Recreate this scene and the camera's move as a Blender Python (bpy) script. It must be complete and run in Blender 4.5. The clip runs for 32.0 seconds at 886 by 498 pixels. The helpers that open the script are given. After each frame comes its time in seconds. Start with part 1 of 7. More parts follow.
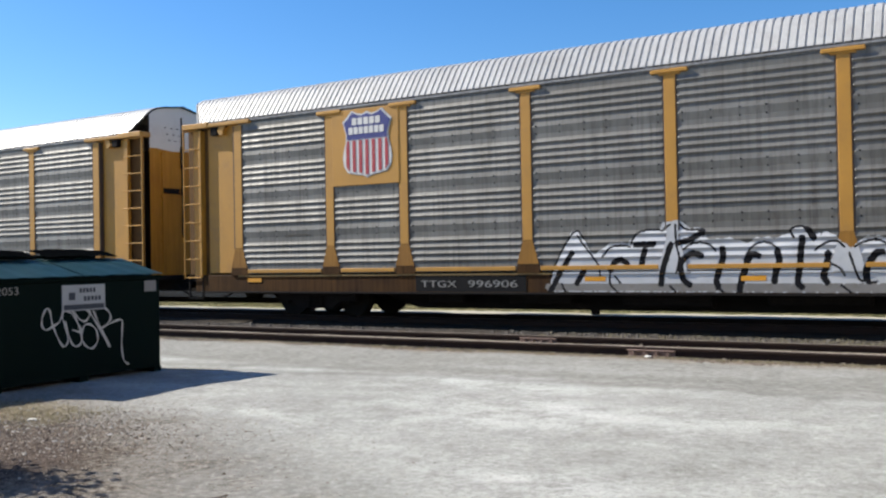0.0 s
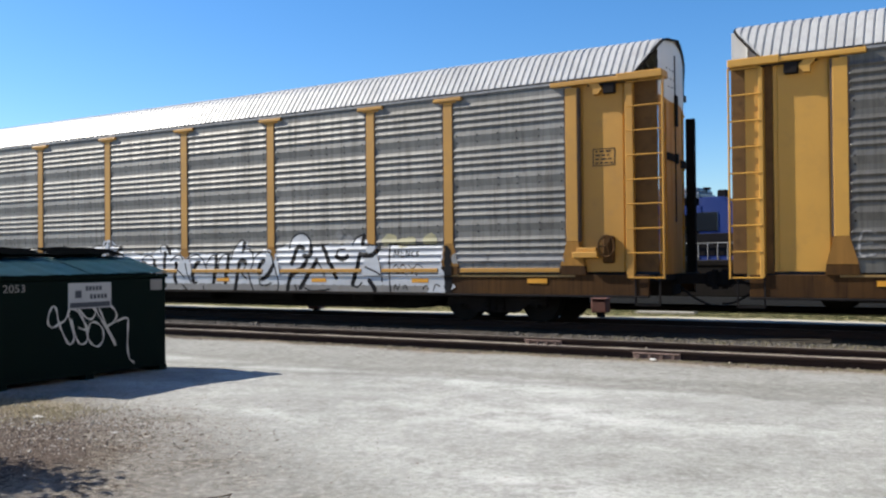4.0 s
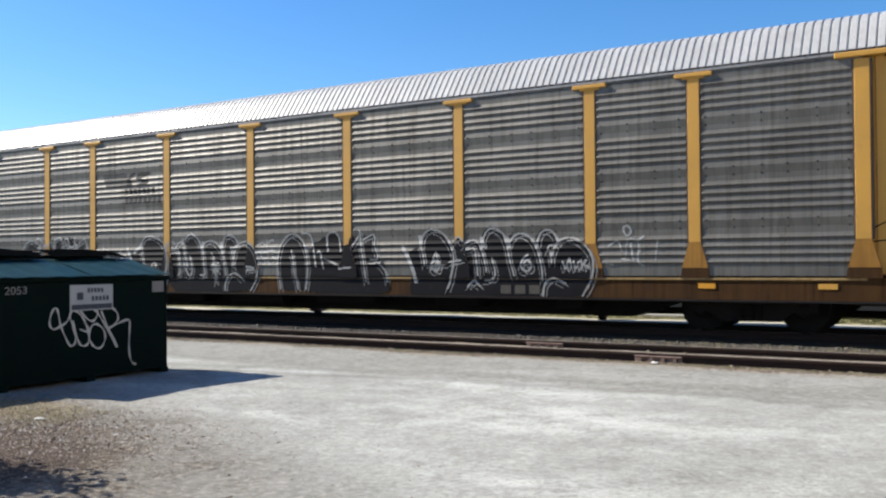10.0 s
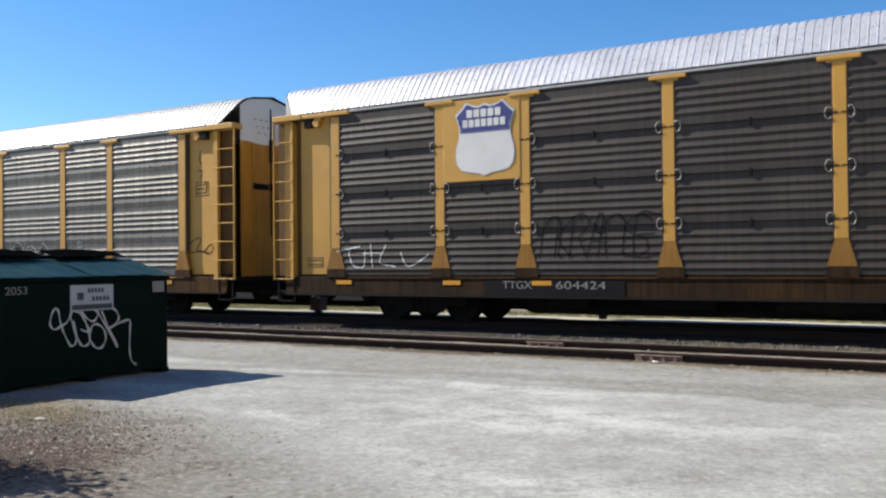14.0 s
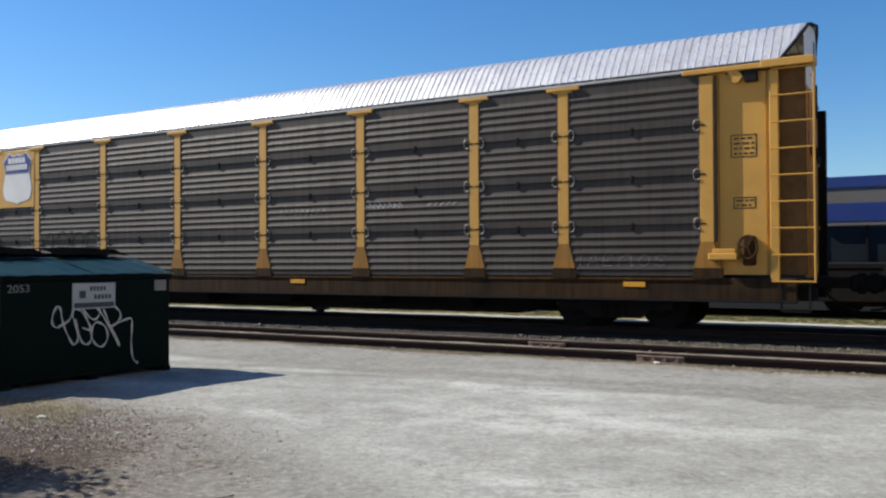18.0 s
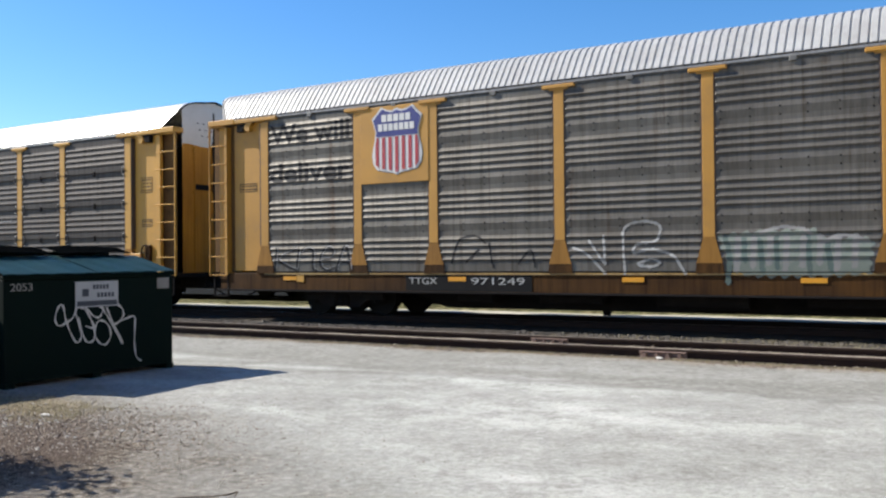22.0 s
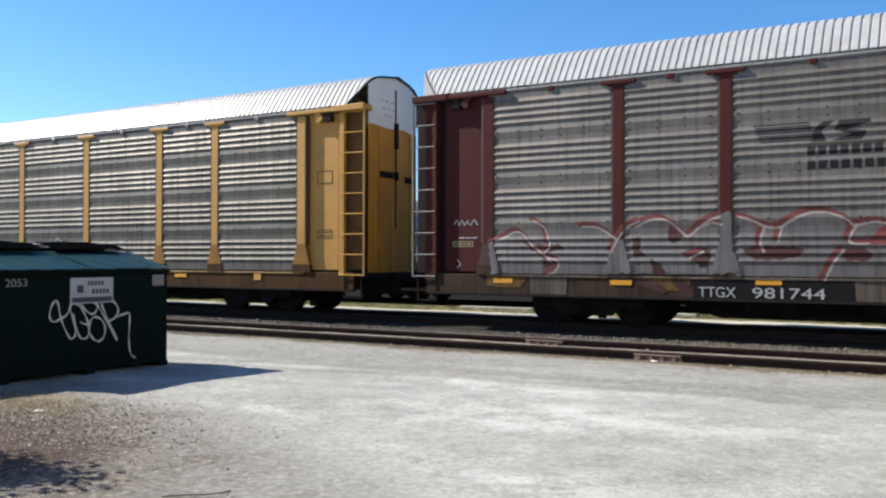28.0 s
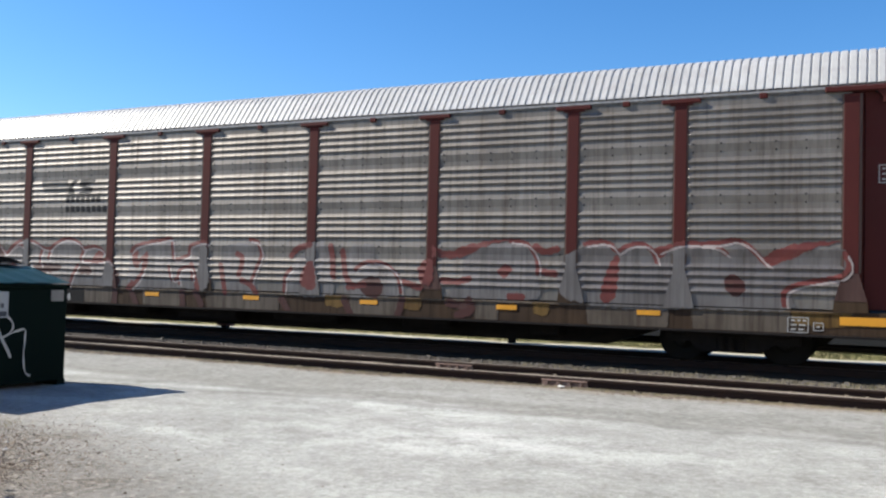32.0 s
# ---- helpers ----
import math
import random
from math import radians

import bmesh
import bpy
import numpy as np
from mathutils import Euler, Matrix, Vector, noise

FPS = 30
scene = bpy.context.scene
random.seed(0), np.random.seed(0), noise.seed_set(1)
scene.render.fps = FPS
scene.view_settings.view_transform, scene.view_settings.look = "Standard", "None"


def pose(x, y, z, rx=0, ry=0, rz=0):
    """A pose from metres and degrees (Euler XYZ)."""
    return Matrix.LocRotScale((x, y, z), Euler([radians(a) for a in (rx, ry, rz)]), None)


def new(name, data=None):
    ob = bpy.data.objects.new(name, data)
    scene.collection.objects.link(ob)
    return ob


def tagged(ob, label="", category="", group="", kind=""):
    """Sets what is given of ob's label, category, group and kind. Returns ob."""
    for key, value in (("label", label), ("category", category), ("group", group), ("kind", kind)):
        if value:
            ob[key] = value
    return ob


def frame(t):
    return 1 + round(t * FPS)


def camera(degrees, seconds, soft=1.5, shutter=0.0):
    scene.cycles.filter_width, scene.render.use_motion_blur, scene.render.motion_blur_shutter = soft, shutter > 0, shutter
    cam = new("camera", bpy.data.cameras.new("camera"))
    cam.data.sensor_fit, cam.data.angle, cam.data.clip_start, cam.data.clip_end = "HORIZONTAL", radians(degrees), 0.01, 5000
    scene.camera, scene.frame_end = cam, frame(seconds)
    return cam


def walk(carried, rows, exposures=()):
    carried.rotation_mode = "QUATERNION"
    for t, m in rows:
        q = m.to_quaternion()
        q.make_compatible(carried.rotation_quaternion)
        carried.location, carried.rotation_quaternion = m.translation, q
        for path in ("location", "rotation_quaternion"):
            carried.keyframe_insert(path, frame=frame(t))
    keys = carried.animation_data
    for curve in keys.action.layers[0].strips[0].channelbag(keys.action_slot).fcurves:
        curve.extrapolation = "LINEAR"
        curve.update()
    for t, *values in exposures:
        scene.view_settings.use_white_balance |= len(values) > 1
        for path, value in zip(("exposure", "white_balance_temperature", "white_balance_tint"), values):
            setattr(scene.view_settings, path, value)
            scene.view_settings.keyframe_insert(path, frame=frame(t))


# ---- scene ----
cam = camera(52.21, 32.0, soft=2.3)
EYE = (0.0, 0.0, 1.30)
VIEW = [  # seconds, yaw, pitch, roll
    (0.0, 30.71, 0.59, 1.04), (0.5, 30.81, 0.57, 0.98), (1.0, 30.86, 0.54, 0.74), (1.5, 30.97, 0.65, 0.44), (2.0, 30.95, 0.65, 0.55),
    (2.5, 31.04, 0.64, 0.63), (3.0, 30.97, 0.66, 0.60), (3.5, 31.02, 0.64, 0.63), (5.5, 31.22, 0.85, 0.23), (6.0, 31.10, 0.76, 0.46),
    (6.5, 31.09, 0.87, 0.37), (7.0, 31.12, 0.79, 0.59), (7.5, 31.10, 0.75, 0.65), (8.0, 31.05, 0.82, 0.34), (8.5, 31.08, 0.81, 0.26),
    (9.0, 31.20, 0.82, 0.33), (9.5, 31.20, 0.85, 0.41), (10.0, 31.17, 0.83, 0.45), (10.5, 31.15, 0.85, 0.41), (11.0, 31.26, 0.82, 0.50),
    (11.5, 31.12, 0.81, 0.35), (12.0, 31.17, 0.82, 0.35), (12.5, 31.25, 0.77, 0.50), (13.0, 31.25, 0.78, 0.58), (13.5, 31.24, 0.77, 0.54),
    (14.0, 31.19, 0.80, 0.55), (14.5, 31.27, 0.82, 0.47), (16.5, 31.28, 0.81, 0.59), (17.0, 31.25, 0.76, 0.63), (17.5, 31.24, 0.80, 0.55),
    (18.0, 31.31, 0.79, 0.29), (18.5, 31.35, 0.67, 0.35), (19.0, 31.33, 0.76, 0.49), (19.5, 31.33, 0.71, 0.64), (20.0, 31.37, 0.70, 0.61),
    (20.5, 31.42, 0.69, 0.59), (21.0, 31.34, 0.68, 0.43), (21.5, 31.53, 0.60, 0.35), (22.0, 31.46, 0.57, 0.57), (22.5, 31.44, 0.52, 0.68),
    (23.0, 31.51, 0.56, 0.72), (23.5, 31.41, 0.58, 0.73), (24.0, 31.46, 0.57, 0.59), (24.5, 31.63, 0.45, 0.62), (25.0, 31.48, 0.55, 0.50),
    (25.5, 31.38, 0.57, 0.45), (27.5, 31.19, 0.64, 0.08), (28.0, 31.20, 0.61, -0.13), (28.5, 31.37, 0.56, -0.69), (29.0, 31.28, 0.52, -0.56),
    (29.5, 31.34, 0.46, -0.28), (30.0, 31.09, 0.57, -0.27), (30.5, 30.79, 0.94, -0.62), (31.0, 30.29, 1.13, -0.86), (31.5, 27.25, 2.18, -0.55),
    (32.0, 25.63, 2.13, -1.48)]
walk(cam, [(t, pose(*EYE, 90 + pitch, roll, yaw)) for t, yaw, pitch, roll in VIEW],
     [(0.0, 1.12), (3.0, 1.12), (6.0, 1.2), (13.0, 1.2), (14.0, 1.05), (14.8, 1.05), (16.4, 0.9), (17.2, 0.84), (18.2, 0.83), (19.0, 0.80), (20.0, 0.91), (21.0, 1.10), (22.0, 1.2), (32.0, 1.24)])

RUN = [  # seconds, metres that the train has gone
    (0.0, -50.88), (0.5, -48.98), (1.0, -47.07), (1.5, -45.14), (2.0, -43.19), (2.5, -41.24), (3.0, -39.26), (3.5, -37.34),
    (5.5, -29.53), (6.0, -27.58), (6.5, -25.61), (7.0, -23.63), (7.5, -21.66), (8.0, -19.69), (8.5, -17.72), (9.0, -15.74),
    (9.5, -13.73), (10.0, -11.79), (10.5, -9.93), (11.0, -7.98), (11.5, -5.95), (12.0, -3.95), (12.5, -1.96), (13.0, 0.00),
    (13.5, 1.98), (14.0, 3.95), (14.5, 5.95), (16.5, 13.83), (17.0, 15.77), (17.5, 17.69), (18.0, 19.60), (18.5, 21.53),
    (19.0, 23.40), (19.5, 25.34), (20.0, 27.27), (20.5, 29.19), (21.0, 31.11), (21.5, 33.03), (22.0, 34.97), (22.5, 36.88),
    (23.0, 38.78), (23.5, 40.68), (24.0, 42.60), (24.5, 44.52), (25.0, 46.45), (25.5, 48.34), (27.5, 55.80), (28.0, 57.66),
    (28.5, 59.56), (29.0, 61.45), (29.5, 63.38), (30.0, 65.30), (30.5, 67.25), (31.0, 69.18), (31.5, 71.17), (32.0, 73.25)]

# ---- light ----
SUN_EL, SUN_DIR = 37.0, Vector((0.978, 0.205, 0)).normalized()
world = bpy.data.worlds.new("sky")
scene.world = world
world.use_nodes = True
wn = world.node_tree
sky = wn.nodes.new("ShaderNodeTexSky")
sky.sky_type, sky.sun_disc = "NISHITA", False
sky.sun_elevation, sky.sun_rotation = radians(SUN_EL), math.atan2(-SUN_DIR.x, -SUN_DIR.y)
sky.air_density, sky.dust_density, sky.ozone_density = 1.0, 0.3, 6.0
deep = wn.nodes.new("ShaderNodeHueSaturation")
deep.inputs["Hue"].default_value, deep.inputs["Saturation"].default_value = 0.502, 1.2
wn.links.new(sky.outputs[0], deep.inputs["Color"])
wn.links.new(deep.outputs[0], wn.nodes["Background"].inputs[0])
wn.nodes["Background"].inputs[1].default_value = 0.076
sun = new("sun", bpy.data.lights.new("sun", "SUN"))
sun.data.energy, sun.data.angle, sun.data.color = 4.9, radians(0.55), (1.0, 0.94, 0.84)
down = Vector((SUN_DIR.x * math.cos(radians(SUN_EL)), SUN_DIR.y * math.cos(radians(SUN_EL)), -math.sin(radians(SUN_EL))))
sun.matrix_basis = Matrix.Translation((-30, -10, 30)) @ down.to_track_quat("-Z", "Y").to_matrix().to_4x4()


# ---- materials ----
class Nodes:
    """A small builder for one material's nodes."""

    def __init__(self, name):
        self.mat = bpy.data.materials.new(name)
        self.mat.use_nodes = True
        self.tree = self.mat.node_tree
        self.bsdf = self.tree.nodes["Principled BSDF"]

    def add(self, kind, **values):
        n = self.tree.nodes.new(kind)
        for k, v in values.items():
            n.inputs[k].default_value = v
        return n

    def link(self, a, b):
        self.tree.links.new(a, b)

    def space(self, scale=(1, 1, 1), own=True):
        """Object coordinates, stretched, with an offset of its own for each object."""
        tc, mp = self.add("ShaderNodeTexCoord"), self.add("ShaderNodeMapping")
        mp.inputs["Scale"].default_value = scale
        self.link(tc.outputs["Object"], mp.inputs["Vector"])
        if own:
            info, mul = self.add("ShaderNodeObjectInfo"), self.add("ShaderNodeVectorMath")
            mul.operation = "SCALE"
            mul.inputs[0].default_value = (37.0, 53.0, 29.0)
            self.link(info.outputs["Random"], mul.inputs["Scale"])
            self.link(mul.outputs[0], mp.inputs["Location"])
        return mp.outputs[0]

    def noise(self, vec, scale, detail=6.0, rough=0.6):
        n = self.add("ShaderNodeTexNoise", Scale=scale, Detail=detail, Roughness=rough)
        self.link(vec, n.inputs["Vector"])
        return n.outputs[0]

    def span(self, value, a, b, c=0.0, d=1.0):
        n = self.add("ShaderNodeMapRange")
        for i, v in enumerate((a, b, c, d)):
            n.inputs[i + 1].default_value = v
        self.link(value, n.inputs[0])
        return n.outputs[0]

    def mix(self, fac, a, b, blend="MIX"):
        n = self.add("ShaderNodeMix")
        n.data_type, n.blend_type = "RGBA", blend
        for socket, v in ((n.inputs[0], fac), (n.inputs[6], a), (n.inputs[7], b)):
            if isinstance(v, (float, int)):
                socket.default_value = v
            elif isinstance(v, tuple):
                socket.default_value = (*v, 1) if len(v) == 3 else v
            else:
                self.link(v, socket)
        return n.outputs[2]

    def math(self, op, a, b):
        n = self.add("ShaderNodeMath")
        n.operation = op
        for socket, v in zip(n.inputs, (a, b)):
            if isinstance(v, (float, int)):
                socket.default_value = v
            else:
                self.link(v, socket)
        return n.outputs[0]

    def done(self, colour, rough, metal=0.0, bump=None, strength=0.3, distance=0.01, spec=0.5):
        for key, v in (("Base Color", colour), ("Roughness", rough), ("Metallic", metal), ("Specular IOR Level", spec)):
            socket = self.bsdf.inputs[key]
            if isinstance(v, (float, int)):
                socket.default_value = v
            elif isinstance(v, tuple):
                socket.default_value = (*v, 1)
            else:
                self.link(v, socket)
        if bump is not None:
            b = self.add("ShaderNodeBump", Strength=strength, Distance=distance)
            self.link(bump, b.inputs["Height"])
            self.link(b.outputs[0], self.bsdf.inputs["Normal"])
        return self.mat


def plain(name, colour, rough=0.6, metal=0.0, vary=0.25, scale=3.0, dirt=(0.06, 0.05, 0.04), dirty=0.3, spec=0.5):
    """A painted or cast surface with blotches, fine grain and some dirt."""
    n = Nodes(name)
    v = n.space()
    big, fine = n.noise(v, scale), n.noise(v, scale * 14, 4)
    dark = tuple(c * (1 - vary) for c in colour)
    col = n.mix(n.span(big, 0.3, 0.7), dark, colour)
    col = n.mix(n.math("MULTIPLY", n.span(n.noise(v, scale * 2.3, 8, 0.7), 0.52, 0.75), dirty), col, dirt)
    col = n.mix(n.math("MULTIPLY", fine, 0.3), col, dark)
    return n.done(col, n.span(big, 0.2, 0.8, max(0.05, rough - 0.12), min(1, rough + 0.12)), metal, fine, 0.25, 0.004, spec)


def streaked(name, light, dark, rust, rust_amount, rough, metal, streaks=0.7, spec=0.25):
    """Weathered sheet metal: blotches, streaks that run down, rust."""
    n = Nodes(name)
    v, down_v = n.space(), n.space((5.0, 5.0, 0.25))
    wide = n.space((1.1, 1.1, 0.12))
    big, run = n.noise(v, 0.9, 6), n.noise(down_v, 2.2, 5, 0.65)
    col = n.mix(n.span(big, 0.3, 0.7), dark, light)
    col = n.mix(n.math("MULTIPLY", n.span(run, 0.45, 0.72), streaks), col, tuple(c * 0.5 for c in dark))
    col = n.mix(n.math("MULTIPLY", n.span(n.noise(wide, 2.0, 4), 0.5, 0.7), 0.45), col, tuple(0.55 * c + 0.2 * r for c, r in zip(light, rust)))
    col = n.mix(n.math("MULTIPLY", n.span(n.noise(down_v, 1.1, 8, 0.75), 0.58, 0.75), rust_amount), col, rust)
    fine = n.noise(v, 60, 3)
    col = n.mix(n.math("MULTIPLY", fine, 0.25), col, dark)
    return n.done(col, n.span(run, 0.3, 0.7, rough - 0.1, rough + 0.15), metal, n.noise(v, 9, 4), 0.12, 0.01, spec)


M = {}
M["galv"] = streaked("weathered_galvanized", (0.198, 0.193, 0.181), (0.124, 0.120, 0.111), (0.075, 0.05, 0.034), 0.4, 0.52, 0.42)
M["galv_dark"] = streaked("rusty_dark_galvanized", (0.063, 0.052, 0.045), (0.038, 0.031, 0.026), (0.060, 0.032, 0.022), 0.85, 0.5, 0.2)
M["galv_brown"] = streaked("brown_stained_galvanized", (0.150, 0.139, 0.122), (0.080, 0.072, 0.062), (0.065, 0.037, 0.024), 0.9, 0.5, 0.5)
M["galv_red"] = streaked("pinkish_galvanized", (0.196, 0.180, 0.163), (0.118, 0.105, 0.093), (0.07, 0.042, 0.03), 0.6, 0.5, 0.5)
M["galv_tan"] = streaked("brownish_galvanized", (0.155, 0.146, 0.131), (0.097, 0.091, 0.081), (0.064, 0.044, 0.031), 0.5, 0.5, 0.5)
M["roof"] = streaked("roof_sheet", (0.42, 0.42, 0.415), (0.335, 0.335, 0.33), (0.22, 0.16, 0.12), 0.3, 0.42, 0.1, 0.3)
M["gutter"] = streaked("dull_grey_strip", (0.26, 0.265, 0.27), (0.19, 0.19, 0.195), (0.10, 0.07, 0.05), 0.5, 0.5, 0.15)
M["roof_rusty"] = streaked("rusty_roof_sheet", (0.84, 0.83, 0.82), (0.66, 0.64, 0.63), (0.16, 0.085, 0.06), 0.9, 0.34, 0.62, 0.5)
M["yellow"] = plain("yellow_paint", (0.415, 0.206, 0.024), 0.55, 0, 0.22, 0.9, (0.16, 0.09, 0.035), 0.45)
M["bright_yellow"] = plain("fresh_yellow_paint", (0.47, 0.245, 0.032), 0.55, 0, 0.15, 0.9, (0.2, 0.11, 0.03), 0.35)
M["sill_yellow"] = streaked("grimy_yellow_paint", (0.086, 0.040, 0.010), (0.031, 0.016, 0.008), (0.011, 0.008, 0.007), 1.0, 0.75, 0.0, 0.85, 0.1)
M["sill_sooty"] = streaked("sooty_yellow_paint", (0.052, 0.028, 0.010), (0.018, 0.011, 0.007), (0.011, 0.008, 0.007), 0.8, 0.75, 0.0, 0.85, 0.1)
M["ledge"] = streaked("stained_tan_ledge", (0.33, 0.24, 0.11), (0.20, 0.125, 0.05), (0.05, 0.03, 0.02), 0.85, 0.75, 0.0, 0.6, 0.15)
M["flare_yellow"] = streaked("dirty_yellow_paint", (0.30, 0.148, 0.026), (0.19, 0.092, 0.022), (0.07, 0.036, 0.017), 0.8, 0.7, 0.0, 0.5, 0.2)
M["flare_red"] = streaked("dirty_oxide_paint", (0.085, 0.055, 0.048), (0.05, 0.026, 0.024), (0.03, 0.016, 0.014), 0.8, 0.75, 0.0, 0.6, 0.12)
M["red"] = plain("oxide_red_paint", (0.062, 0.014, 0.013), 0.7, 0, 0.25, 0.9, (0.05, 0.022, 0.017), 0.5, 0.12)
M["sill_red"] = streaked("grimy_oxide_paint", (0.060, 0.038, 0.022), (0.028, 0.019, 0.014), (0.05, 0.018, 0.014), 0.9, 0.8, 0.0, 0.8, 0.12)
M["flange"] = plain("rusty_brown_flange", (0.075, 0.05, 0.038), 0.8, 0, 0.4, 3.0)
M["door_yellow"] = streaked("stained_yellow_paint", (0.50, 0.235, 0.017), (0.34, 0.15, 0.014), (0.07, 0.036, 0.014), 0.9, 0.6, 0.0, 0.5)
# dirty steel of the ladder recesses, darkened further to paint in their shade
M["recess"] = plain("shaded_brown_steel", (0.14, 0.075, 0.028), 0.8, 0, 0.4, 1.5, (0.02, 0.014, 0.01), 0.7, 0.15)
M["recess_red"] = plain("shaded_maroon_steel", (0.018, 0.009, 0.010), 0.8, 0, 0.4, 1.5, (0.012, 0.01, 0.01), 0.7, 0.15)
M["lid_black"] = plain("black_plastic_lid", (0.006, 0.007, 0.008), 0.9, 0, 0.3, 3.0, (0.010, 0.010, 0.010), 0.4, 0.0)
M["white"] = plain("white_paint", (0.60, 0.59, 0.565), 0.5, 0, 0.12, 0.8, (0.28, 0.24, 0.20), 0.3)
M["black"] = plain("black_paint", (0.008, 0.008, 0.009), 0.7, 0, 0.3, 2.0, (0.02, 0.017, 0.015), 0.4, 0.12)
M["iron"] = plain("grimy_iron", (0.018, 0.016, 0.016), 0.9, 0.0, 0.4, 4.0, (0.030, 0.025, 0.021), 0.5, 0.08)
M["wheel"] = plain("wheel_steel", (0.012, 0.011, 0.010), 0.8, 0.0, 0.3, 5.0, (0.022, 0.017, 0.014), 0.5, 0.1)
M["letter"] = plain("white_lettering", (0.36, 0.36, 0.35), 0.6, 0, 0.25, 8.0, (0.2, 0.18, 0.16), 0.35)
M["dark_letter"] = plain("black_lettering", (0.014, 0.014, 0.016), 0.7, 0, 0.3, 8.0, (0.07, 0.065, 0.06), 0.35, 0.2)
M["blue"] = plain("shield_blue", (0.022, 0.028, 0.17), 0.5, 0, 0.2, 4.0, (0.06, 0.05, 0.08), 0.2)
M["stripe"] = plain("shield_red", (0.34, 0.02, 0.03), 0.5, 0, 0.2, 4.0, (0.2, 0.07, 0.06), 0.25)
M["silver"] = plain("silver_spray", (0.50, 0.51, 0.53), 0.45, 0.1, 0.25, 2.2, (0.30, 0.30, 0.34), 0.5)
M["ink"] = plain("black_spray", (0.010, 0.010, 0.012), 0.6, 0, 0.3, 3.0, (0.030, 0.028, 0.027), 0.4, 0.08)
M["pale"] = plain("white_spray", (0.48, 0.48, 0.47), 0.5, 0, 0.3, 3.0, (0.3, 0.29, 0.27), 0.5)
M["worn_white"] = plain("worn_white_spray", (0.33, 0.33, 0.32), 0.55, 0, 0.35, 3.0, (0.12, 0.12, 0.11), 0.7)
M["faded"] = plain("faded_white_spray", (0.215, 0.21, 0.205), 0.5, 0, 0.3, 3.0, (0.25, 0.24, 0.23), 0.6)
M["pink"] = plain("pale_pink_spray", (0.30, 0.26, 0.25), 0.55, 0.1, 0.3, 3.0, (0.12, 0.08, 0.075), 0.6)
M["crimson"] = plain("red_spray", (0.120, 0.026, 0.022), 0.55, 0, 0.3, 3.0, (0.16, 0.08, 0.07), 0.45, 0.3)
M["haze"] = streaked("dull_pinkish_spray", (0.180, 0.170, 0.166), (0.098, 0.088, 0.085), (0.065, 0.038, 0.032), 0.75, 0.5, 0.45, 0.75, 0.25)
M["maroon"] = plain("maroon_spray", (0.055, 0.02, 0.018), 0.6, 0, 0.35, 1.5, (0.09, 0.06, 0.05), 0.6, 0.2)
M["dull_silver"] = plain("thin_silver_spray_over_paint", (0.20, 0.19, 0.18), 0.55, 0.05, 0.35, 2.2, (0.12, 0.09, 0.06), 0.7)
M["dab"] = plain("pale_yellow_spray", (0.34, 0.31, 0.17), 0.55, 0, 0.3, 3.0, (0.25, 0.24, 0.2), 0.6)
M["dull_blue"] = plain("dull_blue_spray", (0.05, 0.06, 0.11), 0.6, 0, 0.3, 3.0, (0.1, 0.1, 0.1), 0.5)
M["teal"] = plain("thin_teal_spray", (0.075, 0.115, 0.103), 0.6, 0, 0.35, 3.0, (0.12, 0.12, 0.10), 0.5)
M["wash"] = streaked("rubbed_pale_spray", (0.172, 0.172, 0.158), (0.098, 0.093, 0.081), (0.07, 0.05, 0.036), 0.8, 0.5, 0.45, 0.9)
M["sill_pale"] = streaked("thin_pale_spray_on_sill", (0.120, 0.104, 0.086), (0.056, 0.044, 0.034), (0.06, 0.03, 0.02), 0.9, 0.75, 0.0, 0.9, 0.15)
M["ochre"] = streaked("worn_ochre_paint", (0.150, 0.092, 0.026), (0.070, 0.040, 0.016), (0.05, 0.025, 0.015), 0.9, 0.7, 0.0, 0.9, 0.15)
M["ledge_red"] = streaked("stained_grey_ledge", (0.150, 0.125, 0.098), (0.075, 0.058, 0.045), (0.05, 0.02, 0.015), 0.9, 0.75, 0.0, 0.8, 0.15)
M["mint"] = plain("pale_green_spray", (0.145, 0.17, 0.145), 0.5, 0, 0.25, 3.0, (0.3, 0.29, 0.26), 0.6)
M["orange"] = plain("orange_reflective_tape", (0.60, 0.27, 0.01), 0.45, 0, 0.15, 3.0, (0.2, 0.1, 0.02), 0.25)
M["rail"] = plain("rusty_rail_steel", (0.030, 0.019, 0.016), 0.85, 0.0, 0.4, 4.0, (0.018, 0.012, 0.010), 0.6, 0.15)
M["railhead"] = plain("worn_railhead", (0.26, 0.22, 0.18), 0.65, 0.1, 0.4, 1.3, (0.10, 0.065, 0.05), 0.8)
M["joint_bar"] = plain("flaking_joint_bar", (0.24, 0.17, 0.145), 0.85, 0.0, 0.5, 9.0, (0.05, 0.03, 0.024), 0.7, 0.15)
M["tie"] = plain("weathered_tie_wood", (0.10, 0.085, 0.07), 0.9, 0, 0.4, 5.0, (0.05, 0.04, 0.035), 0.5)
M["bin_green"] = plain("dark_green_bin_steel", (0.003, 0.009, 0.0075), 0.8, 0, 0.3, 2.0, (0.008, 0.008, 0.007), 0.35, 0.07)
M["slate"] = plain("dark_slate_ink", (0.03, 0.04, 0.06), 0.6, 0, 0.3, 6.0)
M["sign_white"] = plain("dull_white_sign", (0.34, 0.36, 0.38), 0.5, 0, 0.15, 4.0, (0.2, 0.2, 0.2), 0.4)
M["lid_green"] = plain("teal_green_lid_paint", (0.011, 0.066, 0.068), 0.42, 0, 0.25, 2.2, (0.05, 0.075, 0.07), 0.4)
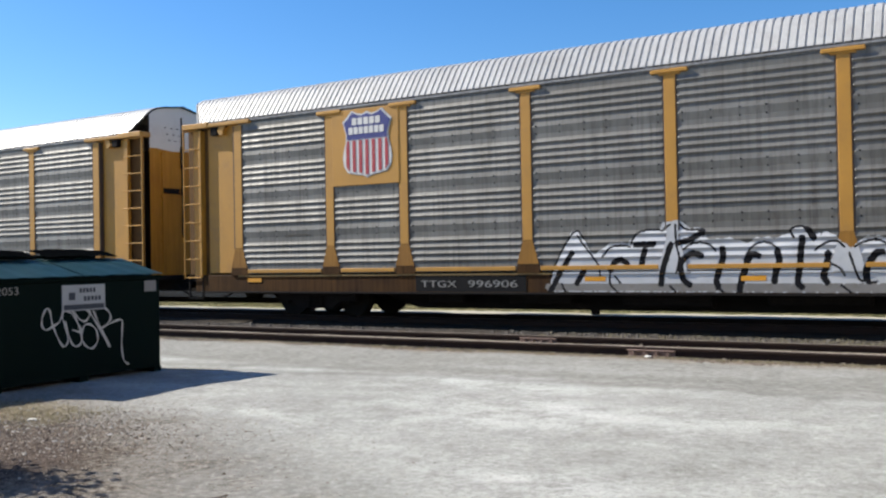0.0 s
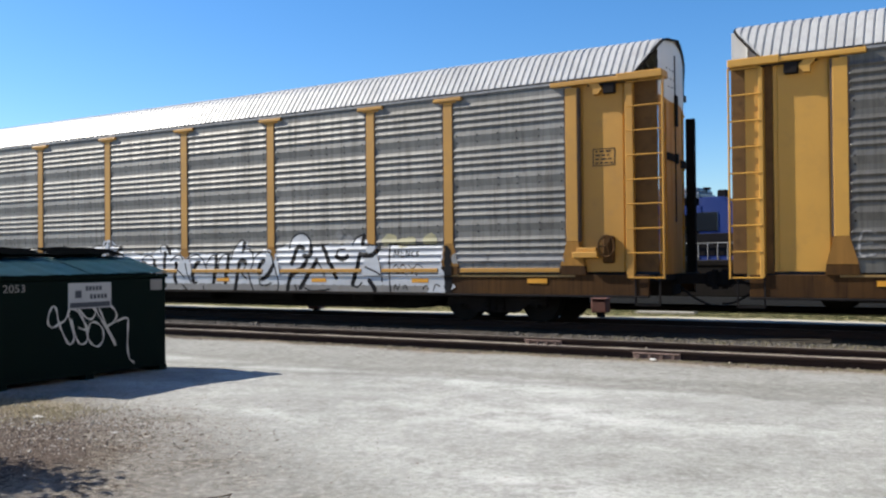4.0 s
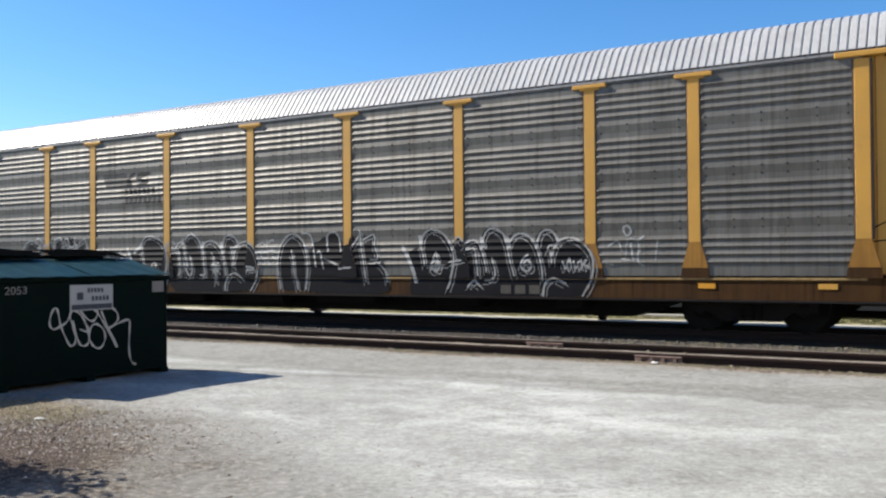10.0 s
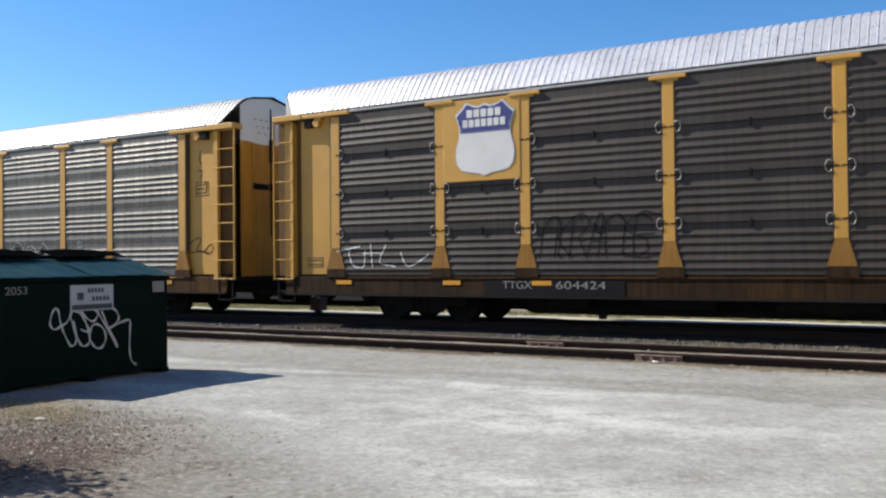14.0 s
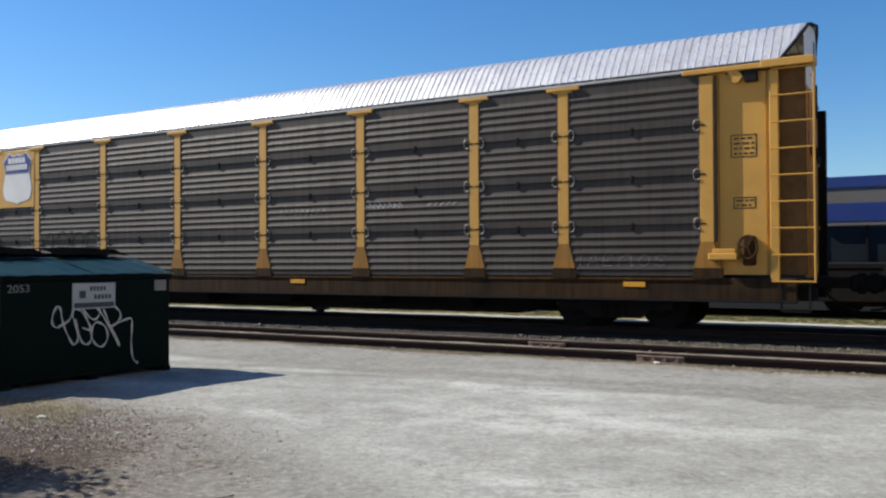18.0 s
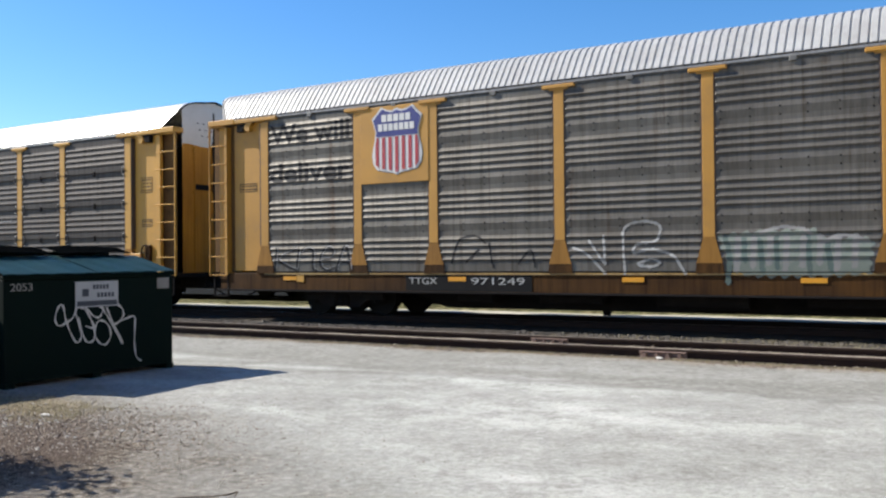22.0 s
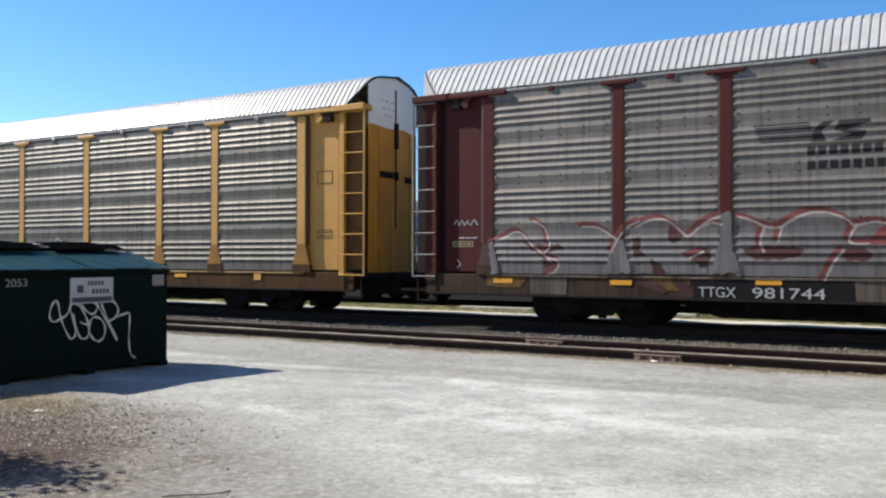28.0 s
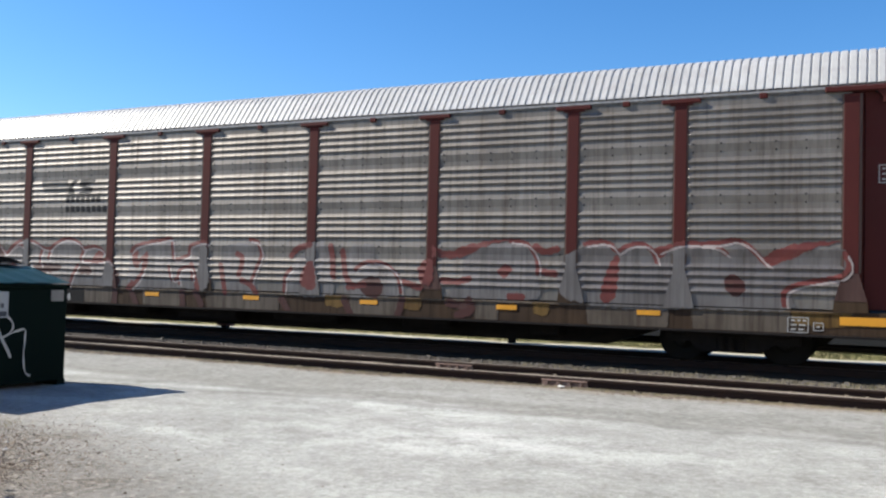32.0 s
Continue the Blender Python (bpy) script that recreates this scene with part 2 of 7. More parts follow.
M["steel_blue"] = plain("royal_blue_cladding", (0.014, 0.038, 0.19), 0.5, 0, 0.15, 0.6)
M["tan"] = plain("tan_cladding", (0.16, 0.138, 0.115), 0.6, 0, 0.15, 0.6)
M["dark_glass"] = plain("dark_shop_glass", (0.02, 0.024, 0.03), 0.15, 0, 0.2, 0.5, (0.03, 0.03, 0.03), 0.1)
M["stainless"] = plain("stainless_cladding", (0.22, 0.23, 0.25), 0.35, 0.5, 0.15, 0.8)
M["concrete"] = plain("grey_concrete", (0.34, 0.33, 0.31), 0.85, 0, 0.25, 1.2)
M["dark_brick"] = plain("dark_grey_cladding", (0.022, 0.022, 0.025), 0.75, 0, 0.3, 0.8)
M["box_red"] = plain("rusty_red_steel", (0.13, 0.045, 0.035), 0.8, 0, 0.35, 4.0)
M["stucco"] = plain("tan_stucco", (0.58, 0.50, 0.40), 0.9, 0, 0.12, 0.8, (0.4, 0.34, 0.27), 0.25, 0.1)
M["bark"] = plain("grey_brown_bark", (0.10, 0.075, 0.055), 0.9, 0, 0.35, 8.0)
M["leaf"] = plain("dull_green_leaf", (0.055, 0.075, 0.03), 0.6, 0, 0.4, 3.0)
M["straw"] = plain("dry_grass", (0.27, 0.235, 0.14), 0.9, 0, 0.4, 6.0)
M["grass"] = plain("short_grass", (0.11, 0.115, 0.05), 0.9, 0, 0.4, 6.0)
M["stone"] = plain("crushed_stone", (0.085, 0.076, 0.066), 0.9, 0, 0.45, 30.0)
M["brown_stone"] = plain("brown_gravel", (0.22, 0.18, 0.14), 0.9, 0, 0.5, 30.0)
M["lot_stone"] = plain("pale_crushed_stone", (0.47, 0.455, 0.42), 0.9, 0, 0.5, 40.0)
M["dim_steel"] = plain("dull_grey_steel", (0.16, 0.15, 0.14), 0.6, 0.2, 0.3, 5.0)
M["dim"] = plain("dull_painted_mark", (0.085, 0.078, 0.066), 0.7, 0, 0.3, 5.0, (0.03, 0.025, 0.02), 0.6, 0.15)
M["litter"] = plain("white_litter", (0.50, 0.49, 0.46), 0.6, 0, 0.1, 20.0)


TRACK_B, TRACK_C, WHEEL_TRACKS = -0.09, -0.0186, [(9.97, 0.26), (9.42, 0.22)]


def rubble_material():
    """Loose gravel: every stone has a tone of its own."""
    n = Nodes("mixed_rubble")
    geo = n.add("ShaderNodeNewGeometry")
    tone = geo.outputs["Random Per Island"]
    v = n.space(own=False)
    col = n.mix(n.span(tone, 0.0, 0.75), (0.062, 0.046, 0.036), (0.235, 0.188, 0.15))
    col = n.mix(n.span(tone, 0.8, 1.0), col, (0.44, 0.42, 0.38))
    col = n.mix(n.math("MULTIPLY", n.noise(v, 60, 4), 0.4), col, (0.09, 0.07, 0.055))
    return n.done(col, 0.9, 0.0, None, spec=0.2)


M["rubble"] = rubble_material()


def ground_material():
    """One sheet: pale worn lot, brown gravel, ballast, a pale path and grass."""
    n = Nodes("lot_gravel_and_grass")
    geo = n.add("ShaderNodeNewGeometry")
    sep = n.add("ShaderNodeSeparateXYZ")
    pos = geo.outputs["Position"]
    n.link(pos, sep.inputs[0])
    x, y = sep.outputs[0], sep.outputs[1]
    stretch = n.add("ShaderNodeMapping")
    stretch.inputs["Scale"].default_value = (0.34, 1.0, 1.0)
    stretch.inputs["Rotation"].default_value = (0, 0, radians(-6))
    n.link(pos, stretch.inputs["Vector"])
    big, mid = n.noise(pos, 0.35, 5), n.noise(pos, 2.2, 8, 0.7)
    fine, grit = n.noise(pos, 32, 6, 0.8), n.noise(pos, 75, 2)
    peb = n.noise(pos, 17, 2, 0.5)
    speck = n.noise(pos, 11, 8, 0.8)
    tracks = n.noise(stretch.outputs[0], 1.1, 3, 0.5)
    lot = n.mix(n.span(big, 0.38, 0.62), (0.315, 0.320, 0.301), (0.450, 0.459, 0.436))
    lot = n.mix(n.math("MULTIPLY", n.span(tracks, 0.46, 0.64), 0.55), lot, (0.27, 0.27, 0.255))
    lot = n.mix(n.math("MULTIPLY", n.span(tracks, 0.42, 0.30), 0.55), lot, (0.57, 0.58, 0.56))
    lot = n.mix(n.math("MULTIPLY", n.span(mid, 0.47, 0.64), 0.65), lot, (0.215, 0.213, 0.197))
    lot = n.mix(n.math("MULTIPLY", n.span(mid, 0.42, 0.30), 0.5), lot, (0.52, 0.525, 0.50))
    lot = n.mix(n.math("MULTIPLY", n.span(speck, 0.50, 0.62), 0.36), lot, (0.165, 0.162, 0.149))
    lot = n.mix(n.math("MULTIPLY", n.span(speck, 0.45, 0.34), 0.4), lot, (0.58, 0.585, 0.56))
    lot = n.mix(n.math("MULTIPLY", n.span(fine, 0.49, 0.60), 0.5), lot, (0.15, 0.146, 0.132))
    lot = n.mix(n.math("MULTIPLY", n.span(grit, 0.46, 0.34), 0.3), lot, (0.50, 0.50, 0.475))
    lot = n.mix(n.math("MULTIPLY", n.math("MULTIPLY", n.span(peb, 0.52, 0.62), n.span(mid, 0.42, 0.62)), 0.3), lot, (0.17, 0.167, 0.155))
    lot = n.mix(n.math("MULTIPLY", n.span(peb, 0.46, 0.36), 0.14), lot, (0.58, 0.585, 0.565))
    # two pairs of faint wheel tracks that curve along the rails
    bend = n.math("SUBTRACT", y, n.math("ADD", n.math("MULTIPLY", x, TRACK_B), n.math("MULTIPLY", n.math("MULTIPLY", x, x), TRACK_C)))
    bend = n.math("ADD", bend, n.math("MULTIPLY", n.math("SUBTRACT", mid, 0.5), 0.5))
    for mid_y, wide in WHEEL_TRACKS:
        gap = n.math("ABSOLUTE", n.math("SUBTRACT", bend, mid_y), 0.0)
        lot = n.mix(n.math("MULTIPLY", n.span(gap, wide, wide * 0.2), 0.38), lot, (0.13, 0.128, 0.12))
    off = n.math("ADD", x, 4.5)
    edge = n.math("SUBTRACT", n.math("SUBTRACT", y, 9.3), n.math("MULTIPLY", n.math("MULTIPLY", off, off), 0.012))
    edge = n.math("ADD", edge, n.math("MULTIPLY", n.math("SUBTRACT", tracks, 0.5), 1.6))
    worn = n.math("MULTIPLY", n.span(edge, -0.15, 0.3), 0.62)
    lot = n.mix(worn, lot, n.mix(n.span(speck, 0.4, 0.6), (0.25, 0.246, 0.226), (0.14, 0.135, 0.12)))
    gravel = n.mix(n.span(fine, 0.40, 0.60), (0.026, 0.020, 0.016), (0.21, 0.175, 0.14))
    gravel = n.mix(n.math("MULTIPLY", n.span(peb, 0.46, 0.36), 0.75), gravel, (0.30, 0.27, 0.225))
    gravel = n.mix(n.math("MULTIPLY", n.span(peb, 0.53, 0.62), 0.8), gravel, (0.035, 0.027, 0.021))
    gravel = n.mix(n.span(speck, 0.50, 0.64), gravel, (0.055, 0.042, 0.033))
    gravel = n.mix(n.math("MULTIPLY", n.span(grit, 0.55, 0.66), 0.7), gravel, (0.36, 0.34, 0.30))
    gravel = n.mix(n.math("MULTIPLY", n.span(mid, 0.45, 0.65), 0.6), gravel, (0.13, 0.103, 0.078))
    # distance from the corner where the loose gravel lies
    dx, dy = n.math("ADD", x, 6.8), n.math("SUBTRACT", y, 4.2)
    along = n.math("SUBTRACT", n.math("MULTIPLY", dx, 0.41), n.math("MULTIPLY", dy, 0.18))
    across = n.math("ADD", n.math("MULTIPLY", dx, 0.39), n.math("MULTIPLY", dy, 0.92))
    away = n.math("SQRT", n.math("ADD", n.math("MULTIPLY", along, along), n.math("MULTIPLY", across, across)), 0.0)
    away = n.math("ADD", away, n.math("MULTIPLY", n.math("SUBTRACT", mid, 0.5), 3.2))
    col = n.mix(n.span(away, 0.7, 2.3), gravel, lot)
    # a patch of dark bare earth and a straw-coloured margin beside the bins
    ex, ey = n.math("ADD", x, 6.45), n.math("SUBTRACT", y, 4.2)
    el = n.math("SUBTRACT", n.math("MULTIPLY", ex, 0.95), n.math("MULTIPLY", ey, 0.3))
    ew = n.math("ADD", n.math("MULTIPLY", ex, 0.6), n.math("MULTIPLY", ey, 1.9))
    earth = n.math("SQRT", n.math("ADD", n.math("MULTIPLY", el, el), n.math("MULTIPLY", ew, ew)), 0.0)
    earth = n.math("ADD", earth, n.math("MULTIPLY", n.math("SUBTRACT", speck, 0.5), 2.2))
    soil = n.mix(n.span(fine, 0.40, 0.60), (0.030, 0.022, 0.020), (0.125, 0.098, 0.082))
    col = n.mix(n.math("MULTIPLY", n.span(earth, 1.25, 0.8), 0.85), col, soil)
    sx, sy = n.math("ADD", x, 8.3), n.math("SUBTRACT", y, 5.45)
    chaff = n.math("ADD", n.math("MULTIPLY", n.math("MULTIPLY", sx, sx), 1.2), n.math("MULTIPLY", n.math("MULTIPLY", sy, sy), 3.5))
    chaff = n.math("ADD", chaff, n.math("MULTIPLY", n.math("SUBTRACT", speck, 0.5), 2.5))
    col = n.mix(n.math("MULTIPLY", n.span(chaff, 1.2, 0.5), 0.6), col, n.mix(n.span(fine, 0.42, 0.58), (0.10, 0.078, 0.045), (0.34, 0.285, 0.185)))
    wob = n.math("ADD", y, n.math("MULTIPLY", n.math("SUBTRACT", mid, 0.5), 0.9))
    wob2 = n.math("ADD", y, n.math("MULTIPLY", n.math("SUBTRACT", big, 0.5), 1.2))
    dirt = n.mix(n.span(fine, 0.35, 0.65), (0.13, 0.095, 0.07), (0.36, 0.30, 0.235))
    col = n.mix(n.span(wob, 11.7, 12.2), col, dirt)
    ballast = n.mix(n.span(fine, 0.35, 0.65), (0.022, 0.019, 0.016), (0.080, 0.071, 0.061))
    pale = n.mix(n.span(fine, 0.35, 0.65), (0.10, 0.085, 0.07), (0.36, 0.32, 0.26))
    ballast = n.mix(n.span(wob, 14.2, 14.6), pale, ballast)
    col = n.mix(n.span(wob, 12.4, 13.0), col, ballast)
    weeds = n.mix(n.span(mid, 0.4, 0.6), (0.26, 0.22, 0.13), (0.13, 0.14, 0.055))
    patch = n.math("MULTIPLY", n.span(mid, 0.47, 0.6), n.span(x, -6.0, -1.0))
    col = n.mix(n.math("MULTIPLY", patch, n.math("MULTIPLY", n.span(y, 13.9, 14.4), n.span(y, 16.2, 15.6))), col, weeds)
    col = n.mix(n.span(wob, 19.2, 19.5), col, n.mix(mid, (0.36, 0.335, 0.275), (0.48, 0.455, 0.39)))
    col = n.mix(n.span(wob2, 20.9, 21.5), col, weeds)
    # near-black far ground: colour standing in for the shade under the flat wagons
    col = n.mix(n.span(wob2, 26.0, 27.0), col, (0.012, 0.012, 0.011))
    h = n.math("ADD", n.math("MULTIPLY", fine, 0.5), n.math("MULTIPLY", speck, 0.9))
    return n.done(col, 0.95, 0.0, h, 0.9, 0.03, 0.02)


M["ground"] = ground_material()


# ---- building helpers ----
def finish(bm, name):
    bmesh.ops.recalc_face_normals(bm, faces=bm.faces)
    me = bpy.data.meshes.new(name)
    bm.to_mesh(me)
    bm.free()
    return me


def put(name, mesh, parent, label="", at=None):
    """Links a mesh as one object under its thing (or as a thing, with no parent)."""
    ob = new(name, mesh)
    if parent:
        ob.parent = parent
    if at is not None:
        ob.matrix_basis = at if isinstance(at, Matrix) else Matrix.Translation(at)
    return tagged(ob, label)


def part(name, bm, material, parent, label="", at=None):
    me = finish(bm, name)
    for m in material if isinstance(material, (list, tuple)) else (material,):
        me.materials.append(M[m])
    return put(name, me, parent, label, at)


def thing(name, label, category, group="", at=(0, 0, 0), kind=""):
    ob = new(name)
    ob.empty_display_size = 0.3
    ob.matrix_basis = at if isinstance(at, Matrix) else Matrix.Translation(at)
    return tagged(ob, label, category, group, kind)


def box(bm, x0, x1, y0, y1, z0, z1, bevel=0.0, slot=0):
    r = bmesh.ops.create_cube(bm, size=1)
    vs = r["verts"]
    for v in vs:
        v.co = ((x0 + x1) / 2 + v.co.x * (x1 - x0), (y0 + y1) / 2 + v.co.y * (y1 - y0), (z0 + z1) / 2 + v.co.z * (z1 - z0))
    faces = {f for v in vs for f in v.link_faces}
    for f in faces:
        f.material_index = slot
    if bevel:
        edges = list({e for v in vs for e in v.link_edges})
        out = bmesh.ops.bevel(bm, geom=edges, offset=bevel, segments=1, affect="EDGES")
        for f in out["faces"]:
            f.material_index = slot
    return vs


def boxed(x0, x1, y0, y1, z0, z1, bevel=0.0):
    bm = bmesh.new()
    box(bm, x0, x1, y0, y1, z0, z1, bevel)
    return bm


def rod(bm, a, b, r, n=8, r2=None, slot=0):
    a, b = Vector(a), Vector(b)
    d = b - a
    m = Matrix.Translation((a + b) / 2) @ d.to_track_quat("Z", "Y").to_matrix().to_4x4()
    out = bmesh.ops.create_cone(bm, cap_ends=True, segments=n, radius1=r, radius2=r if r2 is None else r2, depth=d.length, matrix=m)
    for v in out["verts"]:
        for f in v.link_faces:
            f.material_index = slot


def tube(bm, pts, r, n=6, closed=False):
    """A round bar bent along points."""
    pts = [Vector(p) for p in pts]
    rings = []
    for i, p in enumerate(pts):
        d = (pts[(i + 1) % len(pts)] - pts[i - 1]) if closed else (pts[min(i + 1, len(pts) - 1)] - pts[max(i - 1, 0)])
        m = d.to_track_quat("Z", "Y").to_matrix()
        rings.append([bm.verts.new(p + m @ Vector((r * math.cos(6.2832 * k / n), r * math.sin(6.2832 * k / n), 0))) for k in range(n)])
    for a, b in zip(rings, rings[1:] + (rings[:1] if closed else [])):
        for k in range(n):
            bm.faces.new((a[k], a[(k + 1) % n], b[(k + 1) % n], b[k]))
    if not closed:
        bm.faces.new(rings[0][::-1]), bm.faces.new(rings[-1])


def prism(bm, outline, y0, y1, slot=0):
    """A flat outline in x and z, given thickness from y0 to y1."""
    a = [bm.verts.new((x, y0, z)) for x, z in outline]
    b = [bm.verts.new((x, y1, z)) for x, z in outline]
    faces = [bm.faces.new(a), bm.faces.new(b[::-1])]
    for i in range(len(a)):
        j = (i + 1) % len(a)
        faces.append(bm.faces.new((a[i], b[i], b[j], a[j])))
    for f in faces:
        f.material_index = slot


def lettering(text, size, width, bold=0.0):
    """The built-in font as a flat mesh in x and z, facing -y, squeezed to a width."""
    cu = bpy.data.curves.new("lettering", "FONT")
    cu.body, cu.size, cu.extrude, cu.offset = text, size, 0.002, bold
    ob = bpy.data.objects.new("lettering", cu)
    me = bpy.data.meshes.new_from_object(ob)
    bpy.data.objects.remove(ob)
    xs = [v.co.x for v in me.vertices]
    k = width / (max(xs) - min(xs))
    me.transform(Matrix.Diagonal((k, 1, 1, 1)) @ Matrix.Translation((-min(xs), 0, 0)))
    me.transform(Euler((radians(90), 0, 0)).to_matrix().to_4x4())
    return me


def drape(bm, kind, z_at, clear=0.004):
    """Cuts a flat thing along the sheet's folds and lays it on them."""
    for z, _ in PROFILE[kind]:
        bmesh.ops.bisect_plane(bm, geom=list(bm.verts) + list(bm.edges) + list(bm.faces), plane_co=(0, 0, z - z_at), plane_no=(0, 0, 1))
    mid = (min(v.co.y for v in bm.verts) + max(v.co.y for v in bm.verts)) / 2
    for v in bm.verts:
        v.co.y = -PY - stands_out(kind, v.co.z + z_at) - (clear if v.co.y <= mid else clear * 0.5)


def letters(text, size, width, material, parent, at, label="", bold=0.0, kind=""):
    """One part for each character."""
    me = lettering(text, size, width, bold)
    bm = bmesh.new()
    bm.from_mesh(me)
    if kind:
        drape(bm, kind, at[2])
        at = (at[0], 0, at[2])
    todo, groups = set(bm.verts), []
    while todo:
        stack, isle = [todo.pop()], []
        while stack:
            v = stack.pop()
            isle.append(v)
            for e in v.link_edges:
                o = e.other_vert(v)
                if o in todo:
                    todo.discard(o)
                    stack.append(o)
        a, b = min(v.co.x for v in isle), max(v.co.x for v in isle)
        hit = next((g for g in groups if min(b, g[1]) - max(a, g[0]) > 0.5 * min(b - a, g[1] - g[0])), None)
        if hit:
            hit[0], hit[1], hit[2] = min(a, hit[0]), max(b, hit[1]), hit[2] + isle
        else:
            groups.append([a, b, isle])
    for _, _, isle in sorted(groups, key=lambda g: g[0]):
        index = {v: i for i, v in enumerate(isle)}
        faces = [[index[v] for v in f.verts] for f in bm.faces if f.verts[0] in index]
        one = bpy.data.meshes.new("letter")
        one.from_pydata([v.co[:] for v in isle], [], faces)
        one.materials.append(M[material])
        put("letter", one, parent, label, at)
    bm.free()


# ---- ground ----
GROUND = -0.12


def relief(x, y):
    return 0.022 * noise.noise((x * 0.6, y * 0.6, 0)) + 0.012 * noise.noise((x * 1.7, y * 1.7, 3))


def lie(x, y):
    """Height of the lot's surface at a place, between the corners of its sheet."""
    i, j = math.floor((x + 40) / 0.5), math.floor((y + 6) / 0.4)
    x0, y0 = -40 + 0.5 * i, -6 + 0.4 * j
    u, v = (x - x0) / 0.5, (y - y0) / 0.4
    low = relief(x0, y0) * (1 - u) + relief(x0 + 0.5, y0) * u
    high = relief(x0, y0 + 0.4) * (1 - u) + relief(x0 + 0.5, y0 + 0.4) * u
    return GROUND + low * (1 - v) + high * v


def bed(y):
    """How far the ground sinks at the tracks and in the strip between them."""
    return 0.07 if 14.1 < y < 16.5 else 0.02 if 12.2 < y < 19 else 0.0


def build_ground():
    bm = bmesh.new()
    xs = [-1500, -300, -80] + [-40 + 0.5 * i for i in range(121)] + [60, 300, 1500]
    ys = [-1500, -300, -60] + [-6 + 0.4 * i for i in range(86)] + [40, 80, 300, 1500]
    rows = []
    for y in ys:
        row = []
        for x in xs:
            z = GROUND
            if -42 < x < 24 and -6 < y < 30:
                z += relief(x, y)
                z -= bed(y)
            row.append(bm.verts.new((x, y, z)))
        rows.append(row)
    for j in range(len(ys) - 1):
        for i in range(len(xs) - 1):
            bm.faces.new((rows[j][i], rows[j][i + 1], rows[j + 1][i + 1], rows[j + 1][i]))
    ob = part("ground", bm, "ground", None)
    for p in ob.data.polygons:
        p.use_smooth = True
    tagged(ob, "pale worn gravel lot running into track ballast and grass", "ground", kind="structure")


build_ground()


# ---- tracks ----
def rail_bm(x0, x1, y, z):
    """A rail with head, web and foot; the head's top is the second material."""
    bm = bmesh.new()
    prof = [(-0.07, -0.165), (0.07, -0.165), (0.07, -0.15), (0.012, -0.13), (0.012, -0.045), (0.036, -0.035), (0.036, -0.008), (0.026, 0.0),
            (-0.026, 0.0), (-0.036, -0.008), (-0.036, -0.035), (-0.012, -0.045), (-0.012, -0.13), (-0.07, -0.15)]
    a = [bm.verts.new((x0, y + p, z + q)) for p, q in prof]
    b = [bm.verts.new((x1, y + p, z + q)) for p, q in prof]
    for i in range(len(prof)):
        j = (i + 1) % len(prof)
        f = bm.faces.new((a[i], a[j], b[j], b[i]))
        f.material_index = 1 if i == 7 else 0
    bm.faces.new(a[::-1]), bm.faces.new(b)
    return bm


def joint_bar_bm(x, y, z):
    """A rolled bar: ledge under the head, hollow web with bolts, toe on the foot."""
    bm = bmesh.new()
    box(bm, x - 0.34, x + 0.34, y - 0.072, y - 0.014, z - 0.056, z - 0.036, 0.005)
    box(bm, x - 0.335, x + 0.335, y - 0.040, y - 0.013, z - 0.125, z - 0.050, 0.005)
    box(bm, x - 0.34, x + 0.34, y - 0.105, y - 0.014, z - 0.150, z - 0.122, 0.008)
    for i in range(4):
        rod(bm, (x - 0.25 + 0.166 * i, y - 0.105, z - 0.09), (x - 0.25 + 0.166 * i, y - 0.03, z - 0.09), 0.03, 6)
    return bm


def build_track(label, rails, x0, x1, joints):
    t = thing("railway_track", label, "railway track")
    tagged(t, kind="structure")
    for (y, z) in rails:
        part("rail", rail_bm(x0, x1, y, z), ("rail", "railhead"), t)
    for x, k in joints:
        part("joint_bar", joint_bar_bm(x, *rails[k]), "joint_bar", t, "rusty bolted joint bar")
    (ya, za), (yb, zb) = rails
    bm = bmesh.new()
    box(bm, -0.115, 0.115, -1.3, 1.3, -0.18, 0.0, 0.015)
    tie = finish(bm, "tie")
    tie.materials.append(M["tie"])
    bm = bmesh.new()
    box(bm, -0.09, 0.09, -0.17, 0.17, 0.0, 0.016, 0.004)
    for sx in (-0.05, 0.05):
        box(bm, sx - 0.012, sx + 0.012, -0.11, -0.075, 0.016, 0.045, 0.004)
    plate = finish(bm, "tie_plate")
    plate.materials.append(M["rail"])
    x, mid = x0 + 0.4, (ya + yb) / 2
    while x < x1:
        zt = (za + zb) / 2 - 0.185 + random.uniform(-0.008, 0.008)
        put("tie", tie, t, at=pose(x, mid + random.uniform(-0.06, 0.06), zt, math.degrees(math.atan2(zb - za, yb - ya)), 0, random.uniform(-1.5, 1.5)))
        if -22 < x < 10:
            put("tie_plate", plate, t, at=(x, ya, za - 0.183))
        x += 0.53 + random.uniform(-0.03, 0.03)
    return t


NEAR_RAIL, FAR_RAIL = (12.42, 0.0), (13.93, -0.03)
build_track("empty rusty railway track with weathered ties in ballast", [NEAR_RAIL, FAR_RAIL], -45, 22, [(-3.99, 0), (-6.42, 1), (-17.6, 0)])
build_track("railway track under the freight train", [(17.0, 0.0), (18.51, 0.0)], -60, 40, [])


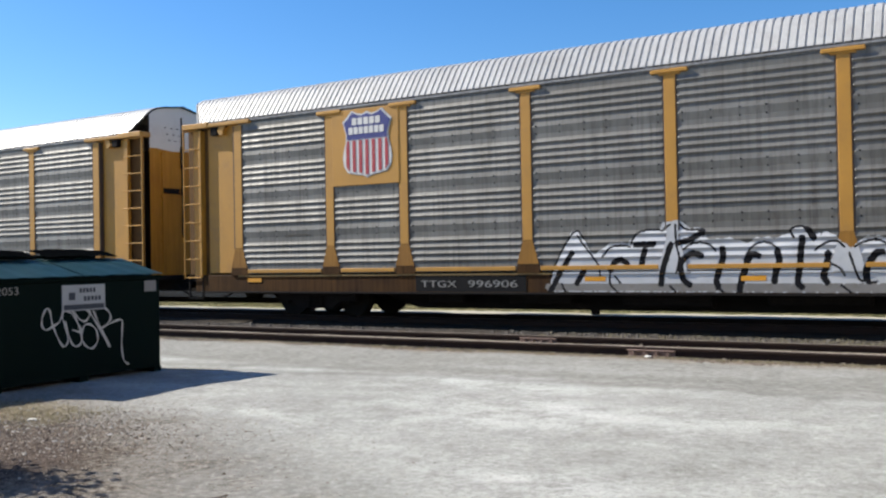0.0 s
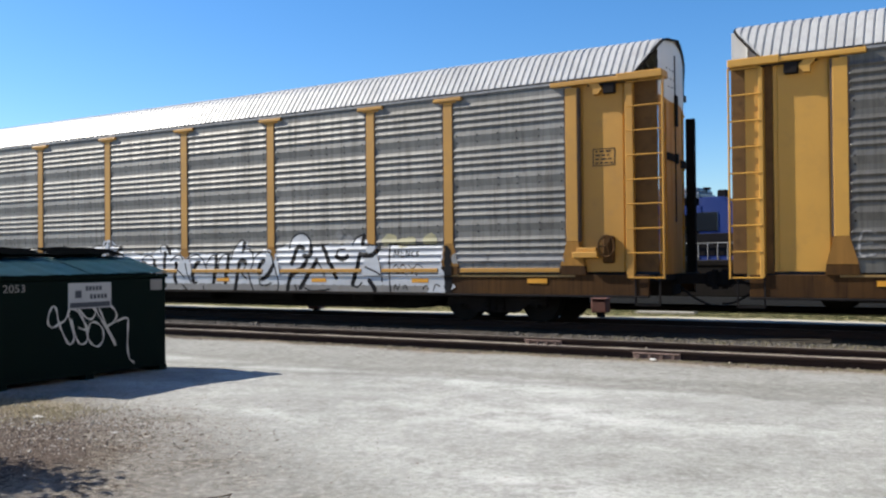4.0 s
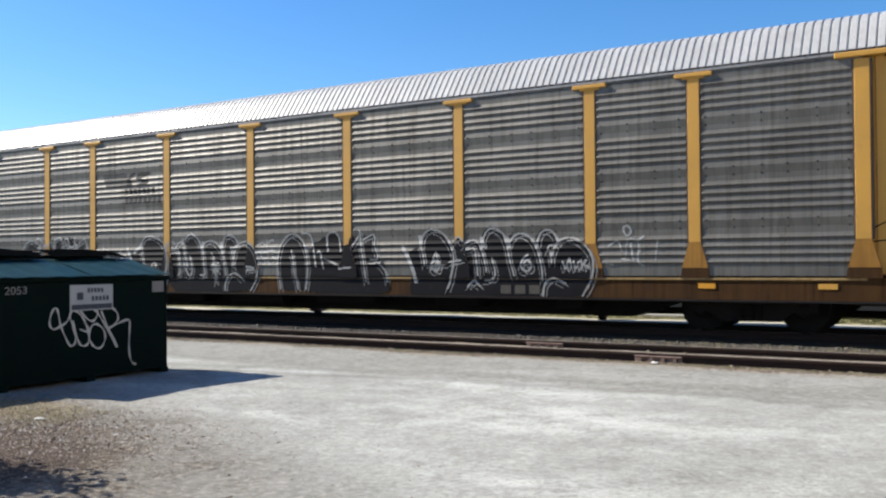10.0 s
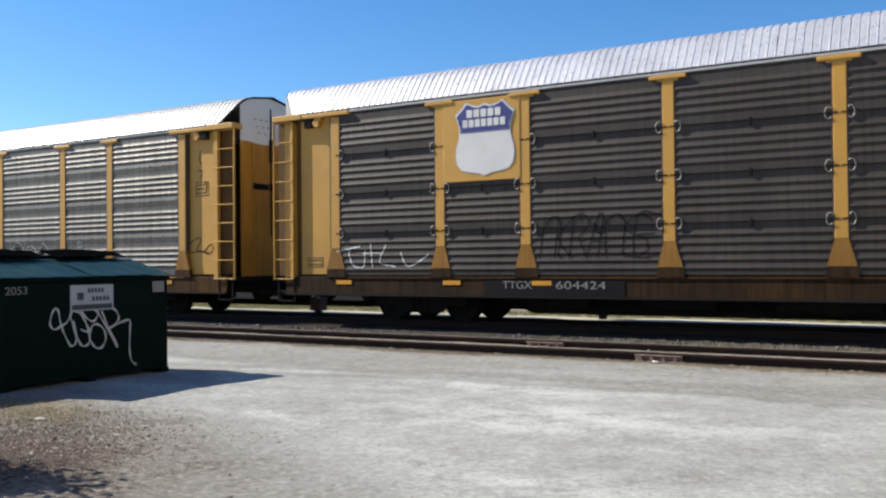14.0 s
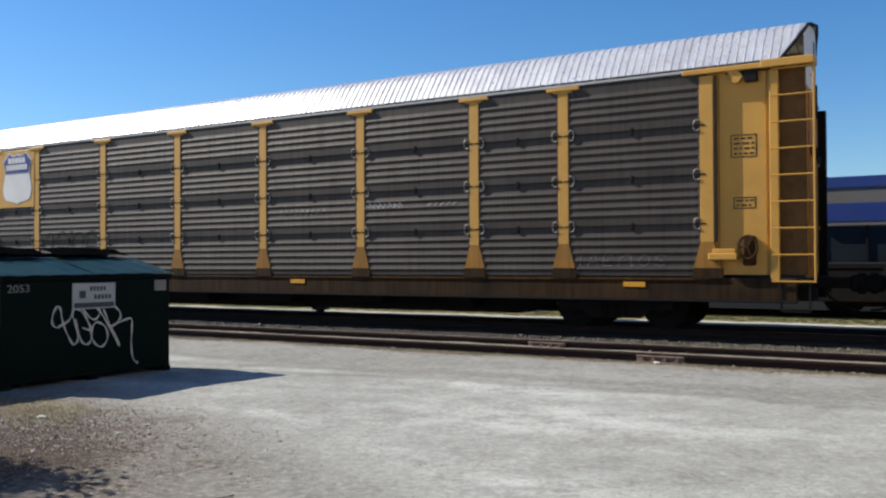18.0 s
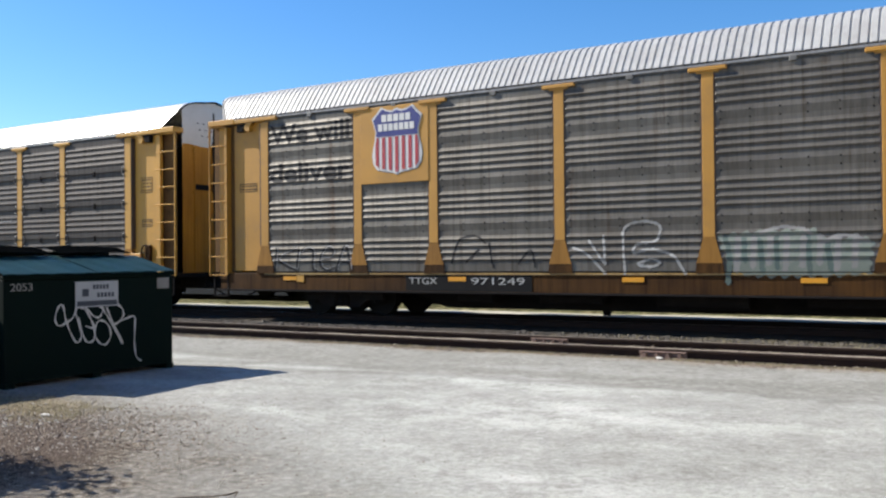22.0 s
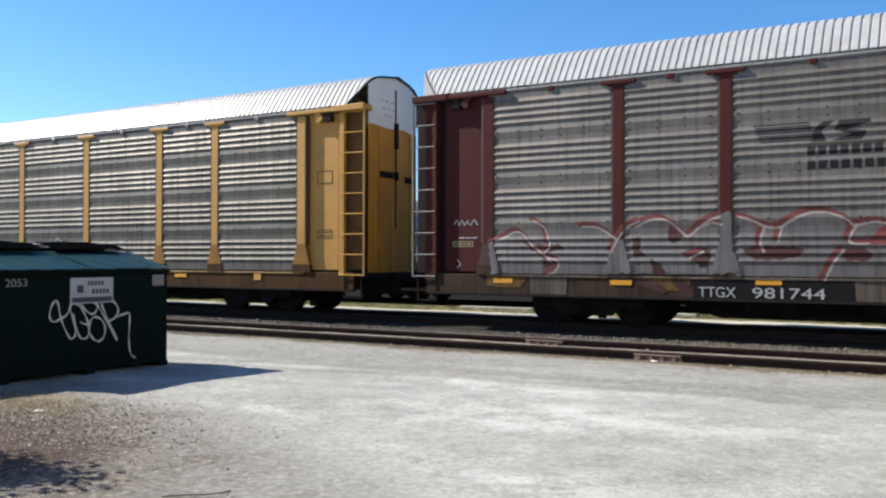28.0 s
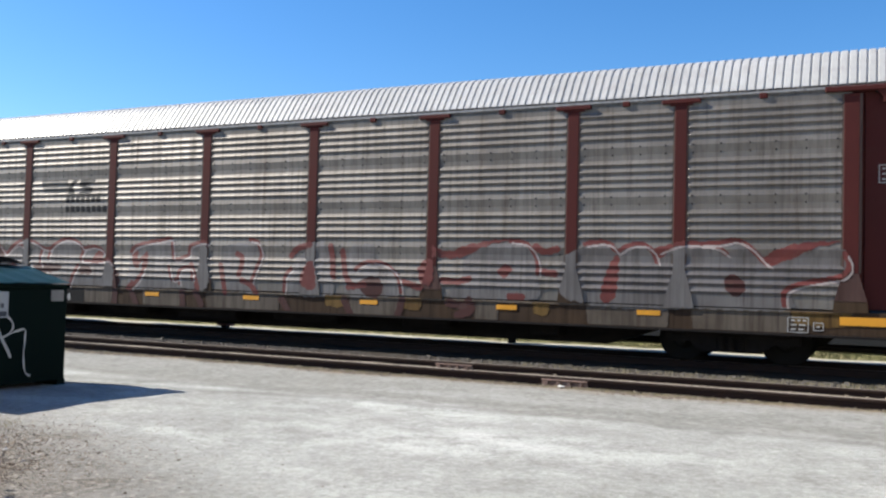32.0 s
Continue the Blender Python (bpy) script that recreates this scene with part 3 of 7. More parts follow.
# ---- the train ----
YS = 1.603          # half width over the posts
PY = 1.578          # half width over the flat sheets
CAR_Y = 16.147 + YS
POSTS = (-11.96, -9.2, -7.22, -4.33, -1.45, 1.45, 4.33, 7.22, 9.2, 11.96)
Z_LOW, Z_TOP = 1.02, 4.62
RIDGES_FOUR = [z - 0.14 * i for z in (4.45, 3.55, 2.64, 1.70) for i in range(4)]
RIDGES_EVEN = [z + 0.15 * i for z in (3.95, 3.05, 2.17, 1.16) for i in range(5 if z in (1.16,) else 4)]
LAPS = (3.775, 2.87, 1.94)          # where one sheet laps over the next
SEAMS_EVEN = (3.71, 2.83, 1.95)
cache = {}


def shared(key, build, *materials):
    if key not in cache:
        bm = bmesh.new()
        build(bm)
        cache[key] = finish(bm, key if isinstance(key, str) else key[0])
        for m in materials:
            cache[key].materials.append(M[m])
    return cache[key]


def ridge_profile(kind):
    """Heights and how far the sheet stands out there."""
    ridges, half, out = (RIDGES_FOUR, 0.056, 0.0215) if kind == "four" else (RIDGES_EVEN, 0.062, 0.0175)
    pts = [(Z_LOW, 0.0)]
    for z in sorted(ridges):
        pts += [(z - half, 0.0), (z - half * 0.4, out), (z - half * 0.15, out), (z + half * 0.3, out * 0.5), (z + half, 0.0)]
    if kind == "four":
        for z in LAPS:
            pts += [(z - 0.075, 0.0), (z + 0.065, 0.017), (z + 0.16, 0.0)]
    pts.append((Z_TOP, 0.0))
    pts.sort()
    return [p for p in pts if Z_LOW <= p[0] <= Z_TOP]


PROFILE = {k: ridge_profile(k) for k in ("four", "even")}


def stands_out(kind, z):
    zs, ds = zip(*PROFILE[kind])
    return float(np.interp(z, zs, ds))


def panel_mesh(kind, width, material, top=Z_TOP):
    """A bay of corrugated sheet: ridges that die out before the posts, bolts on the flats."""
    key = ("panel", kind, round(width, 2), material, top)
    if key in cache:
        return cache[key]
    bm = bmesh.new()
    h = width / 2
    cols = [(-h, 0.0), (-h + 0.115, 0.0), (-h + 0.15, 1.0), (h - 0.15, 1.0), (h - 0.115, 0.0), (h, 0.0)]
    prof = [p for p in PROFILE[kind] if p[0] < top] + [(top, 0.0)]
    grid = [[bm.verts.new((x, -PY - d * k, z)) for x, k in cols] for z, d in prof]
    for a, b in zip(grid, grid[1:]):
        for i in range(len(cols) - 1):
            bm.faces.new((a[i], a[i + 1], b[i + 1], b[i]))
    back = [bm.verts.new((x, -1.47, z)) for x, z in ((-h, Z_LOW), (h, Z_LOW), (h, top), (-h, top))]
    bm.faces.new(back)
    if kind == "four":
        flats = [z for z in LAPS if z < top - 0.1]
        n = max(3, round(width / 0.47))
        for z in flats:
            for i in range(n):
                x = -h + width * (i + 0.5) / n + 0.02 * ((i * 7) % 3 - 1)
                for dz in (0.07, -0.07):
                    box(bm, x - 0.014, x + 0.014, -PY - (0.022 if dz > 0 else 0.005), -PY + 0.005, z + dz - 0.014, z + dz + 0.014, 0, 1)
    else:
        for z in SEAMS_EVEN:
            if z < top:
                box(bm, -h + 0.02, h - 0.02, -PY - 0.032, -PY + 0.01, z - 0.012, z + 0.012, 0, 1)
                box(bm, -0.03, 0.03, -PY - 0.037, -PY + 0.01, z - 0.09, z + 0.05, 0.01, 1)
    me = finish(bm, "side_panel")
    me.materials.append(M[material]), me.materials.append(M["iron"])
    cache[key] = me
    return me


def post_mesh(material, end=False):
    """A hat-section post."""
    w = 0.118 if end else 0.105
    return shared(("post", material, end), lambda bm: box(bm, -w, w, -YS + 0.002, -1.47, 1.622, 4.58, 0.006), material)


def post_flare_mesh(material, end=False):
    """The lower part of a post, spreading out towards its foot."""
    w, wf = (0.118, 0.25) if end else (0.105, 0.235)
    return shared(("post_flare", material, end), lambda bm: prism(bm, [(-wf, 1.16), (wf, 1.16), (w, 1.62), (-w, 1.62)], -YS + 0.002, -1.47), material)


def post_foot_mesh(sill, end=False):
    wf = 0.25 if end else 0.235
    return shared(("post_foot", sill, end), lambda bm: prism(bm, [(-wf - 0.02, 0.98), (wf + 0.02, 0.98), (wf, 1.157), (-wf, 1.157)], -YS + 0.006, -1.47), sill)


def post_flange_mesh(end=False):
    w = (0.125 if end else 0.105) + 0.03
    return shared(("post_flange", end), lambda bm: box(bm, -w, w, -1.592, -1.475, 1.62, 4.575), "flange")


def cap_mesh(material):
    key = ("cap", material)
    if key not in cache:
        bm = bmesh.new()
        box(bm, -0.34, 0.34, -YS - 0.03, -1.47, 4.58, 4.655, 0.012)
        box(bm, -0.2, 0.2, -YS - 0.01, -1.47, 4.545, 4.58, 0.006)
        cache[key] = finish(bm, "post_cap")
        cache[key].materials.append(M[material])
    return cache[key]


ROOF_END = 13.58
ROOF = [(1.56, 4.735), (1.43, 4.92), (1.30, 5.10), (1.19, 5.25), (1.08, 5.36), (0.92, 5.435), (0.70, 5.49), (0.38, 5.53), (0.0, 5.59)]
ROOF = [(-y, z) for y, z in ROOF] + [(y, z) for y, z in ROOF[-2::-1]]


def roof_cut(y, z, square=True):
    """The slanting cut of the sheets at the roof's ends: they jut out further towards the top."""
    rise = min(1.0, max(0.0, (z - 4.735) / 0.6))
    return 13.20 + 0.36 * rise * float(np.interp(y, [0.1, 1.1], [1.0, 0.45])) if square else 13.22 + 0.53 * rise


def roof_mesh(material):
    key = ("roof", material)
    if key in cache:
        return cache[key]
    bm = bmesh.new()
    xs, pitch, x = [], 0.145, -13.78
    while x < ROOF_END - pitch:
        xs += [(x, 0.0), (x + 0.020, 0.0), (x + 0.034, 0.026), (x + pitch - 0.014, 0.026)]
        x += pitch
    xs.append((ROOF_END, 0.0))
    cols = []
    for x, d in xs:
        col = []
        for y, z in ROOF:
            n = Vector((y * 0.35, z - 4.2)).normalized()
            col.append(bm.verts.new((min(max(x, -roof_cut(y, z, False)), roof_cut(y, z)), y + n.x * d, z + n.y * d)))
        cols.append(col)
    for a, b in zip(cols, cols[1:]):
        for i in range(len(ROOF) - 1):
            bm.faces.new((a[i], a[i + 1], b[i + 1], b[i]))
    me = finish(bm, "roof")
    me.materials.append(M[material])
    cache[key] = me
    return me


def wheelset_bm(bm):
    for s in (-1, 1):
        y = s * 0.755
        rod(bm, (0, y - 0.065, 0), (0, y + 0.065, 0), 0.419, 28)
        rod(bm, (0, y - s * 0.065, 0), (0, y - s * 0.095, 0), 0.455, 28)
        rod(bm, (0, y + s * 0.065, 0), (0, y + s * 0.085, 0), 0.2, 16, 0.17)
        rod(bm, (0, y + s * 0.2, 0), (0, y + s * 0.36, 0), 0.11, 12)
        for k in range(3):
            a = k * 2.094
            rod(bm, (0.06 * math.cos(a), y + s * 0.36, 0.06 * math.sin(a)), (0.06 * math.cos(a), y + s * 0.38, 0.06 * math.sin(a)), 0.016, 6)
    rod(bm, (0, -0.95, 0), (0, 0.95, 0), 0.08, 12)


def side_frame_bm(bm):
    """One cast side frame of a truck, with its spring nest and bearing adapters."""
    y0, y1 = -1.12, -1.0
    prism(bm, [(-1.15, 0.36), (-0.72, 0.36), (-0.5, 0.2), (0.5, 0.2), (0.72, 0.36), (1.15, 0.36), (1.15, 0.54), (0.75, 0.62), (-0.75, 0.62), (-1.15, 0.54)], y0, y1)
    for s in (-1, 1):
        box(bm, s * 0.89 - 0.14, s * 0.89 + 0.14, y0 - 0.03, y1 + 0.06, 0.48, 0.58, 0.02)
    for s in (-0.17, 0.0, 0.17):
        for k in range(5):
            rod(bm, (s, -1.16, 0.245 + 0.05 * k), (s, -1.16, 0.27 + 0.05 * k), 0.07, 10)


def bolster_bm(bm):
    box(bm, -0.22, 0.22, -1.1, 1.1, 0.42, 0.64, 0.03)
    box(bm, -0.5, 0.5, -0.2, 0.2, 0.6, 0.76, 0.02)


def coupler_bm(bm):
    box(bm, 13.3, 14.25, -0.1, 0.1, 0.78, 0.98, 0.02)
    box(bm, 14.1, 14.42, -0.17, 0.15, 0.72, 1.02, 0.05)
    rod(bm, (14.3, -0.16, 0.68), (14.3, -0.16, 1.06), 0.06, 10)


def hose_bm(bm):
    pts = [Vector((13.7 + 0.7 * k / 8, -0.35 - 0.04 * math.sin(k), 0.72 - 0.34 * math.sin(math.pi * k / 8 * 0.55))) for k in range(9)]
    tube(bm, pts, 0.022)


def underframe_bm(bm):
    box(bm, -13.5, 13.5, -0.32, 0.32, 0.55, 0.86, 0.02)
    prism(bm, [(-8.7, 0.86), (-8.7, 0.55), (-7.6, 0.19), (7.6, 0.19), (8.7, 0.55), (8.7, 0.86)], -0.42, 0.42)
    box(bm, -13.55, 13.55, -1.5, 1.5, 0.86, 0.98)
    x = -12.5
    while x < 12.6:
        prism(bm, [(x - 0.04, 0.66), (x + 0.04, 0.66), (x + 0.04, 0.9), (x - 0.04, 0.9)], -1.5, 1.5)
        x += 1.39
    for x, w in ((-6.6, 0.9), (-4.4, 1.4), (-1.9, 0.7), (0.9, 1.7), (3.9, 1.1), (6.5, 0.6)):
        box(bm, x - w / 2, x + w / 2, -0.95, -0.45, 0.32 + 0.03 * (x % 1.0), 0.7, 0.04)
    rod(bm, (-9.0, -1.25, 0.60), (9.0, -1.25, 0.60), 0.025, 6)
    rod(bm, (-2.6, -0.9, 0.48), (-0.9, -0.9, 0.48), 0.2, 14)


LADDER_A = {"plate": (13.03, 13.18, -YS + 0.03, -1.47, 0.93, 4.56, 0.01), "stile": (13.74, 13.775, -YS - 0.02, -YS + 0.04, 0.91, 4.60, 0.006)}
LADDER_B = {"plate": (13.27, 13.50, -1.535, -1.50, 0.93, 4.56, 0.008), "web": (13.19, 13.265, -YS, -1.44, 0.93, 4.56, 0.008), "stile": (13.755, 13.785, -YS - 0.02, -YS + 0.03, 0.91, 4.60, 0.006)}


def door_x(y):
    """The end doors in plan: the far leaf stands a little further in."""
    return float(np.interp(y, [-1.14, -0.2, 0.5, 1.14], [13.53, 13.52, 13.47, 13.35]))


def end_door_bm(bm):
    """The pair of folding end doors, white over yellow."""
    n = 20
    for z0, z1, slot in ((0.98, 4.36, 0), (4.36, 5.60, 1)):
        low, high = [], []
        for i in range(n + 1):
            y = -1.14 + 2.28 * i / n
            cut = min(z1, float(np.interp(abs(y), [0, 0.70, 0.92, 1.08, 1.15], [5.57, 5.47, 5.415, 5.34, 5.26]))) if slot else z1 + 0.02 * math.sin(5 * y)
            low.append((door_x(y), y, z0 if not slot else z0 + 0.02 * math.sin(5 * y))), high.append((door_x(y), y, cut))
        a, b = [bm.verts.new(p) for p in low], [bm.verts.new(p) for p in high]
        for i in range(n):
            f = bm.faces.new((a[i], a[i + 1], b[i + 1], b[i]))
            f.material_index = slot
    def on_door(y0, y1, z0, z1, proud=0.012, slot=2):
        x = max(door_x(y0), door_x(y1))
        box(bm, min(door_x(y0), door_x(y1)) - 0.02, x + proud, y0, y1, z0, z1, 0, slot)
    on_door(-0.025, 0.025, 2.0, 5.3)
    on_door(-0.06, 0.06, 3.9, 4.5, 0.05), on_door(-0.05, 0.05, 3.15, 3.35, 0.06)
    on_door(-0.68, -0.12, 3.18, 3.33, 0.02), on_door(0.45, 0.85, 3.12, 3.27, 0.02)
    for k in range(9):
        z, y = (4.95, 4.78, 4.62)[k % 3], -0.62 + 0.07 * k
        on_door(y, y + 0.07, z, z + 0.022, 0.006)
    for y in (-0.72, 0.72):
        on_door(y - 0.012, y + 0.012, 1.05, 4.3, 0.02, 0)
        for z in (1.9, 3.1, 4.2):
            on_door(y - 0.06, y + 0.06, z - 0.03, z + 0.03, 0.035, 0)


def roof_end_bm(bm, square=True):
    """The dark edging where the roof sheet ends, and the hood behind it."""
    pts = []
    for y, z in ROOF:
        pts.append((roof_cut(y, z, square), y, z))
    for (x0, y0, z0), (x1, y1, z1) in zip(pts, pts[1:]):
        d = Vector((0, (y0 + y1) / 2 * 0.35, (z0 + z1) / 2 - 4.2)).normalized() * 0.02
        vs = []
        for dx in (-0.01, 0.035):
            for k in (1, -1):
                vs.append([bm.verts.new((x0 + dx, y0 + k * d.y, z0 + k * d.z)), bm.verts.new((x1 + dx, y1 + k * d.y, z1 + k * d.z))])
        bm.faces.new((vs[0][0], vs[0][1], vs[2][1], vs[2][0]))
        bm.faces.new((vs[2][0], vs[2][1], vs[3][1], vs[3][0]))
        bm.faces.new((vs[3][0], vs[3][1], vs[1][1], vs[1][0]))
        bm.faces.new((vs[1][0], vs[1][1], vs[0][1], vs[0][0]))


def end_hood_bm(bm):
    """The white cheek under the roof's end, from the sheet to the door."""
    x1 = 13.82
    prism(bm, [(13.2, 4.70), (x1, 4.70), (x1, 5.33), (13.5, 5.33), (13.2, 4.9)], -1.10, -1.07)


def door_panel_bm(bm):
    """The plain side sheet between the last post and the ladder."""
    pts = [(12.0, -1.475), (12.14, -1.475), (12.16, -1.497), (12.96, -1.497), (12.98, -1.475), (13.04, -1.475), (13.06, -1.43)]
    low, high = [bm.verts.new((x, y, 1.04)) for x, y in pts], [bm.verts.new((x, y, 4.62)) for x, y in pts]
    for i in range(len(pts) - 1):
        bm.faces.new((low[i], low[i + 1], high[i + 1], high[i]))


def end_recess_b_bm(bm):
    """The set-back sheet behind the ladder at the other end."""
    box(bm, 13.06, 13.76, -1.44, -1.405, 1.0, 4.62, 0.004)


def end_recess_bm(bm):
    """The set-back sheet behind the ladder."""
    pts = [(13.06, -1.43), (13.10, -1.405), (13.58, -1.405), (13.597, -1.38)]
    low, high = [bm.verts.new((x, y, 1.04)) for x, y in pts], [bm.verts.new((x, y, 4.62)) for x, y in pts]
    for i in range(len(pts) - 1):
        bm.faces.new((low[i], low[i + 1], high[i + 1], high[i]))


def end_beam_bm(bm):
    box(bm, 11.55, 13.1, -YS - 0.05, -1.36, 4.61, 4.70, 0.012)
    box(bm, 12.9, 13.77, -YS - 0.06, -1.3, 4.60, 4.74, 0.015)
    prism(bm, [(12.32, 4.61), (12.52, 4.61), (12.60, 4.5), (12.52, 4.40), (12.42, 4.40), (12.42, 4.5)], -YS - 0.02, -1.43)


def latch_box_bm(bm):
    box(bm, 12.62, 12.84, -YS - 0.02, -1.43, 4.40, 4.60, 0.015)
    rod(bm, (12.3, -YS + 0.02, 4.585), (13.3, -YS + 0.02, 4.585), 0.018, 6)


def sill_bm(bm):
    box(bm, -13.45, 13.45, -1.565, -1.49, 0.595, 0.985, 0.008)


def sill_flange_bm(bm):
    box(bm, -13.45, 13.45, -1.60, -1.49, 0.555, 0.595, 0.006)


def deck_edge_bm(bm):
    box(bm, -12.0, 12.0, -1.585, -1.56, 0.943, 0.984, 0.004)


def step_bm(bm):
    for x in (13.2, 13.66):
        box(bm, x - 0.015, x + 0.015, -1.58, -1.54, 0.42, 0.95)
    box(bm, 13.2, 13.66, -1.6, -1.5, 0.41, 0.435)


def brake_gear_bm(bm):
    """Ledge, hand-brake wheel and chain at the foot of the end sheet."""
    box(bm, 12.0, 12.5, -YS - 0.1, -1.45, 1.30, 1.42, 0.015)
    box(bm, 12.05, 12.45, -YS - 0.02, -1.45, 1.42, 1.5, 0.01)
    for k in range(16):
        a, b = 2 * math.pi * k / 16, 2 * math.pi * (k + 1) / 16
        rod(bm, (12.66 + 0.16 * math.cos(a), -YS - 0.02, 1.52 + 0.2 * math.sin(a)), (12.66 + 0.16 * math.cos(b), -YS - 0.02, 1.52 + 0.2 * math.sin(b)), 0.022, 6, slot=1)
    for k in range(3):
        a = 1.0 + 2.094 * k
        rod(bm, (12.66, -YS - 0.02, 1.52), (12.66 + 0.16 * math.cos(a), -YS - 0.02, 1.52 + 0.2 * math.sin(a)), 0.016, 6, slot=1)
    box(bm, 12.56, 12.78, -YS + 0.02, -1.45, 1.2, 1.72, 0.03, 1)


# graffiti: thick strokes laid on the sheets, the posts and the sill
GLYPH = {
    "s": [[(1, 0.85), (0.6, 1), (0.15, 0.85), (0.1, 0.62), (0.85, 0.42), (0.95, 0.15), (0.5, 0), (0, 0.12)]],
    "a": [[(0.9, 0.85), (0.4, 1), (0.05, 0.6), (0.05, 0.2), (0.4, 0), (0.85, 0.3)], [(0.9, 1), (0.9, 0.2), (1.05, 0)]],
    "A": [[(0, 0), (0.35, 0.9), (0.55, 1.05), (0.75, 0.8), (1, 0)], [(0.25, 0.4), (0.85, 0.35)]],
    "t": [[(0.5, 1.15), (0.45, 0.3), (0.6, 0.02), (1, 0.1)], [(0, 0.9), (1.05, 1.0)]],
    "T": [[(0, 1.0), (0.3, 1.08), (1.1, 1.05), (1.25, 1.2)], [(0.55, 1.0), (0.4, 0.2), (0.55, -0.02), (0.9, 0.15)]],
    "n": [[(0.05, 0), (0.1, 0.95)], [(0.1, 0.7), (0.45, 1), (0.8, 0.85), (0.85, 0.1), (1, 0)]],
    "i": [[(0.5, 0), (0.4, 0.85), (0.65, 1.15)]],
    "c": [[(0.95, 0.85), (0.5, 1), (0.08, 0.7), (0.08, 0.3), (0.45, 0), (1, 0.15)]],
    "o": [[(0.5, 1), (0.05, 0.7), (0.08, 0.25), (0.5, 0), (0.92, 0.25), (0.95, 0.75), (0.5, 1)]],
    "u": [[(0.05, 1), (0.1, 0.2), (0.45, 0), (0.85, 0.25)], [(0.9, 1), (0.85, 0.2), (1.05, 0)]],
    "h": [[(0.1, 1.35), (0.1, 0)], [(0.1, 0.6), (0.5, 0.95), (0.85, 0.75), (0.95, 0)]],
    "e": [[(0.1, 0.5), (0.9, 0.6), (0.8, 0.95), (0.4, 1), (0.05, 0.6), (0.1, 0.2), (0.5, 0), (1, 0.15)]],
    "P": [[(0.1, 0), (0.2, 1.05)], [(0, 0.95), (0.5, 1.3), (0.95, 1.05), (0.7, 0.65), (0.2, 0.55)]],
    "R": [[(0.1, 0), (0.15, 1)], [(0, 0.95), (0.6, 1.05), (0.95, 0.8), (0.5, 0.5), (0.2, 0.5)], [(0.5, 0.5), (1, 0)]],
    "E": [[(0.95, 0.95), (0.1, 1), (0.1, 0.05), (1, 0.05)], [(0.1, 0.52), (0.75, 0.55)]],
    "K": [[(0.1, 0), (0.1, 1)], [(0.95, 1), (0.2, 0.5), (1, 0)]],
    "D": [[(0.1, 0), (0.1, 1), (0.7, 0.95), (0.95, 0.5), (0.7, 0.05), (0.1, 0)]],
    "M": [[(0, 0), (0.1, 1), (0.5, 0.45), (0.9, 1), (1, 0)]],
    "I": [[(0.5, 0), (0.5, 1)]],
    "L": [[(0.1, 1), (0.1, 0), (0.95, 0.08)]],
    "5": [[(0.95, 1), (0.15, 1), (0.1, 0.6), (0.7, 0.6), (0.95, 0.3), (0.6, 0), (0, 0.08)]],
}


def word(chars, stops, z0, h, slant=0.12):
    """Letters that fill the stretches between the stops, each a group of strokes."""
    return [[[(a + (b - a) * u + slant * (v - 0.5) * h, z0 + h * v) for u, v in s] for s in GLYPH[ch]] for ch, (a, b) in zip(chars, stops)]


def shifted(groups, dx, dz):
    return [[[(x + dx, z + dz) for x, z in s] for s in g] for g in groups]


def smooth_line(pts, n=5):
    out = []
    P = [pts[0]] + list(pts) + [pts[-1]]
    for i in range(1, len(P) - 2):
        for k in range(n):
            t = k / n
            out.append(tuple(0.5 * (2 * P[i][c] + (P[i + 1][c] - P[i - 1][c]) * t + (2 * P[i - 1][c] - 5 * P[i][c] + 4 * P[i + 1][c] - P[i + 2][c]) * t * t
                                    + (3 * P[i][c] - P[i - 1][c] - 3 * P[i + 1][c] + P[i + 2][c]) * t ** 3) for c in (0, 1)))
    return out + [tuple(pts[-1])]


def fill_shape(top, X, Z, outline, n, ragged):
    """Marks the cells inside a closed outline with rounded corners and a slightly ragged edge."""
    pts = smooth_line(list(outline) + [outline[0]], 3)
    U = X + ragged * 0.25 * np.sin(Z * 37 + X * 11)
    W = Z + ragged * 0.25 * np.sin(X * 29 - Z * 13)
    inside = np.zeros(X.shape, bool)
    for (ax, az), (bx, bz) in zip(pts, pts[1:]):
        if az == bz:
            continue
        cross = ((az > W) != (bz > W)) & (U < ax + (W - az) * (bx - ax) / (bz - az))
        inside ^= cross
    top[inside] = n


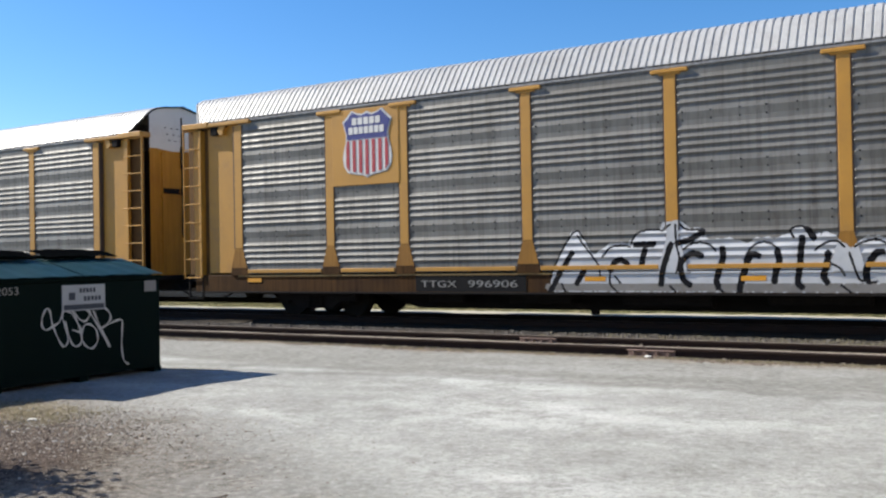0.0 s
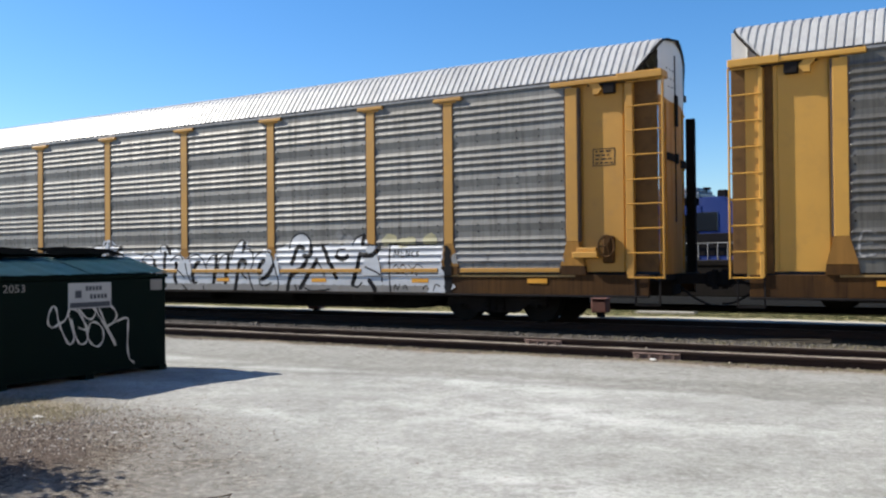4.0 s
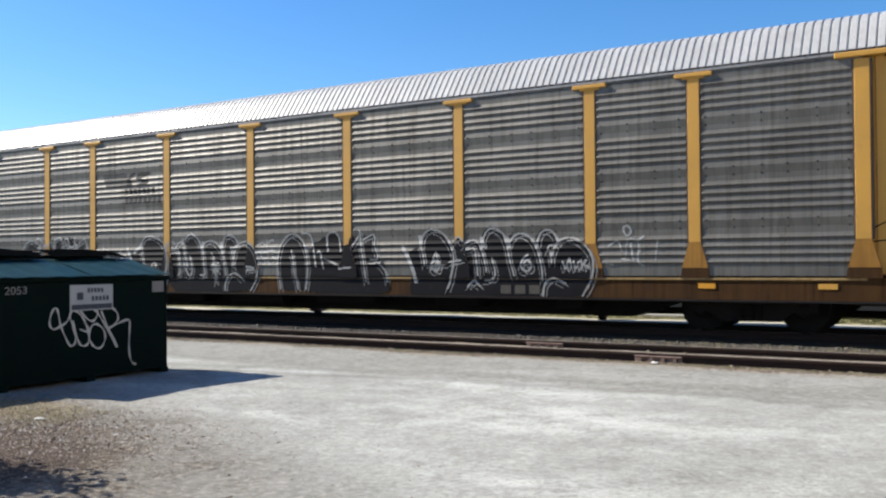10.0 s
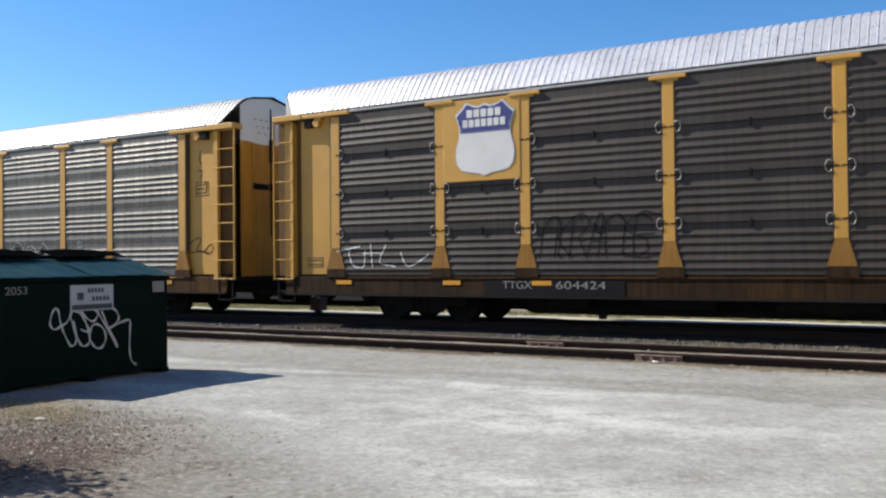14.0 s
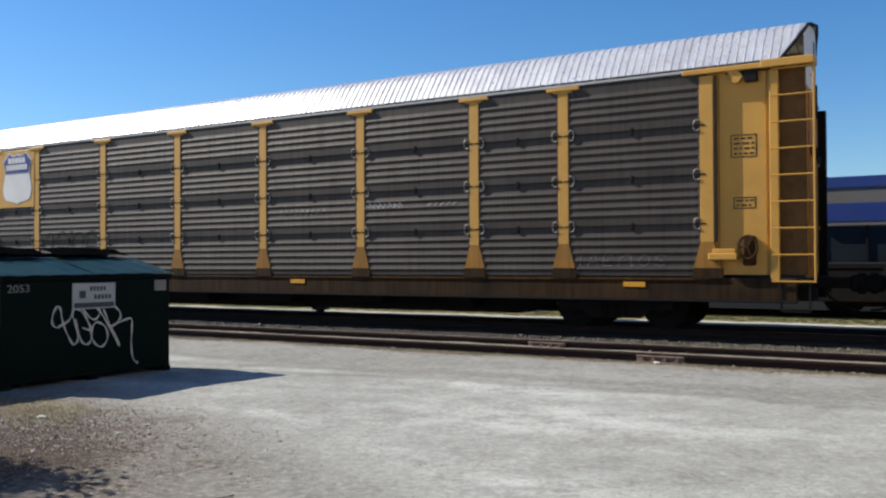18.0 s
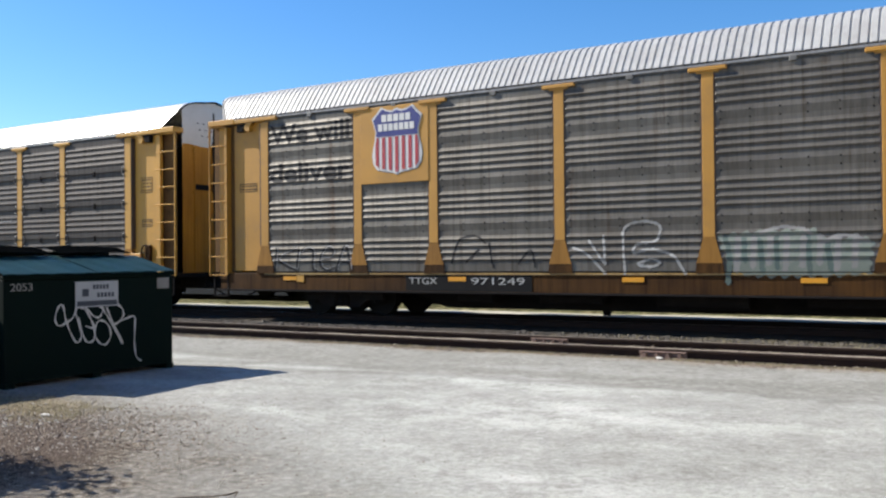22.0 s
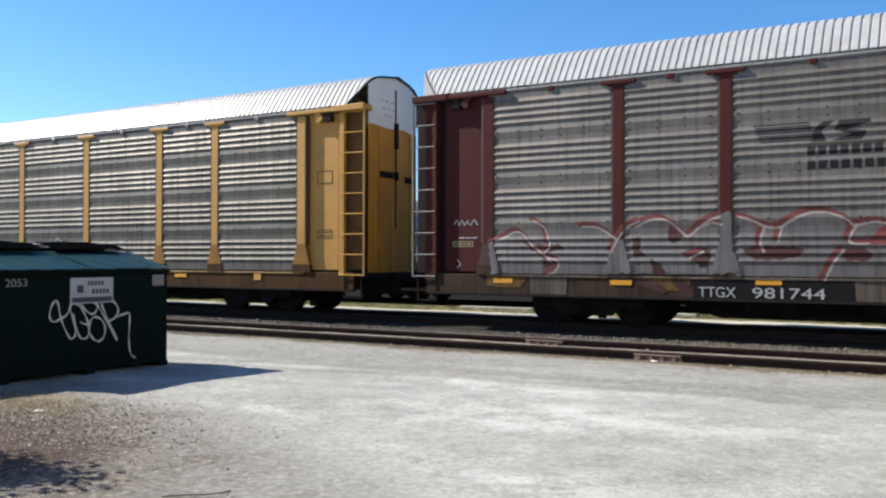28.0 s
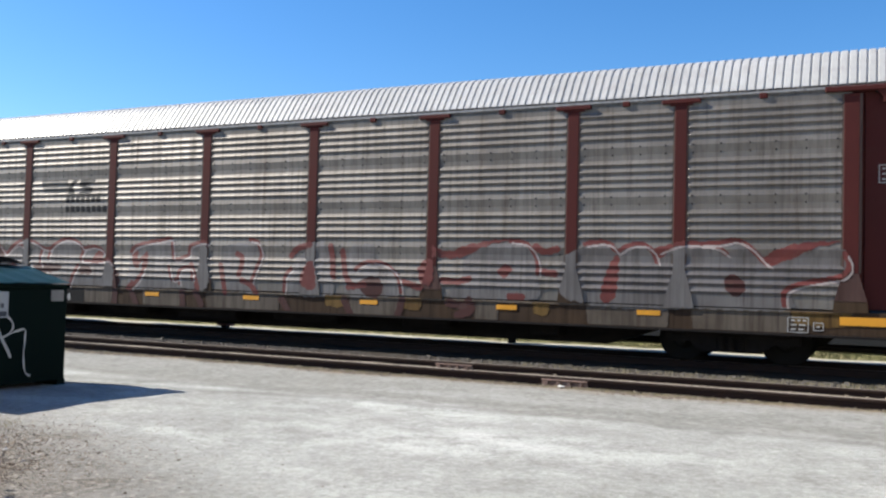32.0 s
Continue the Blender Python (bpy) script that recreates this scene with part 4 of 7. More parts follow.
def spray(parent, kind, x0, x1, layers, z0=0.61, z1=2.25, ragged=0.05, lift=0.004):
    """layers: (material, groups of strokes, half width); later layers cover earlier ones. Each group becomes one mesh that lies on the car's side."""
    dx, dz = 0.012, 0.02
    xs, zs = np.arange(x0, x1, dx), np.arange(z0, z1, dz)
    X, Z = np.meshgrid(xs + dx / 2, zs + dz / 2)
    top = np.full(X.shape, -1)
    jobs = [(material, group, half) for material, groups, half in layers for group in groups]
    for n, (_, group, half) in enumerate(jobs):
        for line in group:
            if not half:
                fill_shape(top, X, Z, line, n, ragged)
                continue
            line = smooth_line(line)
            for (ax, az), (bx, bz) in zip(line, line[1:]):
                i0, i1 = np.searchsorted(xs, [min(ax, bx) - half - dx, max(ax, bx) + half + dx])
                j0, j1 = np.searchsorted(zs, [min(az, bz) - half - dz, max(az, bz) + half + dz])
                if i1 <= i0 or j1 <= j0:
                    continue
                px, pz = X[j0:j1, i0:i1], Z[j0:j1, i0:i1]
                L2 = max(1e-9, (bx - ax) ** 2 + (bz - az) ** 2)
                k = np.clip(((px - ax) * (bx - ax) + (pz - az) * (bz - az)) / L2, 0, 1)
                far = np.hypot(px - ax - k * (bx - ax), pz - az - k * (bz - az))
                wob = half * (1 + ragged * np.sin(px * 23 + pz * 31) + ragged * np.sin(px * 61 - pz * 47))
                top[j0:j1, i0:i1][far < wob] = n
    onpost = np.zeros(X.shape, bool)
    for p in POSTS:
        onpost |= np.abs(X - p) < np.interp(Z, [0.98, 1.16, 1.62, 4.6], [0.26, 0.235, 0.105, 0.105])
    depth = [PY + 0.008 + stands_out(kind, z) for z in list(zs) + [zs[-1] + dz]]
    for n, (material, _, _) in enumerate(jobs):
        verts, faces = [], []
        hit = np.flatnonzero((top == n).any(axis=1))
        for j in hit:
            row, po = top[j] == n, onpost[j]
            za, zb = zs[j], zs[j] + dz
            edges = np.flatnonzero(np.diff(np.concatenate([[0], row.astype(int) * (1 + po), [0]])))
            for a, b in zip(edges, edges[1:]):
                if not row[a]:
                    continue
                if zb > 1.025:
                    ya, yb = (YS + 0.004, YS + 0.004) if po[a] else (depth[j], depth[j + 1])
                elif za > 0.975 and not po[a]:
                    continue
                else:
                    ya = yb = 1.606 if po[a] and za > 0.97 else 1.588 + lift if za > 0.935 else 1.569 + lift
                xa, xb = x0 + a * dx, x0 + b * dx
                k = len(verts)
                verts += [(xa, -ya, za), (xb, -ya, za), (xb, -yb, zb), (xa, -yb, zb)]
                faces.append((k, k + 1, k + 2, k + 3))
        if faces:
            me = bpy.data.meshes.new("graffiti")
            me.from_pydata(verts, [], faces)
            me.materials.append(M[material])
            tagged(put("graffiti", me, parent, {"ink": "black sprayed graffiti", "silver": "silver sprayed graffiti letters", "pale": "white sprayed graffiti", "crimson": "red sprayed graffiti outlines"}.get(material, "faded sprayed graffiti")), kind="stuff")


def shield(parent, x, z, w, h, striped):
    """A railway shield: blue head, striped or white body, white rim; bars in place of its lettering."""
    def outline(k):
        half = [(0, 1.0), (0.2, 0.965), (0.42, 0.985), (0.62, 1.03), (0.80, 0.94), (1.0, 0.86), (0.93, 0.76), (0.86, 0.66), (0.88, 0.52), (0.97, 0.38), (1.0, 0.27), (0.95, 0.14), (0.8, 0.05), (0.5, 0.02), (0.2, 0.0), (0, -0.035)]
        pts = [(u, v) for u, v in half] + [(-u, v) for u, v in half[-2:0:-1]]
        return [(x + u * w / 2 * k, z + (0.5 + (v - 0.5) * k - 0.5) * h) for u, v in pts]

    def clip(pts, z0, z1):
        for zc, keep in ((z0, 1), (z1, -1)):
            out = []
            for (ax, az), (bx, bz) in zip(pts, pts[1:] + pts[:1]):
                ia, ib = keep * (az - zc) >= 0, keep * (bz - zc) >= 0
                if ia:
                    out.append((ax, az))
                if ia != ib:
                    t = (zc - az) / (bz - az)
                    out.append((ax + t * (bx - ax), zc))
            pts = out
        return pts

    def clip_x(pts, xa, xb):
        swapped = [(b, a) for a, b in pts]
        return [(b, a) for a, b in clip(swapped, xa, xb)]

    y, cut = -1.616, z - h / 2 + h * (0.57 if striped else 0.60)
    for name, pts, m, lab, d in (("shield", outline(1.015), "pale", "shield emblem with a dark blue head", 0), ("shield_body", outline(0.99), "white", "", 0.004)):
        bm = bmesh.new()
        prism(bm, pts, y - 0.003 - d, y + 0.004)
        part(name, bm, m, parent, lab)
    bm = bmesh.new()
    prism(bm, clip(outline(0.955), cut, z + h), y - 0.014, y - 0.008)
    part("shield_head", bm, "blue", parent, "dark blue shield head")
    if striped:
        for k in range(7):
            xa = x - w / 2 * 0.93 + w * 0.93 * (k + 0.25) / 7
            bm = bmesh.new()
            prism(bm, clip_x(clip(outline(0.94), z - h, cut - 0.02), xa, xa + w * 0.93 * 0.5 / 7), y - 0.014, y - 0.008)
            part("stripe", bm, "stripe", parent, "red shield stripe")
    for row, (n, span) in enumerate(((5, 0.60), (7, 0.74))):
        zz = z + h * (0.30 - 0.145 * row) if striped else z + h * (0.31 - 0.14 * row)
        for k in range(n):
            xa = x - w * span / 2 + w * span * k / n
            part("lettering_bar", boxed(xa, xa + w * span / n * 0.80, y - 0.020, y - 0.0142, zz, zz + h * 0.112), "white", parent)


def side_board(parent, x0, x1, z0, z1, material):
    bm = boxed(x0, x1, -1.612, -1.50, z0, z1, 0.01)
    return part("emblem_board", bm, material, parent, "yellow steel board between two posts")


FLARE = {"yellow": "flare_yellow", "bright_yellow": "flare_yellow", "red": "flare_red"}


def autorack(spec):
    """One covered auto-carrier wagon with both sides, its roof, ends, underframe and trucks."""
    paint, sill, kind, sheet, roof = spec["paint"], spec["sill"], spec["kind"], spec["sheet"], spec["roof"]
    car = thing("auto_carrier_wagon", spec["label"], "rail wagon", "auto-carrier wagons of the train", (0, CAR_Y, 0))
    turn = pose(0, 0, 0, 0, 0, 180)
    for side in (0, 1):
        flip = turn if side else Matrix.Identity(4)
        for i, (a, b) in enumerate(zip(POSTS, POSTS[1:])):
            ob = put("side_panel", panel_mesh(kind, b - a, sheet), car, at=flip @ Matrix.Translation(((a + b) / 2, 0, 0)))
        for i, p in enumerate(POSTS):
            end = abs(p) > 11
            put("post", post_mesh(paint, end), car, at=flip @ Matrix.Translation((p, 0, 0)))
            put("post_flare", post_flare_mesh(FLARE[paint], end), car, "dirty flared foot of a post", flip @ Matrix.Translation((p, 0, 0)))
            put("post_foot", post_foot_mesh(sill, end), car, "grimy post foot", flip @ Matrix.Translation((p, 0, 0)))
            put("post_flange", post_flange_mesh(end), car, at=flip @ Matrix.Translation((p, 0, 0)))
            if not end:
                put("post_cap", cap_mesh(paint), car, at=flip @ Matrix.Translation((p, 0, 0)))
        put("side_sill", shared(("side_sill", sill), sill_bm, sill), car, at=flip)
        put("sill_flange", shared("sill_flange", sill_flange_bm, "iron"), car, at=flip)
        put("deck_edge", shared(("deck_edge", sill), deck_edge_bm, {"sill_red": "ledge_red", "sill_sooty": "sill_yellow"}.get(sill, "ledge")), car, "stained ledge along the sill", flip)
        # solid dark strip that paints the shade between sill and side sheets
        put("deck_gap", shared("deck_gap", lambda bm: box(bm, -12.0, 12.0, -1.52, -1.48, 0.98, 1.03), "iron"), car, "dark strip standing in for shade under the side sheets", flip)
        put("top_rail", shared(("top_rail", sheet), lambda bm: box(bm, -13.3, 13.3, -1.56, -1.47, 4.62, 4.76, 0.01), sheet), car, at=flip)
        put("roof_gutter", shared(("roof_gutter", sheet), lambda bm: box(bm, -13.1, 13.1, -1.60, -1.54, 4.665, 4.712, 0.005), "roof" if kind == "even" else "gutter"), car, "grey strip under the eaves", flip)
        # solid dark bar drawn as the shaded line below the roof's edge
        put("eaves_gap", shared("eaves_gap", lambda bm: box(bm, -13.15, 13.15, -1.575, -1.54, 4.713, 4.731), "iron"), car, "dark strip standing in for shade under the eaves", flip)
    put("roof", roof_mesh(roof), car, "ribbed white metal roof")
    put("underframe", shared("underframe", underframe_bm, "iron"), car)
    for e in (0, 1):
        flip = turn if e else Matrix.Identity(4)
        put("coupler", shared("coupler", coupler_bm, "iron"), car, at=flip)
        put("air_hose", shared("air_hose", hose_bm, "black"), car, at=flip)
        for side in (1, -1):
            m = flip @ Matrix.Diagonal((1, side, 1, 1))
            suffix = "n" if side == 1 else "m"

            def mirrored(build, s=side):
                def go(bm):
                    build(bm)
                    if s < 0:
                        bmesh.ops.scale(bm, vec=(1, -1, 1), verts=bm.verts)
                return go
            if (side == 1) == bool(e):
                continue
            put("end_door", shared(("end_door", paint, suffix), mirrored(end_door_bm), "door_yellow" if "yellow" in paint else paint, "white", "iron"), car, "folding end doors, white above", flip)
            put("roof_edging", shared(("roof_edging", suffix), mirrored(lambda bm: roof_end_bm(bm, not e)), "iron"), car, at=flip)
            if e:
                put("end_hood", shared(("end_hood", suffix), mirrored(end_hood_bm), "white"), car, "white cheek under the roof's end", flip)
            if not e:
                put("far_post", shared(("far_post", suffix), mirrored(lambda bm: box(bm, 13.30, 13.50, 1.42, 1.52, 0.95, 4.25, 0.02)), "iron"), car, "dark steel post at the far corner", flip)
            put("end_sheet", shared(("end_sheet", paint, suffix), mirrored(door_panel_bm), paint), car, at=flip)
            put("end_recess", shared(("end_recess", paint, suffix), mirrored(end_recess_bm if e == 0 else end_recess_b_bm), "recess_red" if paint == "red" else "recess"), car, "stained sheet behind the ladder, coloured dark for shade", flip)
            put("end_beam", shared(("end_beam", paint, suffix), mirrored(end_beam_bm), paint), car, at=flip)
            put("latch_box", shared(("latch_box", suffix), mirrored(latch_box_bm), "iron"), car, at=flip)
            put("step", shared(("step", suffix), mirrored(step_bm), "iron"), car, at=flip)
            bars = LADDER_B if e else LADDER_A
            lad = put("ladder", shared(("ladder", paint, suffix), mirrored(lambda bm: box(bm, *bars["plate"])), paint), car, "steel end ladder", flip)
            for name in list(bars)[1:]:
                put(name, shared((name, paint, suffix), mirrored(lambda bm: box(bm, *bars[name])), "faded" if paint == "red" and name == "stile" else paint), lad)
            rung = shared(("rung", paint, suffix), mirrored(lambda bm: rod(bm, (13.06 if e == 0 else 13.22, -YS, 0), (13.77, -YS, 0), 0.014, 6)), "faded" if paint == "red" else paint)
            for k in range(9):
                put("rung", rung, lad, at=(0, 0, 0.93 + 0.455 * k))
            if spec.get("brake") and side == (1 if e == 0 else -1) and e == 0:
                part("brake_gear", (lambda b: (brake_gear_bm(b), b)[1])(bmesh.new()), (paint, "sill_yellow"), car, "hand-brake wheel on a steel ledge")
    spec["wheels"] = []
    for x in (-10.03, 10.03):
        for y in (0, 1):
            put("side_frame", shared("side_frame", side_frame_bm, "iron"), car, "cast truck side frame with springs", Matrix.Translation((x, 0, 0)) @ (turn if y else Matrix.Identity(4)))
        put("bolster", shared("bolster", bolster_bm, "iron"), car, at=(x, 0, 0))
        for dx in (-0.89, 0.89):
            w = put("wheelset", shared("wheelset", wheelset_bm, "wheel"), car, "pair of steel wheels on an axle", (x + dx, 0, 0.419))
            spec["wheels"].append((w, x + dx))
    spec["car"] = car
    return car


def tape(car, x, w=0.42, material="orange", z=0.86, h=0.09):
    part("marker_tape", boxed(x - w / 2, x + w / 2, -1.578, -1.56, z - h / 2, z + h / 2), material, car, "orange reflective tape" if material == "orange" else "pale paint patch")


def mark_board(car, x0, x1, z0=0.61, z1=0.94):
    part("lettering_board", boxed(x0, x1, -1.574, -1.56, z0, z1), "black", car, "black board behind white lettering")


def mark_bars(car, x, width, z, h):
    """An owner's mark as three plain bars."""
    for k in range(3):
        part("lettering_bar", boxed(x + width * k / 3, x + width * (k + 0.72) / 3, -1.578, -1.563, z, z + h), "dim", car, "faded pale bar of a painted mark")


def stencil_frame(car, x0, x1, z0, z1, lines, material="dark_letter", y=-1.499):
    """A small stencilled box of writing too fine to read: a frame and bars."""
    bm = bmesh.new()
    for a, b, c, d in ((x0, x1, z0, z0 + 0.015), (x0, x1, z1 - 0.015, z1), (x0, x0 + 0.015, z0, z1), (x1 - 0.015, x1, z0, z1)):
        box(bm, a, b, y - 0.003, y + 0.002, c, d)
    for k in range(lines):
        zz = z1 - (z1 - z0) * (k + 0.75) / (lines + 0.5)
        x = x0 + 0.05
        while x < x1 - 0.08:
            w = random.uniform(0.04, 0.12)
            box(bm, x, min(x + w, x1 - 0.04), y - 0.003, y + 0.002, zz - 0.014, zz + 0.014)
            x += w + 0.035
    part("stencil", bm, material, car, "small stencilled lettering")


def panel_scribble(car, strokes, material, half=0.012):
    """Sprayed strokes on the plain sheet beside a ladder."""
    bm = bmesh.new()
    for line in strokes:
        line = smooth_line(line, 4) if len(line) > 2 else line
        for (ax, az), (bx, bz) in zip(line, line[1:]):
            d = Vector((bx - ax, bz - az)).normalized()
            u, w = d * half * 0.6, Vector((-d.y, d.x)) * half
            prism(bm, [(ax - u.x - w.x, az - u.y - w.y), (bx + u.x - w.x, bz + u.y - w.y), (bx + u.x + w.x, bz + u.y + w.y), (ax - u.x + w.x, az - u.y + w.y)], -1.501, -1.496)
    tagged(part("graffiti", bm, material, car, "small sprayed scribble on the end sheet"), kind="stuff")


def horse_mark(car, x, z):
    """A black railway mark of bars: speed lines and two lines of bars for its lettering."""
    bm = bmesh.new()
    y = -1.590
    for k in range(7):
        box(bm, x - 1.0 + 0.02 * k, x - 0.1 + 0.03 * k, y - 0.004, y + 0.002, z + 0.34 - 0.048 * k, z + 0.362 - 0.048 * k)
    prism(bm, [(x - 0.05, z + 0.02), (x + 0.18, z + 0.02), (x + 0.1, z + 0.2), (x + 0.3, z + 0.36), (x + 0.12, z + 0.36), (x - 0.02, z + 0.22)], y - 0.005, y + 0.002)
    prism(bm, [(x + 0.25, z + 0.02), (x + 0.72, z + 0.02), (x + 0.8, z + 0.16), (x + 0.5, z + 0.2), (x + 0.85, z + 0.3), (x + 0.85, z + 0.36), (x + 0.38, z + 0.36), (x + 0.3, z + 0.2), (x + 0.55, z + 0.12)], y - 0.005, y + 0.002)
    for row, (n, span) in enumerate(((7, 1.2), (8, 1.42))):
        zz = z - 0.2 - 0.24 * row
        for k in range(n):
            xa = x - 0.12 + span * k / n
            box(bm, xa, xa + span / n * 0.72, y - 0.004, y + 0.002, zz, zz + 0.15)
    drape(bm, "four", 0.0)
    part("railway_mark", bm, "dark_letter", car, "faded black railway emblem of bars")


def clips(car):
    """The round steel clips beside the posts of the older wagon."""
    bm = bmesh.new()
    arc = [math.pi * (0.25 + 1.5 * k / 12) for k in range(13)]
    tube(bm, [(-0.06 * math.cos(a), -1.605, 0.10 * math.sin(a)) for a in arc], 0.016)
    me = finish(bm, "clip")
    me.materials.append(M["dim_steel"])
    for p in POSTS:
        for z in (3.71, 2.83, 1.95):
            for s in (-1, 1):
                if -12.1 < p + s * 0.16 < 12.1 and not (-9.1 < p + s * .16 < -7.3 and z > 3):
                    put("clip", me, car, at=pose(p + s * 0.17, 0, z, 0, 0, 0) if s > 0 else pose(p + s * 0.17, 0, z, 0, 0, 0) @ Matrix.Diagonal((-1, 1, 1, 1)))


def brackets(car, sheet):
    """Small steel brackets on the top rail."""
    bm = bmesh.new()
    box(bm, -0.065, 0.065, -1.612, -1.5, 4.585, 4.68, 0.012)
    me = finish(bm, "bracket")
    me.materials.append(M[sheet])
    for a, b in zip(POSTS, POSTS[1:]):
        put("bracket", me, car, at=((a + b) / 2, 0, 0))


YELLOW = "weathered corrugated auto-carrier wagon, yellow posts, "
SPECS = [
    dict(at=-83.25, paint="yellow", sill="sill_yellow", kind="four", sheet="galv", roof="roof", label=YELLOW + "white ribbed roof"),
    dict(at=-54.2, paint="yellow", sill="sill_yellow", kind="four", sheet="galv", roof="roof", brake=True, label=YELLOW + "striped shield and silver graffiti"),
    dict(at=-25.5, paint="bright_yellow", sill="sill_yellow", kind="four", sheet="galv_tan", roof="roof", label=YELLOW + "black and white graffiti"),
    dict(at=3.31, paint="bright_yellow", sill="sill_sooty", kind="even", sheet="galv_dark", roof="roof_rusty", brake=True, label="rusty dark corrugated auto-carrier wagon with yellow posts and white shield"),
    dict(at=32.08, paint="yellow", sill="sill_yellow", kind="four", sheet="galv_brown", roof="roof", label=YELLOW + "striped shield and black slogan"),
    dict(at=60.9, paint="red", sill="sill_red", kind="four", sheet="galv_red", roof="roof", label="weathered grey corrugated auto-carrier wagon with oxide-red posts and graffiti"),
]
for s in SPECS:
    autorack(s)
CARS = [s["car"] for s in SPECS]

# the sprayed letters, stroke by stroke, in metres along each wagon and above the rail
silver_field = []
silver_field += [
    [[(-3.98, 0.49), (-3.87, 0.78), (-3.72, 1.2), (-3.54, 1.51), (-3.39, 1.76), (-3.25, 1.78), (-3.14, 1.59), (-2.97, 1.32), (-2.79, 1.43), (-2.58, 1.53), (-2.3, 1.53), (-2.17, 1.62), (-2.01, 1.74), (-1.7, 1.76), (-1.61, 1.88), (-1.31, 1.9), (-1.18, 1.78), (-0.9, 1.74), (-0.9, 1.6), (-0.69, 1.55), (-0.44, 1.57), (-0.14, 1.48), (0.04, 1.56), (0.33, 1.55), (0.51, 1.6), (0.63, 1.71), (0.8, 1.72), (0.93, 1.59), (1.08, 1.54), (1.12, 0.54)]],
]
silver_field += [
    [[(1, 0.54), (1.04, 1.52), (1.24, 1.59), (1.46, 1.37), (1.57, 1.42), (1.78, 1.54), (2, 1.52), (2.21, 1.49), (2.57, 1.51), (2.97, 1.48), (3.07, 1.5), (3.17, 1.65), (3.36, 1.79), (3.46, 1.82), (3.58, 1.73), (3.65, 1.6), (3.83, 1.48), (4.07, 1.56), (4.25, 1.57), (4.36, 1.47), (4.43, 1.28), (4.56, 1.4), (4.7, 1.47), (4.73, 0.56)]],
]
silver_field += [
    [[(4.4, 0.49), (4.47, 1.48), (4.87, 1.69), (4.98, 1.84), (5.26, 1.94), (5.48, 1.83), (5.58, 1.62), (5.74, 1.62), (6.16, 1.68), (6.42, 1.65), (6.72, 1.73), (6.92, 1.82), (7.07, 1.89), (7.16, 1.64), (7.41, 1.63), (7.47, 1.52), (7.69, 1.58), (7.69, 1.62), (8.38, 1.6), (9.03, 1.59), (9.01, 1.14), (8.99, 0.56)]],
]
silver_bold = []
silver_bold += [
    [[(-3.4, 1.36), (-3.54, 1.14), (-3.72, 0.88), (-3.87, 0.62)], [(-3.32, 0.78), (-3.17, 1)], [(-2.63, 1.02), (-2.56, 1.16), (-2.42, 1.21), (-2.31, 1.13)]],
    [[(-2.14, 1.48), (-1.8, 1.49)], [(-1.96, 1.39), (-2.01, 1.23), (-2.04, 1.09)], [(-1.48, 1.47), (-1.57, 1.22), (-1.65, 0.96), (-1.68, 0.76)]],
    [[(-0.93, 1.67), (-1.12, 1.56), (-1.36, 1.5)], [(-0.94, 1.26), (-1.07, 1.31), (-1.21, 1.25), (-1.3, 1.13), (-1.3, 0.96), (-1.26, 0.83), (-1.16, 0.75)], [(-0.57, 1.38), (-0.56, 1.23), (-0.63, 1.01), (-0.68, 0.84), (-0.66, 0.7)]],
]
silver_bold += [
    [[(0.04, 1.25), (-0.05, 1.27), (-0.14, 1.18), (-0.19, 1.01), (-0.25, 0.85), (-0.3, 0.62)], [(0.35, 1.33), (0.38, 1.17), (0.33, 1.01), (0.29, 0.81)], [(0.76, 1.54), (0.73, 1.33), (0.71, 1.06), (0.67, 0.81), (0.72, 0.71)]],
    [[(0.85, 1.67), (0.93, 1.54)], [(1.16, 1.27), (1.12, 1.06), (1.08, 0.9), (1.12, 0.79)], [(1.97, 1.28), (1.87, 1.25), (1.78, 1.11), (1.72, 0.95), (1.74, 0.82)]],
    [[(2.56, 1.44), (2.54, 1.2), (2.49, 1), (2.43, 0.8)], [(2.97, 1.43), (2.93, 1.2), (2.87, 1), (2.83, 0.8)]],
    [[(3.52, 1.27), (3.43, 1.33), (3.33, 1.28), (3.27, 1.1), (3.22, 0.9), (3.17, 0.7), (3.14, 0.58)], [(3.49, 1.74), (3.46, 1.59)]],
]
silver_bold += [
    [[(4.11, 1.31), (4.02, 1.27), (3.94, 1.14), (3.95, 1.02)], [(4.38, 1.17), (4.29, 1.04), (4.15, 0.93), (4.01, 0.87)]],
    [[(5.31, 1.59), (5.2, 1.63), (5.11, 1.56), (5.03, 1.39), (4.96, 1.24)], [(5.53, 1.62), (5.53, 1.47), (5.42, 1.39), (5.33, 1.42)], [(5.4, 1.31), (5.29, 1.17), (5.09, 1.05), (4.92, 0.96), (4.84, 0.78), (4.8, 0.57)]],
    [[(5.69, 1.31), (5.58, 1.15), (5.44, 1), (5.3, 0.82), (5.19, 0.68)], [(5.88, 1.61), (5.97, 1.46), (6.05, 1.27), (6.16, 1.1), (6.24, 0.92)], [(6.26, 1.39), (6.42, 1.33), (6.57, 1.39)]],
]
silver_bold += [
    [[(6.92, 1.43), (7.16, 1.4), (7.31, 1.44), (7.42, 1.58)], [(7.03, 1.84), (7, 1.66)], [(6.89, 1.35), (6.84, 1.15), (6.76, 0.95), (6.69, 0.77)]],
    [[(7.15, 0.85), (7.27, 0.7), (7.32, 0.55)]],
]
silver_thin = []
